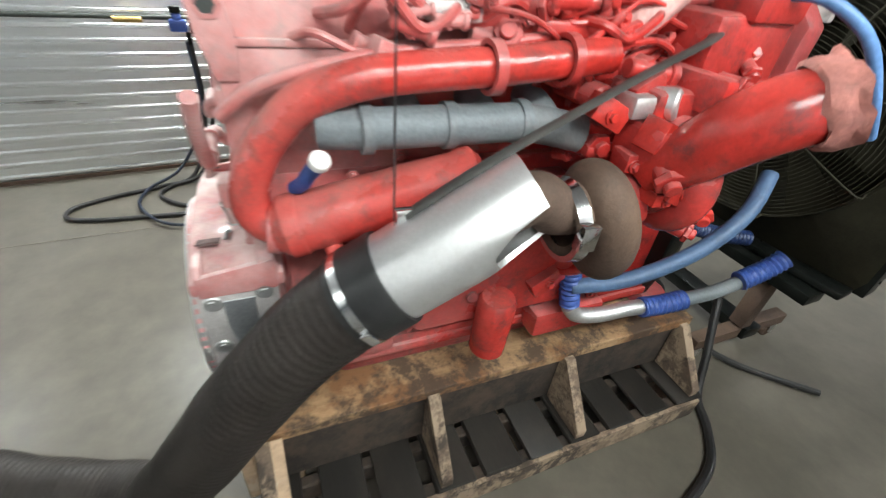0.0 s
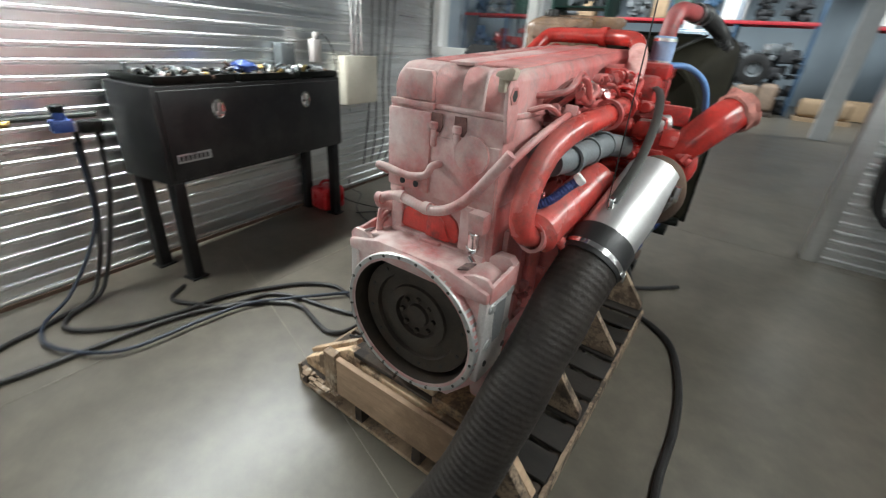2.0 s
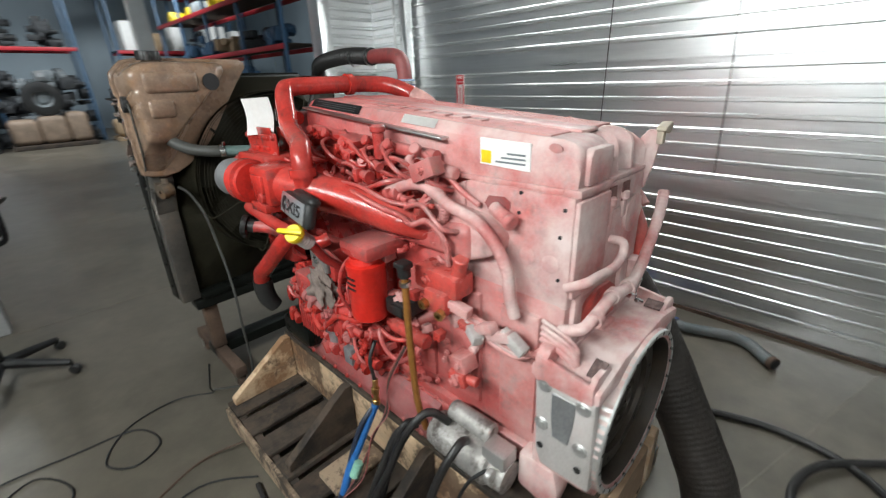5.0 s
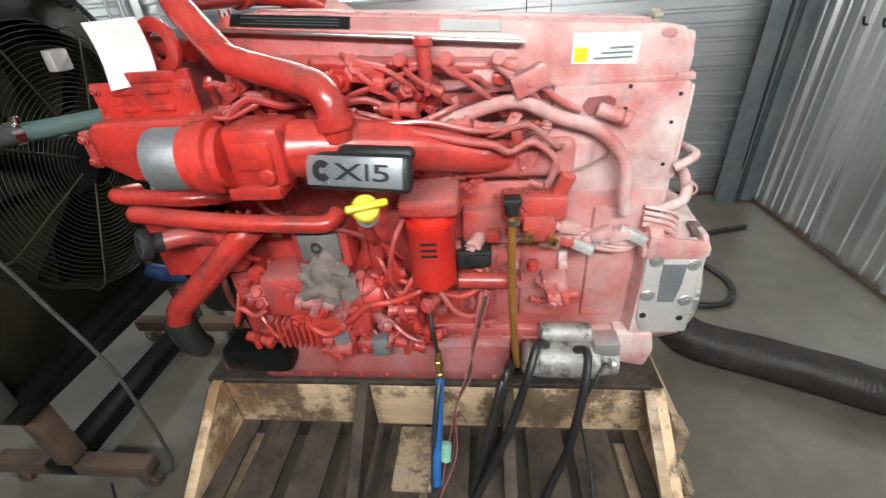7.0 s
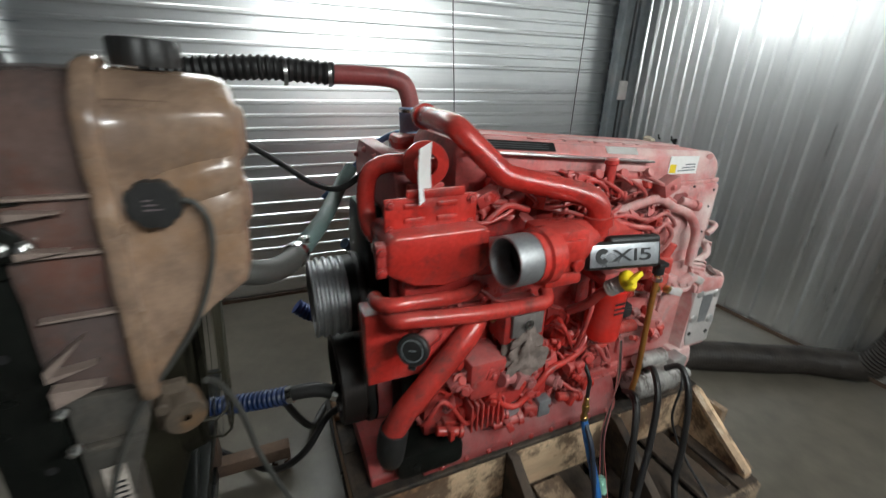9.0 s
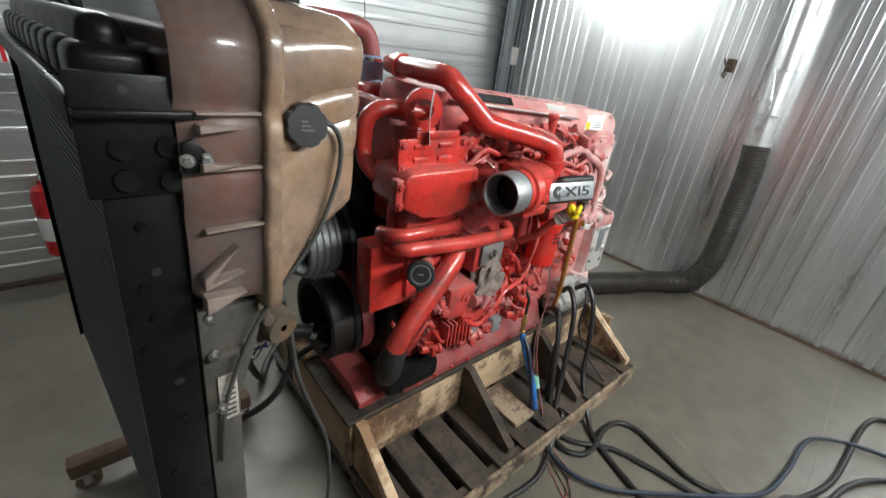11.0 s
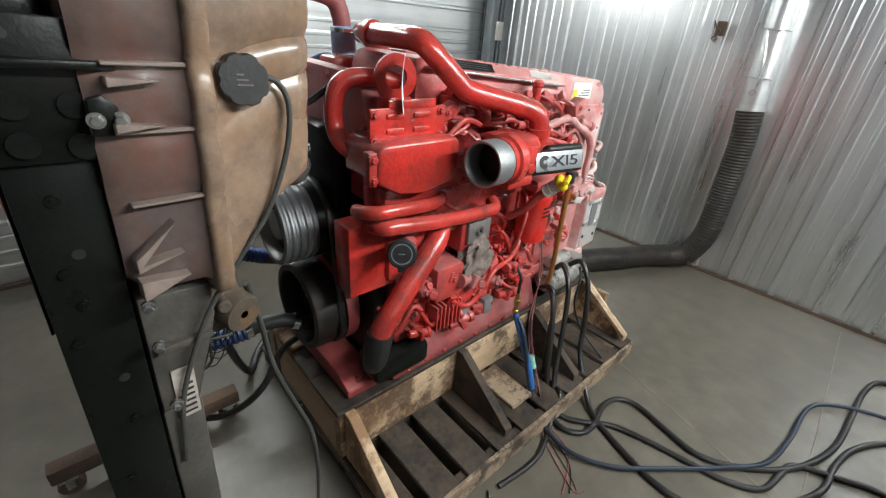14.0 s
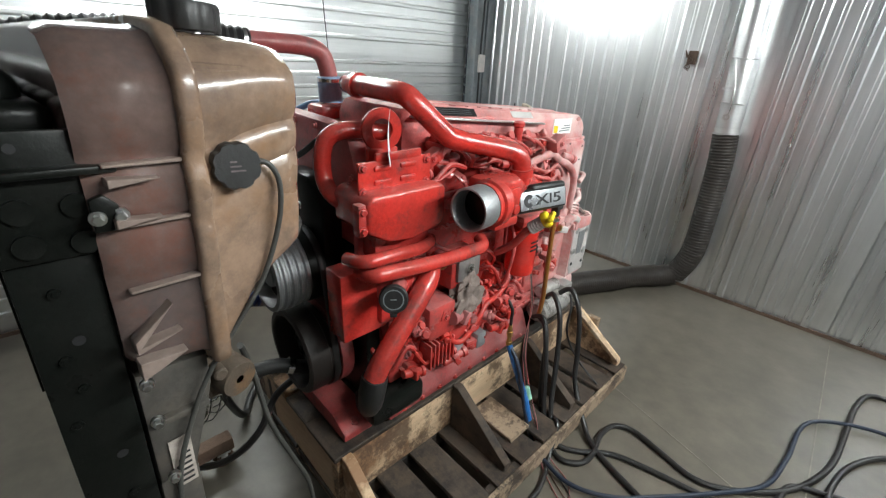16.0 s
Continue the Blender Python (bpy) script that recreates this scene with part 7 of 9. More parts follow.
# clamps, bolts and brackets on the tank side
copies("tank_bolt", bolt_mesh(0.007, 0.014), STEEL, RAD, [at((-0.735, y, z), (-1, 0.2, 0)) for y, z in ((2.335, 1.655), (2.36, 1.655), (2.352, 1.378), (2.35, 1.30), (2.345, 1.17))])
b = BM()
prism(b, [(2.335, 1.635), (2.335, 1.67), (2.35, 1.685), (2.366, 1.68), (2.366, 1.635)], "x", -0.738, -0.726, 0.003)
part("tank_bracket", b, BLACK_STEEL, RAD)
pipe("overflow_hose", [(-0.74, 2.155, 1.712), (-0.745, 2.128, 1.705), (-0.747, 2.112, 1.67), (-0.745, 2.118, 1.60), (-0.735, 2.15, 1.50), (-0.725, 2.20, 1.42), (-0.72, 2.25, 1.35), (-0.716, 2.29, 1.27), (-0.713, 2.33, 1.15), (-0.71, 2.345, 1.0)], 0.0046, OLD_HOSE, RAD, "grey-brown overflow hose")
# lower frame
b = BM()
box(b, (-0.70, 2.296, 0.57), (-0.60, 2.362, 1.13), 0.006)
prism(b, [(2.300, 1.12), (2.285, 1.20), (2.262, 1.26), (2.25, 1.30), (2.25, 1.365), (2.36, 1.372), (2.36, 1.12)], "x", -0.698, -0.60, 0.004)
box(b, (-0.712, 2.262, 1.262), (-0.69, 2.352, 1.276), 0.003)
part("lower_side_frame", b, material("brown_grimed_steel", (0.085, 0.078, 0.07), 0.35, 0.1, 0.3, 6, 80, 0.2, dirt=(0.15, 0.11, 0.075), dirt_amount=0.6, dirt_scale=6), RAD, "brown grimed steel lower side of the shroud")
b = BM()
box(b, (-0.7025, 2.302, 1.10), (-0.7005, 2.338, 1.215))
part("rating_plate", b, material("soiled_label", (0.40, 0.35, 0.31), 0.7, vary=0.3, dirt=(0.12, 0.09, 0.07), dirt_amount=0.7, dirt_scale=25), RAD, "soiled white rating plate with blurred print")
b = BM()
for k in range(6):
    box(b, (-0.7032, 2.307, 1.108 + 0.013 * k), (-0.7024, 2.333 - 0.005 * (k % 3), 1.113 + 0.013 * k))
part("plate_print", b, INK, RAD)
b = BM()
lathe(b, [(0.008, -0.03), (0.036, -0.03), (0.039, -0.022), (0.039, 0.026), (0.036, 0.03), (0.008, 0.03)], (-0.665, 2.205, 1.275), (1, 0.25, 0.1), 24)
prism(b, [(2.255, 1.335), (2.195, 1.338), (2.185, 1.30), (2.20, 1.232), (2.25, 1.232)], "x", -0.665, -0.645, 0.006)
cyl(b, (-0.70, 2.232, 1.305), (-0.66, 2.232, 1.305), 0.013, 12, 0.003)
part("rusty_mount", b, material("rust_orange_iron", (0.10, 0.075, 0.055), 0.7, 0.2, 0.35, 8, 90, 0.4, dirt=(0.24, 0.12, 0.045), dirt_amount=0.8, dirt_scale=14), RAD, "rusty rubber mount bracket")
b = BM()
box(b, (-0.60, 2.26, 0.56), (0.56, 2.365, 0.60), 0.012)
part("lower_tray", b, BLACK_STEEL, RAD)
for x in (-0.56, 0.30):
    b = BM()
    box(b, (x - 0.035, 2.08, 0.10), (x + 0.035, 2.78, 0.17), 0.008)
    part("stand_foot", b, RUST, DOLLY, "brown steel foot of the stand")
    for y in (2.13, 2.73):
        b = BM()
        box(b, (x - 0.03, y - 0.03, 0.085), (x + 0.03, y + 0.03, 0.10), 0.003)
        box(b, (x - 0.03, y - 0.015, 0.04), (x - 0.024, y + 0.015, 0.09), 0.002)
        box(b, (x + 0.024, y - 0.015, 0.04), (x + 0.03, y + 0.015, 0.09), 0.002)
        f = part("caster_fork", b, STEEL, DOLLY)
        b = BM()
        cyl(b, (x - 0.02, y, 0.045), (x + 0.02, y, 0.045), 0.045, 24, 0.006)
        part("caster_wheel", b, RUST, f, "brown caster wheel")
b = BM()
box(b, (-0.60, 2.40, 0.11), (0.36, 2.52, 0.18), 0.008)
part("stand_crossbar", b, BLACK_STEEL, DOLLY)
for x in (-0.56, 0.30):
    b = BM()
    box(b, (x - 0.04, 2.38, 0.18), (x + 0.04, 2.45, 0.50), 0.006)
    part("stand_post", b, RUST, DOLLY)
b = BM()
box(b, (-0.64, 2.34, 0.50), (0.50, 2.46, 0.556), 0.005)
part("stand_rail", b, BLACK_STEEL, DOLLY, "black steel rail under the radiator")
# the radiator leans and stands slightly askew
LEAN = Vector((-0.71, 2.37, 1.72))
RAD.matrix_basis = Matrix.Translation(LEAN) @ Matrix.Rotation(radians(5.5), 4, "Z") @ Matrix.Rotation(radians(2.6), 4, "X") @ Matrix.Translation(-LEAN) @ RAD.matrix_basis

# ---- hoses between engine and radiator ----
H = thing("upper_radiator_hose", (0.33, 1.6, 1.74), "black ribbed hose on a red steel tube to the radiator", "hose")
pipe("steel_tube", [(0.332, 1.414, 1.735), (0.335, 1.42, 1.80), (0.339, 1.445, 1.855), (0.345, 1.51, 1.878), (0.36, 1.62, 1.884), (0.38, 1.75, 1.885)], 0.037, RED_DARK, H, "red painted steel tube", seg=18)
b = BM()
tube(b, [(0.376, 1.72, 1.885), (0.384, 1.84, 1.895), (0.386, 1.98, 1.902), (0.39, 2.17, 1.892), (0.41, 2.33, 1.872), (0.45, 2.43, 1.83), (0.50, 2.485, 1.755)], 0.042, 18, ripple=0.004, pitch=0.026)
part("ribbed_hose", b, RUBBER, H)
b = BM()
lathe(b, [(0.042, -0.007), (0.048, -0.007), (0.048, 0.007), (0.042, 0.007)], (0, 0, 0), (0, 0, 1), 20)
copies("hose_clamp", b, STEEL, H, [at(p, d) for p, d in (((0.378, 1.735, 1.885), (0.1, 1, 0)), ((0.386, 1.90, 1.888), (0, 1, 0)), ((0.332, 1.415, 1.745), (0, 0, 1)))])
H = thing("bypass_hose", (-0.42, 1.98, 1.40), "grey-green rubber hose clamped between tank and engine", "hose")
b = BM()
tube(b, [(-0.60, 2.12, 1.53), (-0.57, 2.07, 1.50), (-0.525, 2.035, 1.478), (-0.47, 2.0, 1.467), (-0.45, 1.99, 1.465), (-0.41, 1.975, 1.463)], 0.027, 16)
part("rubber_hose", b, OLD_HOSE, H)
b = BM()
tube(b, [(-0.42, 1.978, 1.463), (-0.30, 1.935, 1.455), (-0.12, 1.87, 1.45), (0.03, 1.82, 1.455), (0.13, 1.77, 1.49), (0.19, 1.71, 1.55)], 0.026, 16)
part("green_hose", b, TEAL, H, "green rubber hose")
b = BM()
lathe(b, [(0.027, -0.012), (0.033, -0.012), (0.033, 0.012), (0.027, 0.012)], (-0.413, 1.977, 1.463), (0.9, -0.3, 0.02), 18)
box(b, (-0.42, 1.94, 1.49), (-0.405, 1.96, 1.51), 0.003)
part("hose_clamp", b, CHROME, H)
H = thing("lower_radiator_hose", (0.0, 1.95, 0.85), "black hose with a blue boot low at the radiator", "hose")
pipe("black_hose", [(-0.06, 1.70, 0.60), (-0.03, 1.84, 0.66), (0.0, 1.92, 0.69), (0.02, 2.0, 0.69), (0.04, 2.07, 0.67)], 0.03, RUBBER, H)
b = BM()
lathe(b, [(0.03, -0.012), (0.035, -0.012), (0.035, 0.012), (0.03, 0.012)], (0, 0, 0), (0, 0, 1), 18)
copies("hose_clamp", b, CHROME, H, [at((-0.017, 1.87, 0.675), (0.3, 0.9, 0.4)), at((0.03, 2.04, 0.68), (0.2, 1, -0.2))])
b = BM()
tube(b, [(0.033, 2.05, 0.678), (0.06, 2.13, 0.66), (0.10, 2.24, 0.64), (0.14, 2.36, 0.63)], 0.036, 16, ripple=0.003, pitch=0.02)
part("blue_boot", b, NAVY, H)
solo("vent_line", tube(BM(), [(0.38, 2.38, 1.82), (0.31, 2.27, 1.77), (0.20, 2.12, 1.69), (0.08, 1.98, 1.61), (-0.02, 1.88, 1.55), (-0.08, 1.80, 1.54), (-0.12, 1.72, 1.60), (-0.12, 1.65, 1.64)], 0.01, 10), RUBBER, "thin black vent line between radiator and engine", "hose", base=(0, 1.9, 1.5))


# ---- exhaust hose ----
X = thing("exhaust_hose", (0.2, -0.3, 0.0), "thick black flexible exhaust hose clamped to a bare metal sleeve", "exhaust hose")
b = BM()
A0, A1 = Vector((0.548, 0.72, 1.292)), Vector((0.492, 0.425, 1.085))
DA = (A1 - A0).normalized()
LN = (A1 - A0).length
lathe(b, [(0.084, 0.02), (0.095, 0.01), (0.097, 0.02), (0.099, LN * 0.5), (0.101, LN), (0.097, LN + 0.003), (0.09, LN), (0.086, 0.03)], A0, DA, 40)
# cut-out at the turbine end
CUT = Vector((0.80, 0.10, -0.45)).normalized()
for v in b.verts:
    h = (v.co - A0).dot(DA)
    if h < 0.05:
        out = (v.co - A0 - DA * h).normalized()
        k = max(0.0, (out.dot(CUT) - 0.62) / 0.38)
        v.co += DA * 0.135 * min(1.0, k * 1.25) ** 0.6
SLEEVE = part("metal_sleeve", b, SLEEVE_STEEL, X, "bare brushed metal sleeve")
b = BM()
tube(b, [(0.535, 0.84, 1.235), (0.535, 0.77, 1.24), A0 + DA * 0.03, A0 + DA * 0.16], [0.06, 0.058, 0.055, 0.05], 24)
part("outlet_stub", b, RUST, SLEEVE, "brown stub pipe inside the sleeve")
HP = [A1 - DA * 0.012, A1 + DA * 0.06, (0.462, 0.24, 0.925), (0.435, 0.08, 0.72), (0.40, -0.06, 0.50), (0.35, -0.19, 0.30), (0.28, -0.27, 0.16), (0.20, -0.40, 0.108), (0.12, -0.60, 0.102), (0.02, -0.82, 0.102), (-0.10, -1.05, 0.102), (-0.20, -1.29, 0.102), (-0.33, -1.47, 0.104), (-0.46, -1.545, 0.15), (-0.545, -1.54, 0.40), (-0.545, -1.56, 0.80), (-0.53, -1.575, 1.17), (-0.50, -1.58, 1.42)]
b = BM()
tube(b, HP[:14], [0.103] * 4 + [0.101] * 6 + [0.098] * 4, 28, 6, ripple=0.0008, pitch=0.021)
for v in b.verts:
    v.co += v.normal * 0 + Vector((noise.noise(v.co * 7), noise.noise(v.co * 7 + Vector((9, 0, 0))), noise.noise(v.co * 7 + Vector((0, 9, 0))))) * 0.006
part("flexible_hose", b, FLEX, X, "smooth wrinkled lower length of the hose")
b = BM()
tube(b, HP[13:], 0.092, 26, 6, ripple=0.003, pitch=0.024)
part("ringed_hose", b, FLEX, X, "ringed length that rises on the wall")
b = BM()
lathe(b, [(0.1, -0.02), (0.108, -0.02), (0.1095, -0.012), (0.1095, 0.085), (0.108, 0.092), (0.1, 0.092)], A1, DA, 40)
part("hose_cuff", b, RUBBER, X, "smooth black rubber cuff")
b = BM()
lathe(b, [(0.108, -0.009), (0.1115, -0.009), (0.1115, 0.009), (0.108, 0.009)], A1 + DA * 0.066, DA, 40)
box(b, (-0.022, 0.108, -0.011), (0.022, 0.12, 0.011), 0.003, Matrix.Translation(A1 + DA * 0.066) @ turn_to(DA) @ Matrix.Rotation(radians(-100), 4, "Z"))
part("hose_band", b, CHROME, X, "bright hose band")
DU = thing("exhaust_duct", (-0.36, -1.59, 1.46), "galvanised exhaust duct that rises along the wall", "duct")
b = BM()
tube(b, [(-0.505, -1.582, 1.38), (-0.48, -1.588, 1.8), (-0.44, -1.59, 2.4), (-0.39, -1.59, CEILING_Z)], 0.088, 28, 2)
part("duct_pipe", b, GALV, DU)
b = BM()
lathe(b, [(0.09, -0.008), (0.097, -0.008), (0.097, 0.008), (0.09, 0.008)], (0, 0, 0), (0, 0, 1), 28)
copies("duct_band", b, GALV, DU, [at(p, (0.08, 0, 1)) for p in ((-0.50, -1.583, 1.42), (-0.475, -1.588, 1.75))])
b = BM()
tube(b, [(-0.49, -1.488, 1.55), (-0.50, -1.48, 1.62), (-0.49, -1.475, 1.74), (-0.455, -1.48, 1.88), (-0.435, -1.50, 1.95)], 0.005, 8)
lathe(b, [(0.012, -0.006), (0.024, -0.006), (0.024, 0.006), (0.012, 0.006)], (-0.49, -1.485, 1.545), (0, 1, 0), 16)
part("duct_chain", b, STEEL, DU)
b = BM()
cyl(b, (-0.10, 0, 0), (0.10, 0, 0.01), 0.004, 8)
copies("duct_strap", b, GALV, DU, [Matrix.Translation((-0.48, -1.49, z)) for z in (1.64, 1.95)])
b = BM()
box(b, (-0.12, -1.66, 1.90), (-0.06, -1.60, 2.0), 0.008)
for k in range(5):
    tube(b, [(-0.09 + 0.01 * k, -1.61, 1.95), (-0.11 + 0.015 * k, -1.57, 1.92 + 0.02 * k), (-0.06 - 0.01 * k, -1.58, 1.88), (-0.09, -1.61, 1.85 + 0.01 * k)], 0.003, 6)
solo("junction_box", b, RUST, "open junction box with loose wires on the wall", "junction box", base=(-0.09, -1.62, 1.9))


# ---- floor hoses and cables ----
def floor_hose(name, pts, r, mat, label, category="hose", ripple=0.0):
    b = BM()
    tube(b, pts, r, 10, 6)
    return solo(name, b, mat, label, category, base=(pts[len(pts) // 2][0], pts[len(pts) // 2][1], 0))


floor_hose("water_hose", [(-0.36, 0.50, 0.64), (-0.42, 0.54, 0.70), (-0.50, 0.58, 0.62), (-0.56, 0.64, 0.42), (-0.63, 0.74, 0.18), (-0.72, 0.83, 0.03), (-0.8, 0.86, 0.017), (-0.88, 0.8, 0.017), (-0.89, 0.7, 0.017), (-0.86, 0.56, 0.017), (-0.88, 0.44, 0.017), (-0.97, 0.39, 0.017), (-1.13, 0.42, 0.017), (-1.29, 0.45, 0.017), (-1.42, 0.4, 0.017), (-1.57, 0.26, 0.017), (-1.67, 0.11, 0.017), (-1.74, -0.07, 0.017), (-1.78, -0.27, 0.017), (-1.8, -0.59, 0.017), (-1.82, -0.88, 0.017), (-1.88, -1.08, 0.017), (-2.02, -1.08, 0.017), (-2.15, -0.85, 0.017), (-2.24, -0.6, 0.017), (-2.34, -0.36, 0.06), (-2.42, -0.2, 0.5), (-2.40, -0.18, 1.02)], 0.0145, HOSE, "long black water hose looped over the floor")
floor_hose("water_hose", [(-0.38, 0.40, 0.64), (-0.44, 0.38, 0.68), (-0.52, 0.40, 0.58), (-0.58, 0.44, 0.36), (-0.63, 0.50, 0.20), (-0.76, 0.58, 0.05), (-0.87, 0.66, 0.017), (-1.09, 0.74, 0.017), (-1.23, 0.77, 0.017), (-1.36, 0.76, 0.017), (-1.52, 0.64, 0.017), (-1.66, 0.42, 0.017), (-1.77, 0.18, 0.017), (-1.79, -0.05, 0.017), (-1.84, -0.26, 0.017), (-1.95, -0.46, 0.017), (-2.1, -0.58, 0.017), (-2.24, -0.52, 0.017), (-2.34, -0.3, 0.08), (-2.40, -0.12, 0.6), (-2.38, -0.08, 1.0)], 0.0145, HOSE, "long black water hose looped over the floor")
floor_hose("pump_return_hose", [(-0.40, 0.62, 0.58), (-0.47, 0.66, 0.56), (-0.53, 0.70, 0.40), (-0.60, 0.76, 0.16), (-0.68, 0.80, 0.04), (-0.76, 0.79, 0.015), (-0.84, 0.74, 0.015), (-0.96, 0.63, 0.015), (-1.13, 0.57, 0.015), (-1.3, 0.53, 0.015), (-1.45, 0.49, 0.015), (-1.58, 0.4, 0.015), (-1.62, 0.24, 0.015), (-1.65, 0.12, 0.015), (-1.8, 0.03, 0.015), (-1.99, -0.05, 0.015), (-2.1, 0.08, 0.015)], 0.014, HOSE, "thin black hose that crosses the floor")
floor_hose("air_hose", [(-0.40, 0.88, 0.52), (-0.47, 0.89, 0.46), (-0.52, 0.90, 0.36), (-0.58, 0.91, 0.2), (-0.66, 0.92, 0.05), (-0.74, 0.94, 0.03), (-0.9, 0.96, 0.03), (-1.06, 0.88, 0.03), (-1.19, 0.74, 0.03), (-1.43, 0.43, 0.03), (-1.56, 0.22, 0.03), (-1.6, -0.05, 0.03), (-1.64, -0.46, 0.03), (-1.93, -0.68, 0.03), (-2.2, -0.66, 0.03), (-2.38, -0.45, 0.10), (-2.41, -0.22, 0.5), (-2.40, -0.2, 1.0)], 0.011, material("dark_blue_air_hose", (0.016, 0.024, 0.042), 0.45), "dark blue air hose on the floor")
floor_hose("pump_hose", [(-0.36, 0.62, 0.56), (-0.44, 0.64, 0.60), (-0.49, 0.66, 0.50), (-0.52, 0.70, 0.30), (-0.58, 0.74, 0.1), (-0.70, 0.78, 0.14), (-0.75, 0.9, 0.03), (-0.82, 1.1, 0.012), (-0.8, 1.35, 0.012)], 0.012, HOSE, "thin black hose hanging over the skid edge")
b = BM()
cyl(b, (-0.395, 0.88, 0.64), (-0.40, 0.88, 0.52), 0.012, 12, 0.002)
cyl(b, (-0.398, 0.88, 0.60), (-0.399, 0.88, 0.57), 0.017, 6, 0.002)
cyl(b, (-0.40, 0.88, 0.54), (-0.402, 0.88, 0.515), 0.017, 12, 0.002)
solo("brass_coupling", b, BRASS, "brass hose coupling hanging at the engine", "coupling", base=(-0.4, 0.88, 0.52))
floor_hose("blue_test_line", [(-0.402, 0.88, 0.52), (-0.44, 0.885, 0.46), (-0.50, 0.89, 0.36), (-0.56, 0.895, 0.26), (-0.60, 0.90, 0.16)], 0.017, material("bright_blue_hose", (0.02, 0.12, 0.35), 0.4), "blue test line that hangs from a brass coupling")
b = BM()
cyl(b, (-0.53, 0.86, 0.31), (-0.56, 0.865, 0.25), 0.02, 14, 0.003)
solo("green_coupling", b, material("pale_green_plastic", (0.25, 0.5, 0.38), 0.5), "pale green plastic coupling on the test line", "coupling", base=(-0.55, 0.86, 0.28))
floor_hose("black_pigtail", [(-0.36, 0.90, 0.80), (-0.40, 0.89, 0.74), (-0.40, 0.885, 0.68), (-0.397, 0.88, 0.63)], 0.008, RUBBER, "short black hose pigtail")
for k in range(4):
    w = 0.006 * k
    floor_hose("sensor_wire", [(-0.36, 0.70 + w, 0.86), (-0.42, 0.74 + w, 0.72), (-0.43, 0.78 - w, 0.56), (-0.46 - w, 0.82, 0.44), (-0.54, 0.86 - w * 2, 0.26), (-0.62 - w, 0.88, 0.16), (-0.76, 0.90 + w * 4, 0.02), (-0.9 - w * 6, 0.95 + w * 8, 0.006), (-1.0 - w * 3, 1.15 - w * 5, 0.006)], 0.0024, (RED_DARK, INK, RUST, RED_DARK)[k], "thin twisted sensor wire hanging over the skid", "wire")
floor_hose("starter_lead", [(-0.40, 0.30, 0.60), (-0.44, 0.34, 0.55), (-0.46, 0.38, 0.42), (-0.50, 0.36, 0.30), (-0.58, 0.34, 0.2), (-0.70, 0.35, 0.14)], 0.006, INK, "thin black starter lead over the skid", "wire")
CABLE_RUN = [(-0.60, 2.19, 1.285), (-0.56, 2.175, 1.24), (-0.52, 2.15, 1.12), (-0.50, 2.126, 0.933), (-0.495, 2.08, 0.76), (-0.50, 2.043, 0.618), (-0.505, 2.035, 0.44), (-0.50, 2.043, 0.257), (-0.51, 2.06, 0.06), (-0.55, 2.12, 0.008), (-0.70, 2.22, 0.008)]
# cables on the floor towards the chair
CR = random.Random(17)
floor_hose("floor_cable", [(-0.72, 2.05, 0.30), (-0.74, 2.10, 0.12), (-0.72, 2.2, 0.008), (-0.9, 2.3, 0.007), (-1.15, 2.25, 0.007), (-1.28, 2.05, 0.007), (-1.18, 1.92, 0.007), (-1.05, 2.0, 0.007), (-1.12, 2.2, 0.007), (-1.4, 2.25, 0.007), (-1.7, 2.28, 0.007), (-2.1, 2.2, 0.007), (-2.6, 2.1, 0.007), (-2.9, 2.2, 0.007)], 0.0048, INK, "thin black cable looped on the floor", "cable")
floor_hose("floor_cable", [(-0.78, 1.40, 0.007), (-1.0, 1.55, 0.007), (-1.35, 1.5, 0.007), (-1.6, 1.7, 0.007), (-1.75, 2.0, 0.007), (-1.55, 2.2, 0.007), (-1.42, 1.95, 0.007), (-1.65, 1.75, 0.007), (-2.0, 1.8, 0.007), (-2.4, 2.0, 0.007), (-2.7, 2.35, 0.007), (-2.95, 2.4, 0.1), (-2.96, 2.45, 1.0)], 0.0048, INK, "thin black cable from the wall box", "cable")
floor_hose("floor_cable", [(-0.75, 1.62, 0.05), (-0.95, 1.7, 0.006), (-1.2, 1.6, 0.006), (-1.5, 1.45, 0.006), (-1.8, 1.55, 0.006), (-2.1, 2.0, 0.006), (-2.35, 2.45, 0.006), (-2.6, 2.6, 0.006)], 0.005, RUST, "thin red-brown cable on the floor", "cable")
floor_hose("floor_cable", [(-2.3, 1.9, 0.007), (-2.0, 2.4, 0.007), (-2.15, 2.7, 0.007), (-2.4, 2.65, 0.007), (-2.35, 2.4, 0.007), (-2.1, 2.5, 0.007), (-2.0, 2.9, 0.007), (-1.7, 3.0, 0.007)], 0.0048, INK, "coiled black cable on the floor", "cable")
floor_hose("floor_hose", [(0.30, 2.08, 0.45), (0.42, 2.02, 0.2), (0.52, 1.95, 0.03), (0.66, 1.86, 0.02), (0.80, 1.70, 0.02), (0.90, 1.35, 0.02), (0.935, 1.0, 0.02), (0.93, 0.6, 0.02), (0.98, 0.25, 0.02), (1.08, 0.0, 0.02), (1.18, -0.3, 0.02), (1.17, -0.57, 0.02), (1.05, -0.76, 0.02), (0.82, -0.84, 0.02), (0.63, -0.74, 0.02), (0.62, -0.54, 0.02), (0.80, -0.46, 0.02), (1.02, -0.53, 0.045), (1.25, -0.73, 0.02), (1.45, -0.98, 0.02), (1.55, -1.3, 0.02)], 0.019, HOSE, "black hose lying along the floor beside the skid")
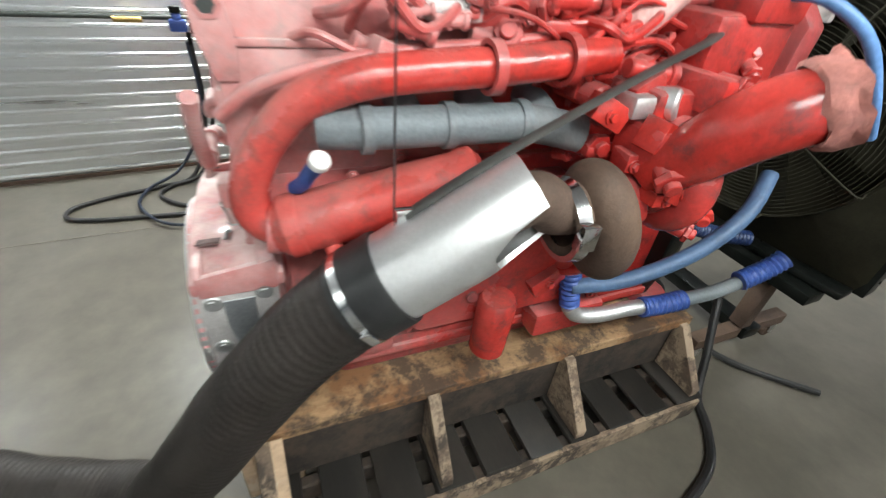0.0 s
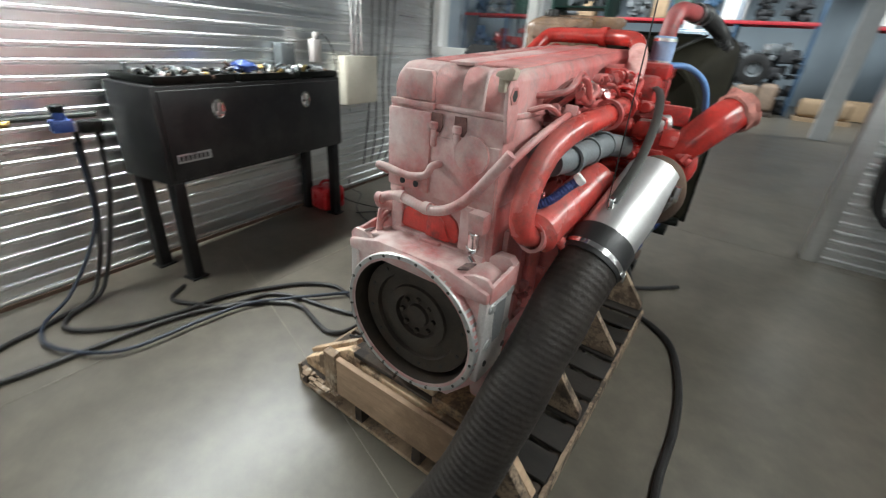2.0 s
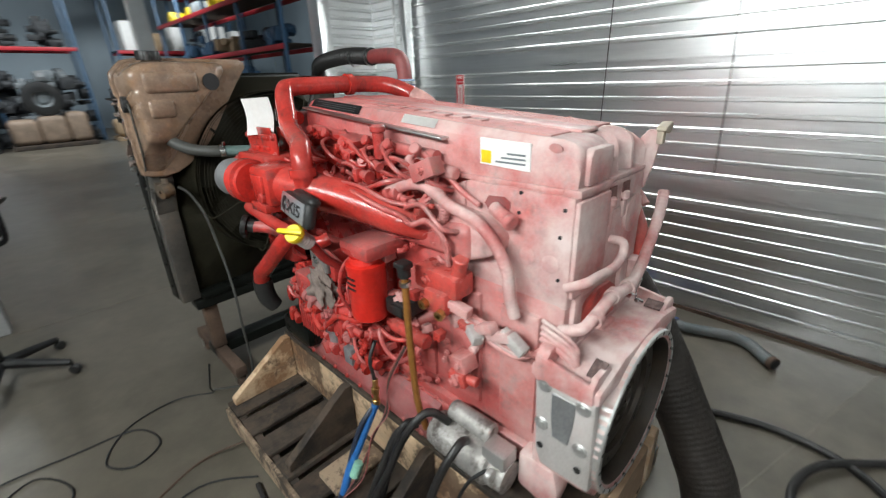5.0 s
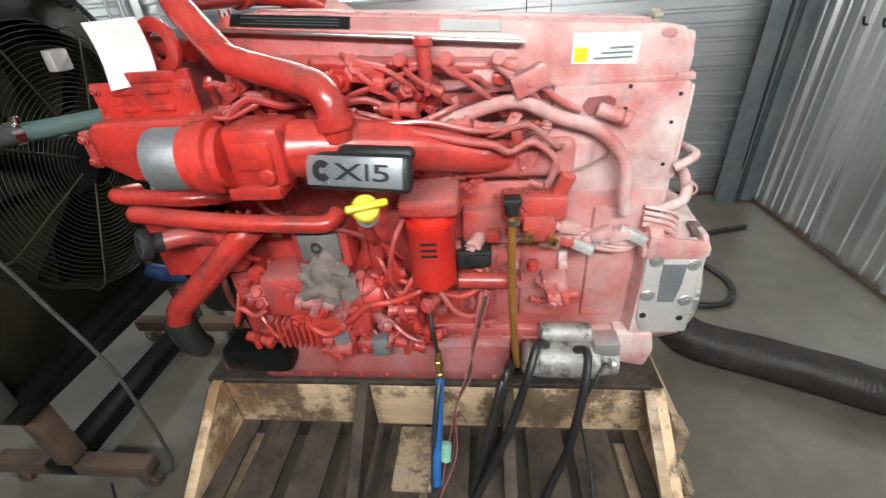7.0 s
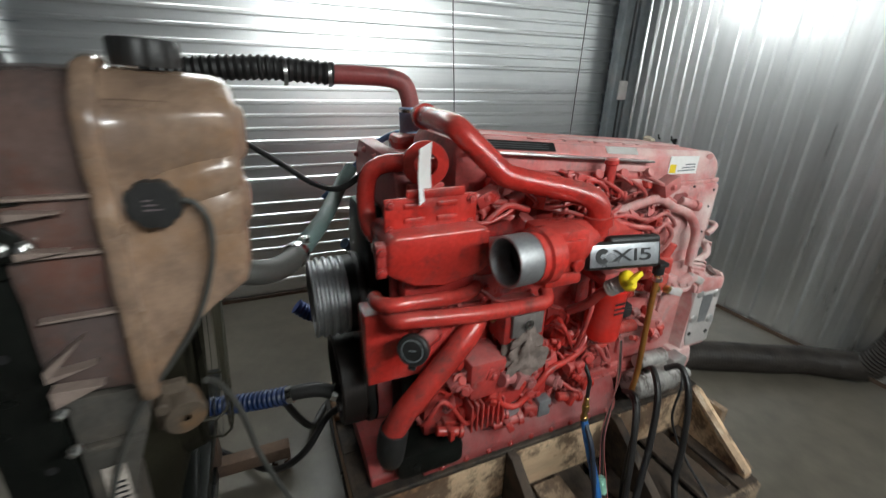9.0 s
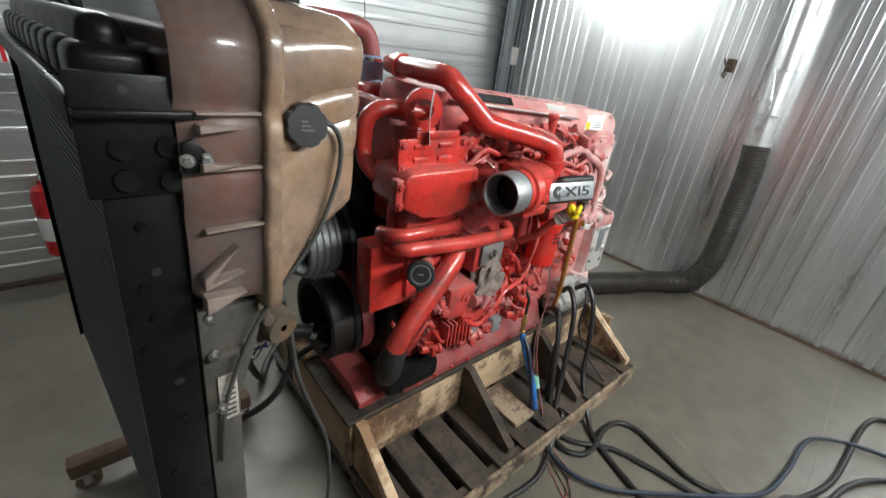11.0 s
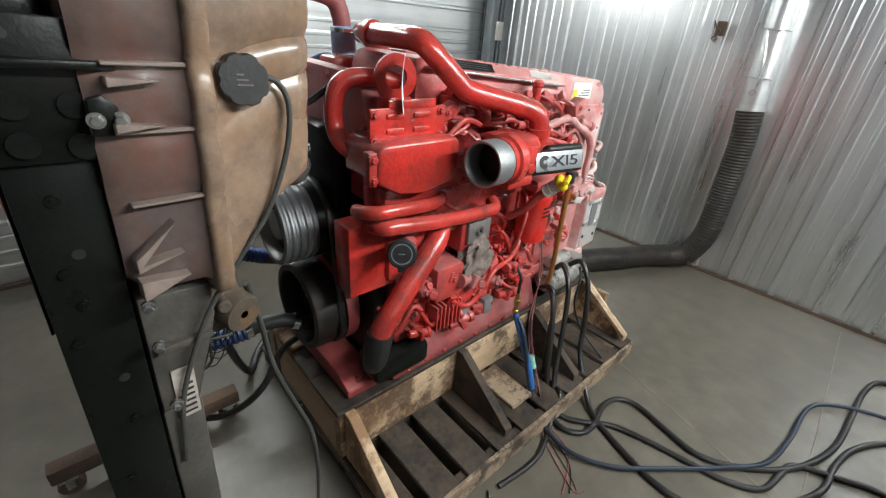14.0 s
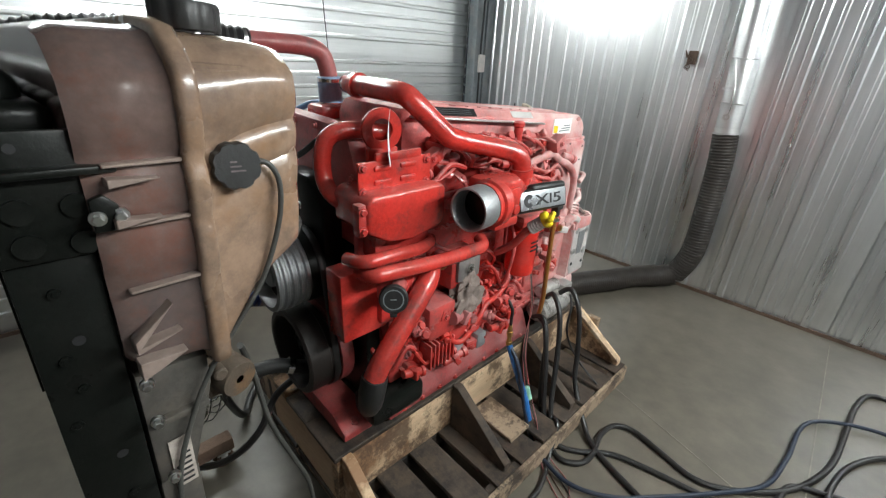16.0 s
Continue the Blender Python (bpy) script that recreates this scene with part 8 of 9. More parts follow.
floor_hose("drain_hose", [(0.10, 1.80, 0.50), (0.13, 1.90, 0.42), (0.10, 2.0, 0.30), (0.15, 2.1, 0.18), (0.27, 2.2, 0.07), (0.45, 2.35, 0.02), (0.7, 2.6, 0.02)], 0.016, HOSE, "black drain hose that sags under the radiator")
floor_hose("sensor_cable", CABLE_RUN, 0.007, OLD_HOSE, "thin grey-brown cable hanging beside the skid", "cable")

# suction pipe with blue elbow by the wall
S = thing("suction_hose", (1.8, 0.2, 0), "bent metal pipe with a blue elbow lying by the wall", "hose")
pipe("blue_elbow", [(1.90, 0.95, 0.075), (1.915, 0.90, 0.072), (1.935, 0.82, 0.068), (1.96, 0.74, 0.06), (1.975, 0.69, 0.052)], [0.050, 0.056, 0.056, 0.05, 0.04], BLUE, S, "blue silicone elbow")
pipe("pipe_neck", [(1.97, 0.71, 0.053), (1.98, 0.63, 0.048), (1.96, 0.54, 0.048)], 0.031, STEEL, S, "bare steel neck")
b = BM()
tube(b, [(1.965, 0.57, 0.05), (1.93, 0.48, 0.05), (1.885, 0.40, 0.05), (1.87, 0.34, 0.05)], 0.043, 18, ripple=0.004, pitch=0.024)
part("ribbed_boot", b, BLUE, S, "ribbed blue boot")
pipe("metal_pipe", [(1.87, 0.36, 0.048), (1.88, 0.26, 0.042), (1.93, 0.12, 0.04), (1.96, 0.0, 0.04), (1.93, -0.10, 0.04), (1.84, -0.19, 0.04), (1.79, -0.24, 0.04)], 0.036, GREY_IRON, S, "dull bent corrugated pipe", ripple=0.0025, pitch=0.016)
b = BM()
lathe(b, [(0.032, 0), (0.041, 0), (0.041, 0.03), (0.032, 0.03), (0.03, 0.0)], (1.795, -0.235, 0.042), (-0.6, -0.8, 0), 22)
part("pipe_lip", b, RUST, S)
b = BM()
cyl(b, (1.777, -0.259, 0.042), (1.773, -0.264, 0.042), 0.031, 20)
part("pipe_mouth", b, INK, S)

# ---- tool box on legs ----
TB = thing("tool_box", (-2.12, 0.148, 0), "black steel tool box on tall legs against the wall", "tool box", rz=99.8)
TL, TD = 1.72, 0.48


def local_part(name, b, mat, parent, label=""):
    return part(name, b, mat, parent, label, local=True)


b = BM()
box(b, (0, 0, 0.72), (TL, TD, 1.325), 0.012)
BODY = local_part("body", b, BLACK, TB)
b = BM()
box(b, (0.03, -0.014, 0.745), (TL - 0.03, -0.002, 1.30), 0.008)
DOOR = local_part("drop_door", b, BLACK, TB, "smooth black drop-down door")
for x in (0.42, 1.25):
    b = BM()
    lathe(b, [(0, -0.002), (0.055, -0.002), (0.06, 0.002), (0.055, 0.008), (0.045, 0.004), (0, 0.002)], (x, -0.015, 1.165), (0, -1, 0), 30, 0.8, 1.1)
    la = local_part("paddle_latch", b, CHROME, DOOR, "bright stainless paddle latch")
    b = BM()
    box(b, (x - 0.012, -0.034, 1.145), (x + 0.012, -0.019, 1.21), 0.004)
    box(b, (x - 0.03, -0.036, 1.13), (x + 0.03, -0.02, 1.15), 0.004)
    local_part("paddle", b, STEEL, la)
b = BM()
box(b, (0.07, -0.0175, 0.855), (0.31, -0.0142, 0.912), 0.001)
PL = local_part("maker_plate", b, SILVER_PRINT, TB, "small silver maker plate with plain bars")
b = BM()
for k in range(7):
    box(b, (0.083 + k * 0.031, -0.0185, 0.867), (0.104 + k * 0.031, -0.0174, 0.900))
local_part("plate_bars", b, INK, PL)
for x in (0.03, TL - 0.11):
    for y in (0.02, TD - 0.10):
        b = BM()
        box(b, (x, y, 0.01), (x + 0.08, y + 0.08, 0.72), 0.005)
        box(b, (x - 0.02, y - 0.02, 0), (x + 0.10, y + 0.10, 0.012), 0.002)
        local_part("leg", b, BLACK, TB)
TR = random.Random(31)
for n, (x0, x1) in enumerate(((0.04, 0.62), (0.66, 1.20), (1.23, 1.70))):
    t = thing("parts_tray", (0, 0, 0), "dark steel tray filled with small fittings", "tray", group="trays on the tool box")
    t.matrix_basis = TB.matrix_basis @ pose((x0 + x1) / 2, TD / 2, 1.326)
    b = BM()
    w = (x1 - x0) / 2
    box(b, (-w, -0.22, 0), (w, 0.22, 0.008), 0.002)
    for lo, hi in (((-w, -0.22, 0), (w, -0.212, 0.05)), ((-w, 0.212, 0), (w, 0.22, 0.05)), ((-w, -0.22, 0), (-w + 0.008, 0.22, 0.05)), ((w - 0.008, -0.22, 0), (w, 0.22, 0.05))):
        box(b, lo, hi, 0.002)
    part("tray", b, BLACK_STEEL, t, local=True)
    for mt, cnt in ((STEEL, 12), (BRASS, 4), (GREY_IRON, 34), (BLACK_STEEL, 22), (RUST, 10)):
        sub = BM()
        for _ in range(cnt):
            p = Vector((TR.uniform(-w + 0.04, w - 0.04), TR.uniform(-0.18, 0.18), TR.uniform(0.02, 0.06)))
            d = Vector((TR.uniform(-1, 1), TR.uniform(-1, 1), TR.uniform(-0.2, 0.6))).normalized()
            L_ = TR.uniform(0.02, 0.07)
            cyl(sub, p, p + d * L_, TR.uniform(0.006, 0.018), 8, 0.002)
        tagged(part("fitting_heap", sub, mt, t, local=True), kind="stuff")
b = BM()
bmesh.ops.create_icosphere(b, subdivisions=3, radius=1)
for v in b.verts:
    r = 1 + 0.5 * noise.fractal(v.co * 2.5, 0.8, 2.1, 3)
    v.co = Vector((v.co.x * 0.10 * r, v.co.y * 0.06 * r, 0.045 + v.co.z * 0.04 * r))
gl = new("work_glove", mesh_of(b, "work_glove", BLUE, 70))
gl.matrix_basis = TB.matrix_basis @ pose(0.86, 0.2, 1.36)
tagged(gl, "crumpled blue cloth on the parts tray", "cloth")
b = BM()
box(b, (0, 0, 0), (0.16, 0.10, 0.20), 0.006)
box(b, (0.02, -0.006, 0.03), (0.14, 0.0, 0.17), 0.003)
mt_ = new("meter_box", mesh_of(b, "meter_box", GREY_IRON))
mt_.matrix_basis = TB.matrix_basis @ pose(1.42, 0.38, 1.375)
tagged(mt_, "small grey meter box standing on the tool box", "meter")
# air regulator and pipe on the west wall
AR = thing("air_line", (-2.42, -0.3, 1.1), "wall air pipe with a blue regulator and couplings", "air pipe")
b = BM()
cyl(b, (-2.47, -1.6, 1.115), (-2.62, 0.0, 1.115), 0.016, 12, 0.003)
cyl(b, (-2.44, -1.6, 1.14), (-2.47, -1.2, 1.14), 0.02, 12, 0.003)
part("air_pipe", b, GRIME, AR)
b = BM()
cyl(b, (-2.46, -0.60, 1.115), (-2.47, -0.44, 1.115), 0.018, 12)
part("brass_union", b, BRASS, AR)
b = BM()
box(b, (-2.46, -0.28, 1.06), (-2.38, -0.18, 1.13), 0.008)
cyl(b, (-2.42, -0.23, 1.13), (-2.42, -0.23, 1.17), 0.03, 14, 0.004)
part("regulator_body", b, BLUE, AR, "blue regulator body")
b = BM()
cyl(b, (-2.42, -0.23, 1.17), (-2.42, -0.23, 1.21), 0.035, 14, 0.004)
part("regulator_knob", b, BLACK_STEEL, AR)
b = BM()
box(b, (-2.44, -0.16, 1.05), (-2.36, -0.04, 1.12), 0.01)
cyl(b, (-2.40, -0.18, 1.06), (-2.40, -0.18, 0.98), 0.016, 10)
cyl(b, (-2.38, -0.08, 1.06), (-2.38, -0.08, 0.98), 0.016, 10)
part("shutoff_valve", b, BLACK_STEEL, AR)
# breaker box, conduit and cords on the west wall
EB = thing("breaker_box", (-2.96, 2.56, 0.99), "cream enamel breaker box on the ribbed wall", "electrical box")
M_EB = Matrix.Translation((-2.955, 2.56, 1.235)) @ Matrix.Rotation(radians(6.2), 4, "Z")
b = BM()
box(b, (-0.03, -0.27, -0.245), (0.09, 0.27, 0.245), 0.01, M_EB)
part("cabinet", b, CREAM, EB)
b = BM()
box(b, (0.09, -0.25, -0.225), (0.097, 0.25, 0.225), 0.003, M_EB)
part("cabinet_door", b, CREAM, EB)
for dy in (-0.1, -0.03, 0.05):
    b = BM()
    c = M_EB @ Vector((0.04, dy, 0.24))
    cyl(b, c, (c.x - 0.03, c.y, CEILING_Z), 0.016, 10)
    part("conduit", b, STEEL, EB)
for k in range(4):
    y0 = 2.75 + 0.12 * k
    floor_hose("hanging_cable", [(-2.9, y0, 2.9), (-2.91, y0 + 0.02, 2.0), (-2.92, y0 - 0.02 * k, 1.2), (-2.9, y0 - 0.1 + 0.03 * k, 0.6), (-2.85, y0 - 0.2, 0.3)], 0.007, INK, "black cable hanging down the ribbed wall", "cable")
b = BM()
box(b, (-2.78, 1.80, 1.42), (-2.70, 1.90, 1.62), 0.01)
box(b, (-2.75, 1.83, 1.60), (-2.71, 1.88, 1.68), 0.006)
solo("wall_socket", b, ALU_DUST, "wall socket box with plugged adapters", "socket", base=(-2.74, 1.85, 1.5))
floor_hose("adapter_cable", [(-2.72, 1.86, 1.62), (-2.66, 1.88, 1.66), (-2.62, 1.95, 1.55), (-2.66, 2.02, 1.35), (-2.7, 2.05, 1.15)], 0.006, INK, "black adapter cable beside the tool box", "cable")
# red jug under the tool box
J = thing("red_jug", (-2.64, 1.82, 0), "red plastic jug on the floor under the tool box", "jug")
b = BM()
box(b, (-2.76, 1.68, 0.0), (-2.52, 1.96, 0.24), 0.04, seg=3)
part("jug_body", b, FIRE_RED, J)
b = BM()
tube(b, [(-2.70, 1.76, 0.22), (-2.66, 1.78, 0.29), (-2.60, 1.84, 0.29), (-2.57, 1.88, 0.22)], 0.014, 10)
part("jug_handle", b, FIRE_RED, J)

# ---- drafting chair ----
def chair(name, x, y, rz, mat_label, seat=0.98):
    c = thing(name, (0, 0, 0), mat_label, "chair", group="office chairs")
    c.matrix_basis = pose(x, y, 0, 0, 0, rz)
    b = BM()
    box(b, (-0.25, -0.24, seat - 0.05), (0.25, 0.24, seat + 0.05), 0.05, seg=4)
    part("seat", b, FABRIC, c, local=True)
    b = BM()
    prism(b, [(-0.23, seat + 0.12), (-0.28, seat + 0.36), (-0.25, seat + 0.62), (-0.16, seat + 0.70), (0.16, seat + 0.70), (0.25, seat + 0.62), (0.28, seat + 0.36), (0.23, seat + 0.12)], "y", 0.22, 0.29, 0.03, 3)
    part("backrest", b, FABRIC, c, local=True)
    b = BM()
    tube(b, [(0, 0.1, seat - 0.06), (0, 0.28, seat - 0.05), (0, 0.32, seat + 0.05), (0, 0.30, seat + 0.3)], 0.022, 10)
    part("back_bar", b, BLACK, c, local=True)
    b = BM()
    cyl(b, (0, 0, 0.14), (0, 0, 0.5), 0.03, 16)
    cyl(b, (0, 0, 0.5), (0, 0, seat - 0.05), 0.02, 16)
    box(b, (-0.1, -0.1, seat - 0.075), (0.1, 0.1, seat - 0.045), 0.01)
    part("gas_column", b, BLACK, c, local=True)
    for k in range(5):
        a = 2 * math.pi * k / 5 + 0.3
        b = BM()
        tube(b, [(0.03 * math.cos(a), 0.03 * math.sin(a), 0.15), (0.17 * math.cos(a), 0.17 * math.sin(a), 0.125), (0.37 * math.cos(a), 0.37 * math.sin(a), 0.085)], [0.034, 0.029, 0.022], 10)
        part("base_leg", b, BLACK, c, local=True)
        b = BM()
        cyl(b, (0.38 * math.cos(a) - 0.02 * math.sin(a), 0.38 * math.sin(a) + 0.02 * math.cos(a), 0.032), (0.38 * math.cos(a) + 0.02 * math.sin(a), 0.38 * math.sin(a) - 0.02 * math.cos(a), 0.032), 0.032, 14, 0.004)
        cyl(b, (0.37 * math.cos(a), 0.37 * math.sin(a), 0.04), (0.37 * math.cos(a), 0.37 * math.sin(a), 0.09), 0.01, 8)
        part("caster", b, RUBBER, c, local=True)
    for s in (-1, 1):
        b = BM()
        tube(b, [(s * 0.2, 0.05, seat - 0.05), (s * 0.29, 0.05, seat - 0.02), (s * 0.30, 0.04, seat + 0.18)], 0.014, 8)
        box(b, (s * 0.30 - 0.03, -0.12, seat + 0.18), (s * 0.30 + 0.03, 0.16, seat + 0.205), 0.01)
        part("armrest", b, BLACK, c, local=True)
    return c


CH = chair("office_chair", -1.60, 3.32, 168, "black drafting chair with fabric seat by the window")
b = BM()
box(b, (-0.14, -0.245, 0.952), (0.16, -0.2, 1.05), 0.01)
m = new("grey_binder", mesh_of(b, "grey_binder", GREY_IRON))
m.matrix_basis = CH.matrix_basis @ pose(0, 0.35, 0)
tagged(m, "grey folder lying on the chair seat", "folder")
ST2 = thing("rolling_stool", (-2.0, 10.2, 0), "low blue-grey seat on a black wheeled frame", "stool")
b = BM()
box(b, (-2.35, 10.0, 0.55), (-1.65, 10.5, 0.62), 0.02)
part("seat", b, material("blue_grey_vinyl", (0.08, 0.11, 0.16), 0.5), ST2)
for x in (-2.33, -1.67):
    for y in (10.02, 10.48):
        b = BM()
        cyl(b, (x, y, 0.04), (x, y, 0.56), 0.018, 8)
        part("frame_leg", b, BLACK, ST2)
        b = BM()
        cyl(b, (x - 0.02, y, 0.04), (x + 0.02, y, 0.04), 0.04, 14, 0.004)
        part("caster", b, RUBBER, ST2)
    b = BM()
    cyl(b, (x, 10.02, 0.12), (x, 10.48, 0.12), 0.014, 8)
    part("frame_rail", b, BLACK, ST2)

# ---- fire extinguisher, its sign, hose on the east side ----
FX = thing("fire_extinguisher", (2.13, 2.72, 0.27), "red fire extinguisher with black hose hung on the ribbed wall", "extinguisher")
b = BM()
lathe(b, [(0, 0), (0.07, 0), (0.085, 0.015), (0.085, 0.40), (0.07, 0.46), (0.03, 0.49), (0.03, 0.52), (0, 0.52)], (2.12, 2.70, 0.27), (0, 0, 1), 32)
part("cylinder", b, FIRE_RED, FX)
b = BM()
lathe(b, [(0.0862, 0.12), (0.0868, 0.121), (0.0868, 0.28), (0.0862, 0.281)], (2.12, 2.70, 0.27), (0, 0, 1), 32)
part("paper_label", b, PAPER, FX, "white instruction label")
b = BM()
box(b, (2.05, 2.685, 0.79), (2.17, 2.715, 0.815), 0.005)
box(b, (2.04, 2.688, 0.84), (2.17, 2.712, 0.86), 0.005)
cyl(b, (2.12, 2.70, 0.78), (2.12, 2.70, 0.86), 0.022, 14, 0.003)
part("valve_handle", b, CHROME, FX)
b = BM()
tube(b, [(2.13, 2.68, 0.80), (2.08, 2.62, 0.80), (2.03, 2.60, 0.70), (2.02, 2.61, 0.50), (2.04, 2.63, 0.36), (2.05, 2.64, 0.30)], 0.013, 10)
cyl(b, (2.05, 2.64, 0.32), (2.055, 2.645, 0.22), 0.022, 12, 0.003)
part("discharge_hose", b, RUBBER, FX)
b = BM()
box(b, (2.19, 2.64, 0.5), (2.26, 2.76, 0.56), 0.004)
part("wall_hook", b, BLACK_STEEL, FX)
SG = thing("fire_sign", (2.225, 2.745, 1.46), "red and white fire extinguisher arrow sign", "sign")
M_SG = Matrix.Translation((2.228, 2.745, 1.625)) @ Matrix.Rotation(radians(-90.9), 4, "Z") @ Matrix.Rotation(radians(90), 4, "X")
b = BM()
box(b, (-0.058, -0.17, -0.003), (0.058, 0.17, 0.0), 0.0008, M_SG)
part("sign_panel", b, PAPER, SG)
b = BM()
box(b, (-0.052, 0.075, 0.0004), (0.052, 0.164, 0.0016), 0, M_SG)
box(b, (-0.052, -0.164, 0.0004), (-0.032, 0.07, 0.0016), 0, M_SG)
box(b, (0.032, -0.164, 0.0004), (0.052, 0.07, 0.0016), 0, M_SG)
prism2 = [(-0.008, 0.05), (0.008, 0.05), (0.008, -0.11), (0.024, -0.11), (0.0, -0.155), (-0.024, -0.11), (-0.008, -0.11)]
vs = [b.verts.new(M_SG @ Vector((x, y, 0.0012))) for x, y in prism2]
b.faces.new(vs)
part("sign_red_print", b, SIGN_RED, SG)
b = text_mesh("FIRE", 0.042, 0.0006)
b.transform(M_SG @ Matrix.Translation((0, 0.14, 0.0022)))
part("sign_word", b, PAPER, SG)
b = text_mesh("EXTINGUISHER", 0.0135, 0.0006)
b.transform(M_SG @ Matrix.Translation((0, 0.10, 0.0022)))
part("sign_word", b, PAPER, SG)
HH = thing("hung_hose", (2.1, 3.95, 0.5), "black hose hung in long loops on the wall", "hose")
for k in range(3):
    b = BM()
    o = 0.03 * k
    tube(b, [(1.98 + o, 4.12 - o, 1.55), (1.86 + o, 4.11 - o, 1.48), (1.80 + o, 4.11, 1.1), (1.84 + o, 4.11, 0.7 - o), (1.96 + o, 4.11, 0.55 - o), (2.08, 4.10, 0.8), (2.10, 4.11, 1.3), (2.04, 4.12, 1.54)], 0.018, 10)
    part("hose_loop", b, HOSE, HH)
b = BM()
box(b, (1.94, 4.09, 1.50), (2.08, 4.18, 1.55), 0.006)
box(b, (2.10, 4.05, 1.25), (2.24, 4.16, 1.55), 0.008)
part("hose_hook", b, RUST, HH)
# thin cords on the wall
floor_hose("pull_rope", [(2.13, 0.45, CEILING_Z), (2.14, 0.42, 2.4), (2.15, 0.38, 1.7), (2.16, 0.36, 1.1)], 0.004, INK, "thin dark rope hanging down the ribbed wall", "rope")
floor_hose("wall_cable", [(2.02, -1.42, CEILING_Z), (2.0, -1.40, 2.3), (2.0, -1.39, 1.9), (2.0, -1.4, 1.2), (2.01, -1.42, 0.3)], 0.012, INK, "black cable down the corner post", "cable")
b = BM()
box(b, (1.98, -1.46, 1.72), (2.06, -1.36, 1.90), 0.01)
solo("switch_box", b, ALU_DUST, "small grey switch box on the corner post", "switch", base=(2.02, -1.41, 1.8))
for y in (3.60, 3.72):
    b = BM()
    cyl(b, (2.235, y, 0.3), (2.235, y, CEILING_Z), 0.022 if y < 3.7 else 0.012, 12)
    solo("wall_conduit", b, STEEL, "bare steel conduit up the wall", "conduit", base=(2.235, y, 0.3))
b = BM()
tube(b, [(0.46, 0.43, CEILING_Z), (0.468, 0.435, 2.2), (0.475, 0.44, 1.22)], 0.002, 6, 1)
solo("hanger_rope", b, HOSE, "thin dark rope that holds the exhaust sleeve up", "rope", base=(0.475, 0.44, 1.22))

# black coat hook bar on the wall behind the flywheel
HK = thing("wall_hook", (1.52, -1.65, 1.365), "black steel hook bar on the metal wall", "hook")
b = BM()
box(b, (1.40, -1.652, 1.335), (1.65, -1.64, 1.40), 0.004)
part("hook_plate", b, BLACK, HK)
for x in (1.45, 1.60):
    b = BM()
    tube(b, [(x, -1.645, 1.385), (x, -1.60, 1.38), (x, -1.585, 1.40), (x, -1.58, 1.425)], 0.007, 8)
    part("hook", b, BLACK, HK)


# ---- the hall beyond the opening ----
for nm, lo, hi in (("hall_wall_north", (-14, 27, 0), (12, 27.2, 7)), ("hall_wall_west", (-14.2, 4.4, 0), (-14, 27, 7)), ("hall_wall_east", (12, 4.4, 0), (12.2, 27, 7)), ("hall_ceiling", (-14, 4.36, 7), (12, 27, 7.2)), ("hall_wall_south_west", (-14, 4.37, 0), (-3.4, 4.5, 7)), ("hall_wall_south_east", (2.6, 4.37, 0), (12, 4.5, 7)), ("hall_wall_over_cell", (-3.4, 4.37, CEILING_Z), (2.6, 4.5, 7))):
    b = BM()
    box(b, lo, hi)
    solo(nm, b, HALL_WALL, "pale blue sheet wall of the hall", "wall" if "ceiling" not in nm else "ceiling", "structure", base=lo)


def rack(x0, x1, y, levels, depth=1.0):
    r = thing("pallet_rack", ((x0 + x1) / 2, y, 0), "steel pallet rack with red beams and blue posts", "pallet rack", group="pallet racks")
    xs = np.arange(x0, x1 + 0.01, (x1 - x0) / max(1, round((x1 - x0) / 2.6)))
    for x in xs:
        for yy in (y, y + depth):
            b = BM()
            box(b, (x - 0.045, yy - 0.04, 0), (x + 0.045, yy + 0.04, levels[-1] + 1.0), 0.006)
            part("post", b, RACK_BLUE, r)
    for z in levels:
        for yy in (y - 0.05, y + depth + 0.05):
            b = BM()
            box(b, (x0, yy - 0.03, z - 0.12), (x1, yy + 0.03, z), 0.008)
            part("beam", b, RACK_RED, r, "red steel beam")
        b = BM()
        for k in range(int((x1 - x0) / 0.16)):
            box(b, (x0 + 0.03 + k * 0.16, y, z), (x0 + 0.15 + k * 0.16, y + depth, z + 0.02))
        part("deck", b, WOOD_DARK, r)
    return r


RNG = random.Random(7)


def lumps(bm, c, size, n=9, rng=RNG):
    """A heap of machine parts: joined small blocks and drums."""
    for _ in range(n):
        s = [rng.uniform(0.12, 0.4) * size for _ in range(3)]
        p = [c[0] + rng.uniform(-0.35, 0.35) * size, c[1] + rng.uniform(-0.35, 0.35) * size, c[2] + s[2] / 2 + rng.uniform(0, 0.5) * size * rng.random()]
        if rng.random() < 0.5:
            box(bm, [p[k] - s[k] / 2 for k in range(3)], [p[k] + s[k] / 2 for k in range(3)], 0.02 * size)
        else:
            cyl(bm, p, (p[0] + s[0] * 0.8, p[1] + s[1] * 0.3, p[2]), s[2] / 2, 10, 0.01)


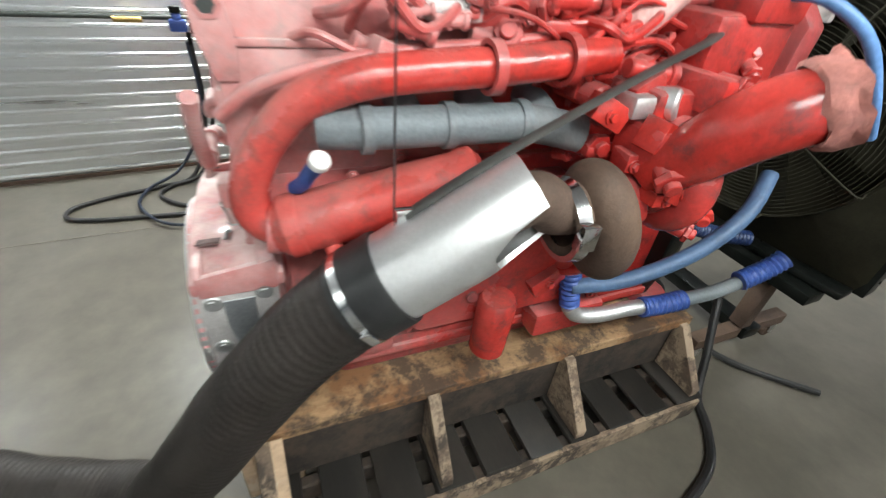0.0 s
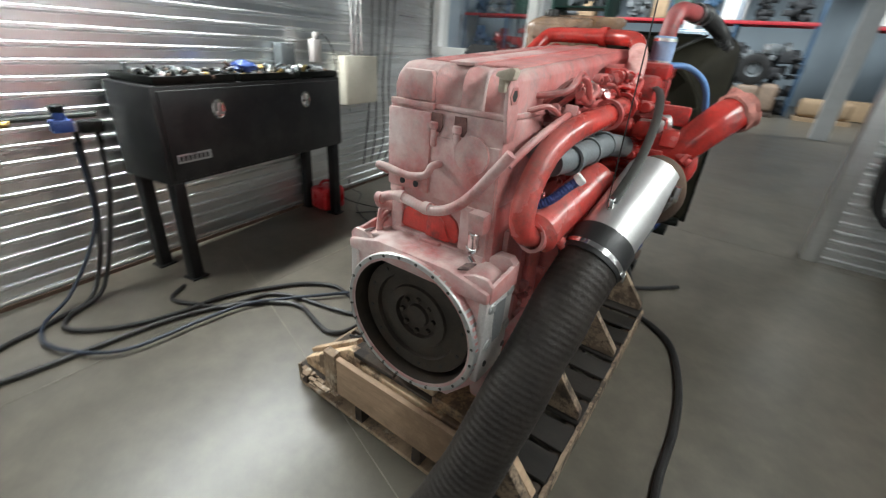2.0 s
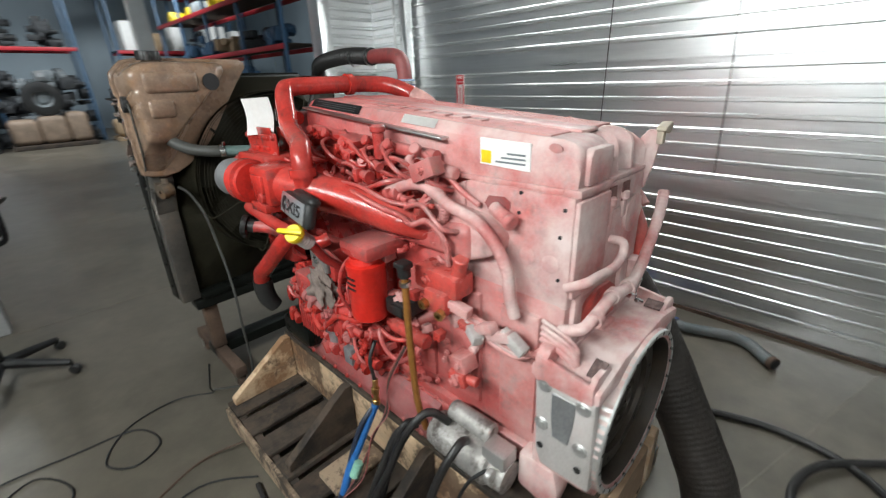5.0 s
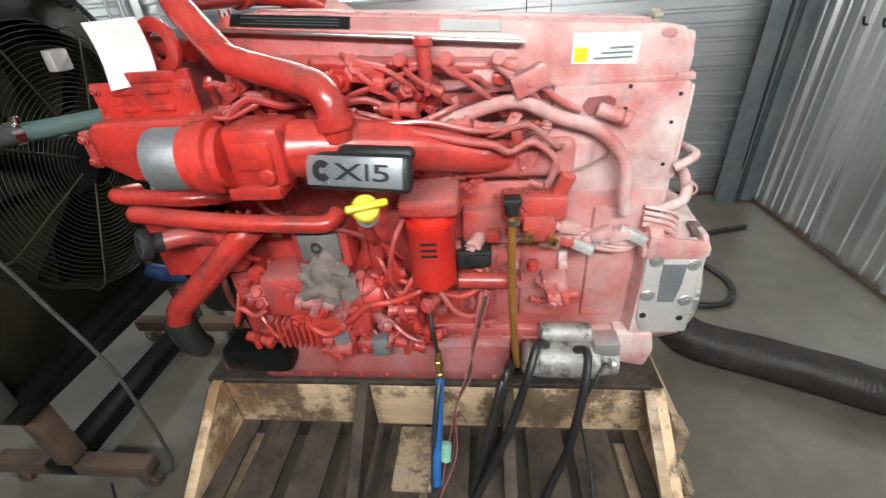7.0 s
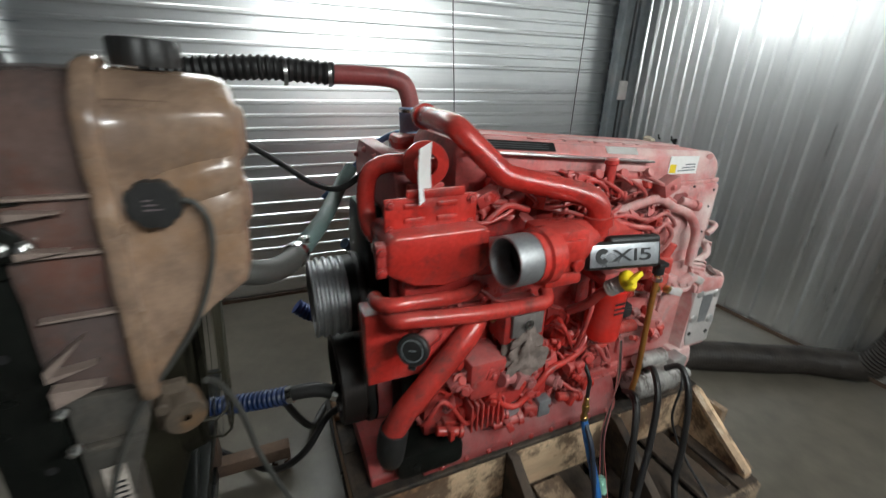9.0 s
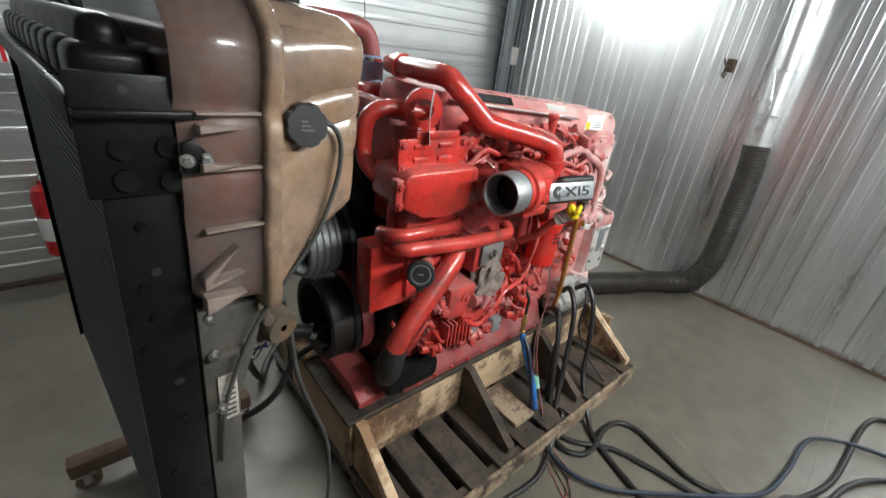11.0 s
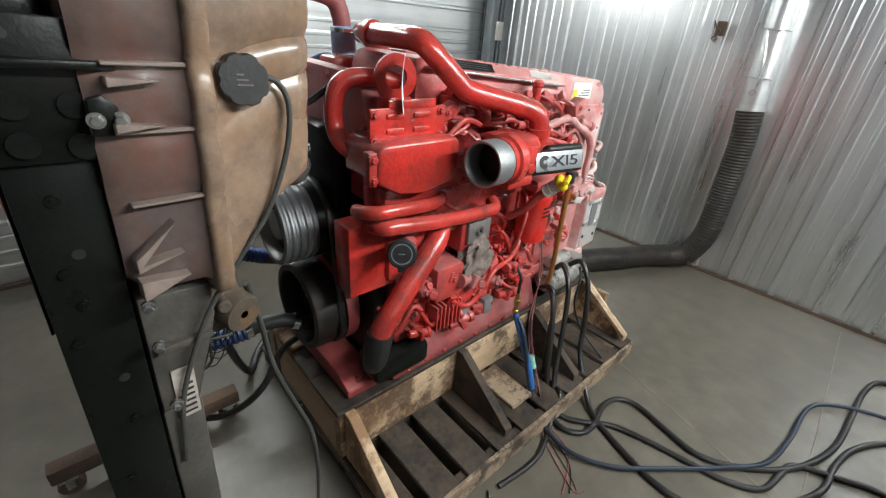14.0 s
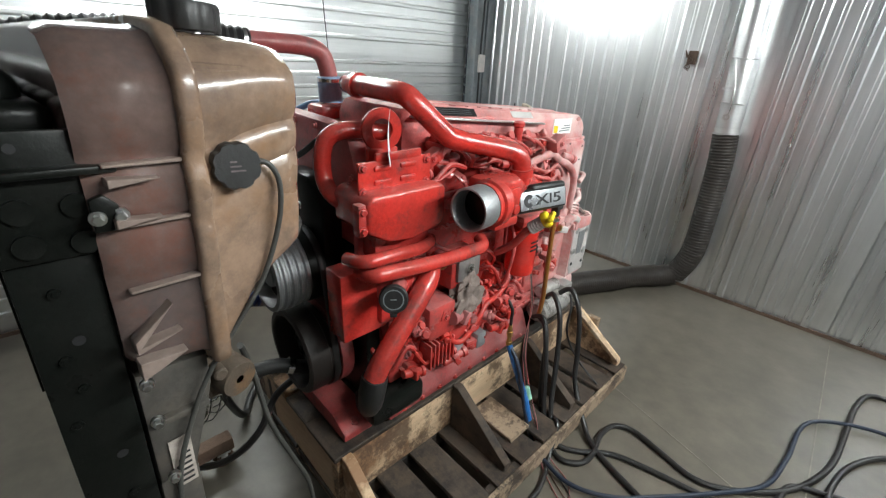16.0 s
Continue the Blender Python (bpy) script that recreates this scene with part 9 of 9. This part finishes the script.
def rack_load(x0, x1, y, levels):
    for z in [0.0] + list(levels):
        x = x0 + 0.3
        while x < x1 - 0.3:
            wv = RNG.uniform(0.5, 1.0)
            low = z == 0.0
            if low:
                wv = RNG.uniform(1.0, 1.6)
            kind = RNG.random()
            b = BM()
            if kind < (0.2 if low else 0.5):
                hgt = RNG.uniform(0.5, 1.2)
                box(b, (x, y + 0.05, z + 0.022), (x + wv * 0.85, y + 0.9, z + 0.02 + hgt), 0.012)
                box(b, (x + wv * 0.3, y + 0.04, z + 0.1), (x + wv * 0.42, y + 0.05, z + hgt))
                solo("carton", b, RNG.choice((CARDBOARD, CARDBOARD, PAPER, GREEN_DARK)), "cardboard carton stored on the rack", "box", base=(x + wv / 2, y, z + 0.02), group="rack cartons")
            else:
                for lift in ((0.0, 0.6, 1.2, 1.8) if low else (0.0, 0.4)):
                    lumps(b, (x + wv / 2, y + 0.45, z + 0.022 + lift), wv, 12)
                solo("engine_parts", b, RNG.choice((DARK_STUFF, DARK_STUFF, GREY_IRON, RACK_BLUE, RED_DARK)), "dark heap of used engine parts on a rack shelf", "machine parts", base=(x + wv / 2, y, z + 0.02), group="rack parts", kind="stuff")
            x += wv + RNG.uniform(0.05, 0.3)


for x0, x1, y, lv in ((-13.5, 1.6, 20.5, (3.2, 5.4)), (3.0, 8.0, 21.5, (3.2, 5.4))):
    rack(x0, x1, y, lv, 1.3)
    rack_load(x0, x1, y, lv)
# rack that runs down the side of the hall
SIDE = rack(0.0, 10.0, 0.0, (2.7, 4.0), 1.2)
SIDE.matrix_basis = pose(5.6, 15.5, 0, 0, 0, 90)
for k in range(16):
    z = (0.0, 2.72, 4.02)[k % 3]
    b = BM()
    lumps(b, (5.0, 11.3 + 0.58 * k, z), 1.0, 12)
    solo("engine_parts", b, RNG.choice((DARK_STUFF, GREY_IRON, RACK_BLUE, YELLOW, CARDBOARD)), "heap of used engine parts on the side rack", "machine parts", base=(5.0, 11.3 + 0.58 * k, z), group="rack parts", kind="stuff")
b = BM()
box(b, (2.1, 14.2, 0), (2.5, 14.5, 7.0), 0.02)
solo("white_column", b, WHITE, "white painted steel column of the hall", "column", "structure", base=(2.3, 14.3, 0))
# caged liquid tank on a red base, on a dark crate in front of the rack
WRAP = material("translucent_blue_white_plastic", (0.46, 0.55, 0.62), 0.28, vary=0.25, scale=3, bump=0.2, dirt=(0.72, 0.75, 0.74), dirt_amount=0.7, dirt_scale=2.5)
CAGE = material("blue_grey_cage_tube", (0.10, 0.15, 0.22), 0.4, 0.5, 0.2)
TO = thing("caged_liquid_tank", (-2.3, 19.7, 1.12), "translucent blue-white plastic tank in a tube cage", "liquid tank")
b = BM()
box(b, (-3.08, 19.12, 1.24), (-1.52, 20.3, 2.78), 0.12, seg=4)
part("bottle", b, WRAP, TO)
b = BM()
lathe(b, [(0.0, 0.0), (0.21, 0.0), (0.21, 0.28), (0.18, 0.32), (0.0, 0.32)], (-2.40, 19.5, 2.77), (0, 0, 1), 20)
part("screw_cap", b, WHITE, TO)
b = BM()
box(b, (-3.13, 19.05, 1.14), (-1.47, 20.35, 1.24), 0.02)
part("base_pan", b, ALU, TO)
tubes = BM()
box(tubes, (-0.012, -0.012, 0), (0.012, 0.012, 1.52), 0.004)
copies("cage_upright", tubes, CAGE, TO, [Matrix.Translation((-3.10 + 0.268 * k, 19.08, 1.24)) for k in range(7)])
tubes = BM()
box(tubes, (-0.81, -0.012, -0.012), (0.81, 0.012, 0.012), 0.004)
copies("cage_rail", tubes, CAGE, TO, [Matrix.Translation((-2.30, 19.065, z)) for z in (1.55, 1.95, 2.35, 2.74)])
CR = thing("red_stand", (-2.3, 19.7, 0), "low red steel stand under the caged tank", "stand")
b = BM()
box(b, (-3.1, 19.02, 0.80), (-1.3, 20.36, 1.135), 0.02)
part("stand_top", b, RED_DARK, CR)
for x in (-3.05, -2.25, -1.45):
    b = BM()
    box(b, (x, 19.05, 0.0), (x + 0.14, 20.32, 0.80), 0.01)
    part("stand_leg", b, DARK_STUFF, CR)
# old wheel and axle parts on pale sacks beside it
LP = thing("loaded_pallet", (0.1, 19.8, 0), "pallet heaped with pale dusty sacks", "pallet", group="hall pallets")
b = BM()
box(b, (-1.0, 19.15, 0.0), (1.2, 20.35, 0.14), 0.01)
part("pallet_base", b, WOOD_DARK, LP)
for x0, x1, z1 in ((-0.95, -0.2, 0.95), (-0.18, 0.55, 1.03), (0.57, 1.15, 1.12)):
    b = BM()
    box(b, (x0, 19.3, 0.141), (x1, 20.3, z1), 0.16, seg=4)
    part("sack", b, TAN, LP)
for x in (-1.0, 0.0, 1.0):
    b = BM()
    for lift in (0.0, 0.6, 1.2, 1.8):
        lumps(b, (x, 20.8, lift), 1.05, 14)
    solo("engine_parts", b, DARK_STUFF if x else GREY_IRON, "tall dark heap of used engine parts under the rack", "machine parts", base=(x, 20.8, 0), group="rack parts", kind="stuff")
WH = thing("spare_wheel", (0.15, 19.5, 1.03), "old black tyre on a grey rim, standing on sacks", "wheel")
b = BM()
lathe(b, [(0.26, -0.13), (0.42, -0.15), (0.52, -0.12), (0.54, 0.0), (0.52, 0.12), (0.42, 0.15), (0.26, 0.13), (0.26, -0.13)], (0.15, 19.5, 1.565), (0, 1, 0.05), 40)
part("tyre", b, RUBBER, WH)
b = BM()
lathe(b, [(0.0, -0.02), (0.12, -0.04), (0.20, 0.0), (0.27, -0.10), (0.27, 0.10), (0.0, 0.05)], (0.15, 19.5, 1.565), (0, 1, 0.05), 32)
part("rim", b, GREY_IRON, WH)
for x, mt in ((-5.6, PLY), (1.9, CARDBOARD), (-9.0, CARDBOARD)):
    b = BM()
    box(b, (x, 19.3, 0.15), (x + 1.5, 20.3, 0.75), 0.15, seg=3)
    box(b, (x - 0.05, 19.25, 0.0), (x + 1.55, 20.35, 0.14))
    solo("loaded_pallet", b, mt, "pallet loaded with pale sacks on the hall floor", "pallet", base=(x, 19.8, 0), group="hall pallets")
SH = thing("steel_shelf", (-2.9, 9.2, 0), "dark green steel shelf loaded with parts", "shelf")
for x in (-3.5, -2.35):
    for y in (8.9, 9.6):
        b = BM()
        box(b, (x - 0.03, y - 0.03, 0), (x + 0.03, y + 0.03, 3.0), 0.004)
        part("shelf_post", b, GREEN_DARK, SH)
    b = BM()
    box(b, (x - 0.015, 8.9, 0.1), (x + 0.015, 9.6, 2.9), 0.004)
    part("shelf_side", b, GREEN_DARK, SH)
for z in (0.12, 0.72, 1.32, 1.92, 2.52):
    b = BM()
    box(b, (-3.5, 8.88, z), (-2.35, 9.62, z + 0.03), 0.004)
    part("shelf_board", b, GREEN_DARK, SH)
    for x in (-3.15, -2.7):
        b = BM()
        lumps(b, (x, 9.25, z + 0.03), 0.45, 10)
        solo("shelf_parts", b, RNG.choice((DARK_STUFF, RACK_BLUE, GREY_IRON, TAN)), "small machine parts heaped on the steel shelf", "machine parts", "stuff", base=(x, 9.25, z + 0.03))
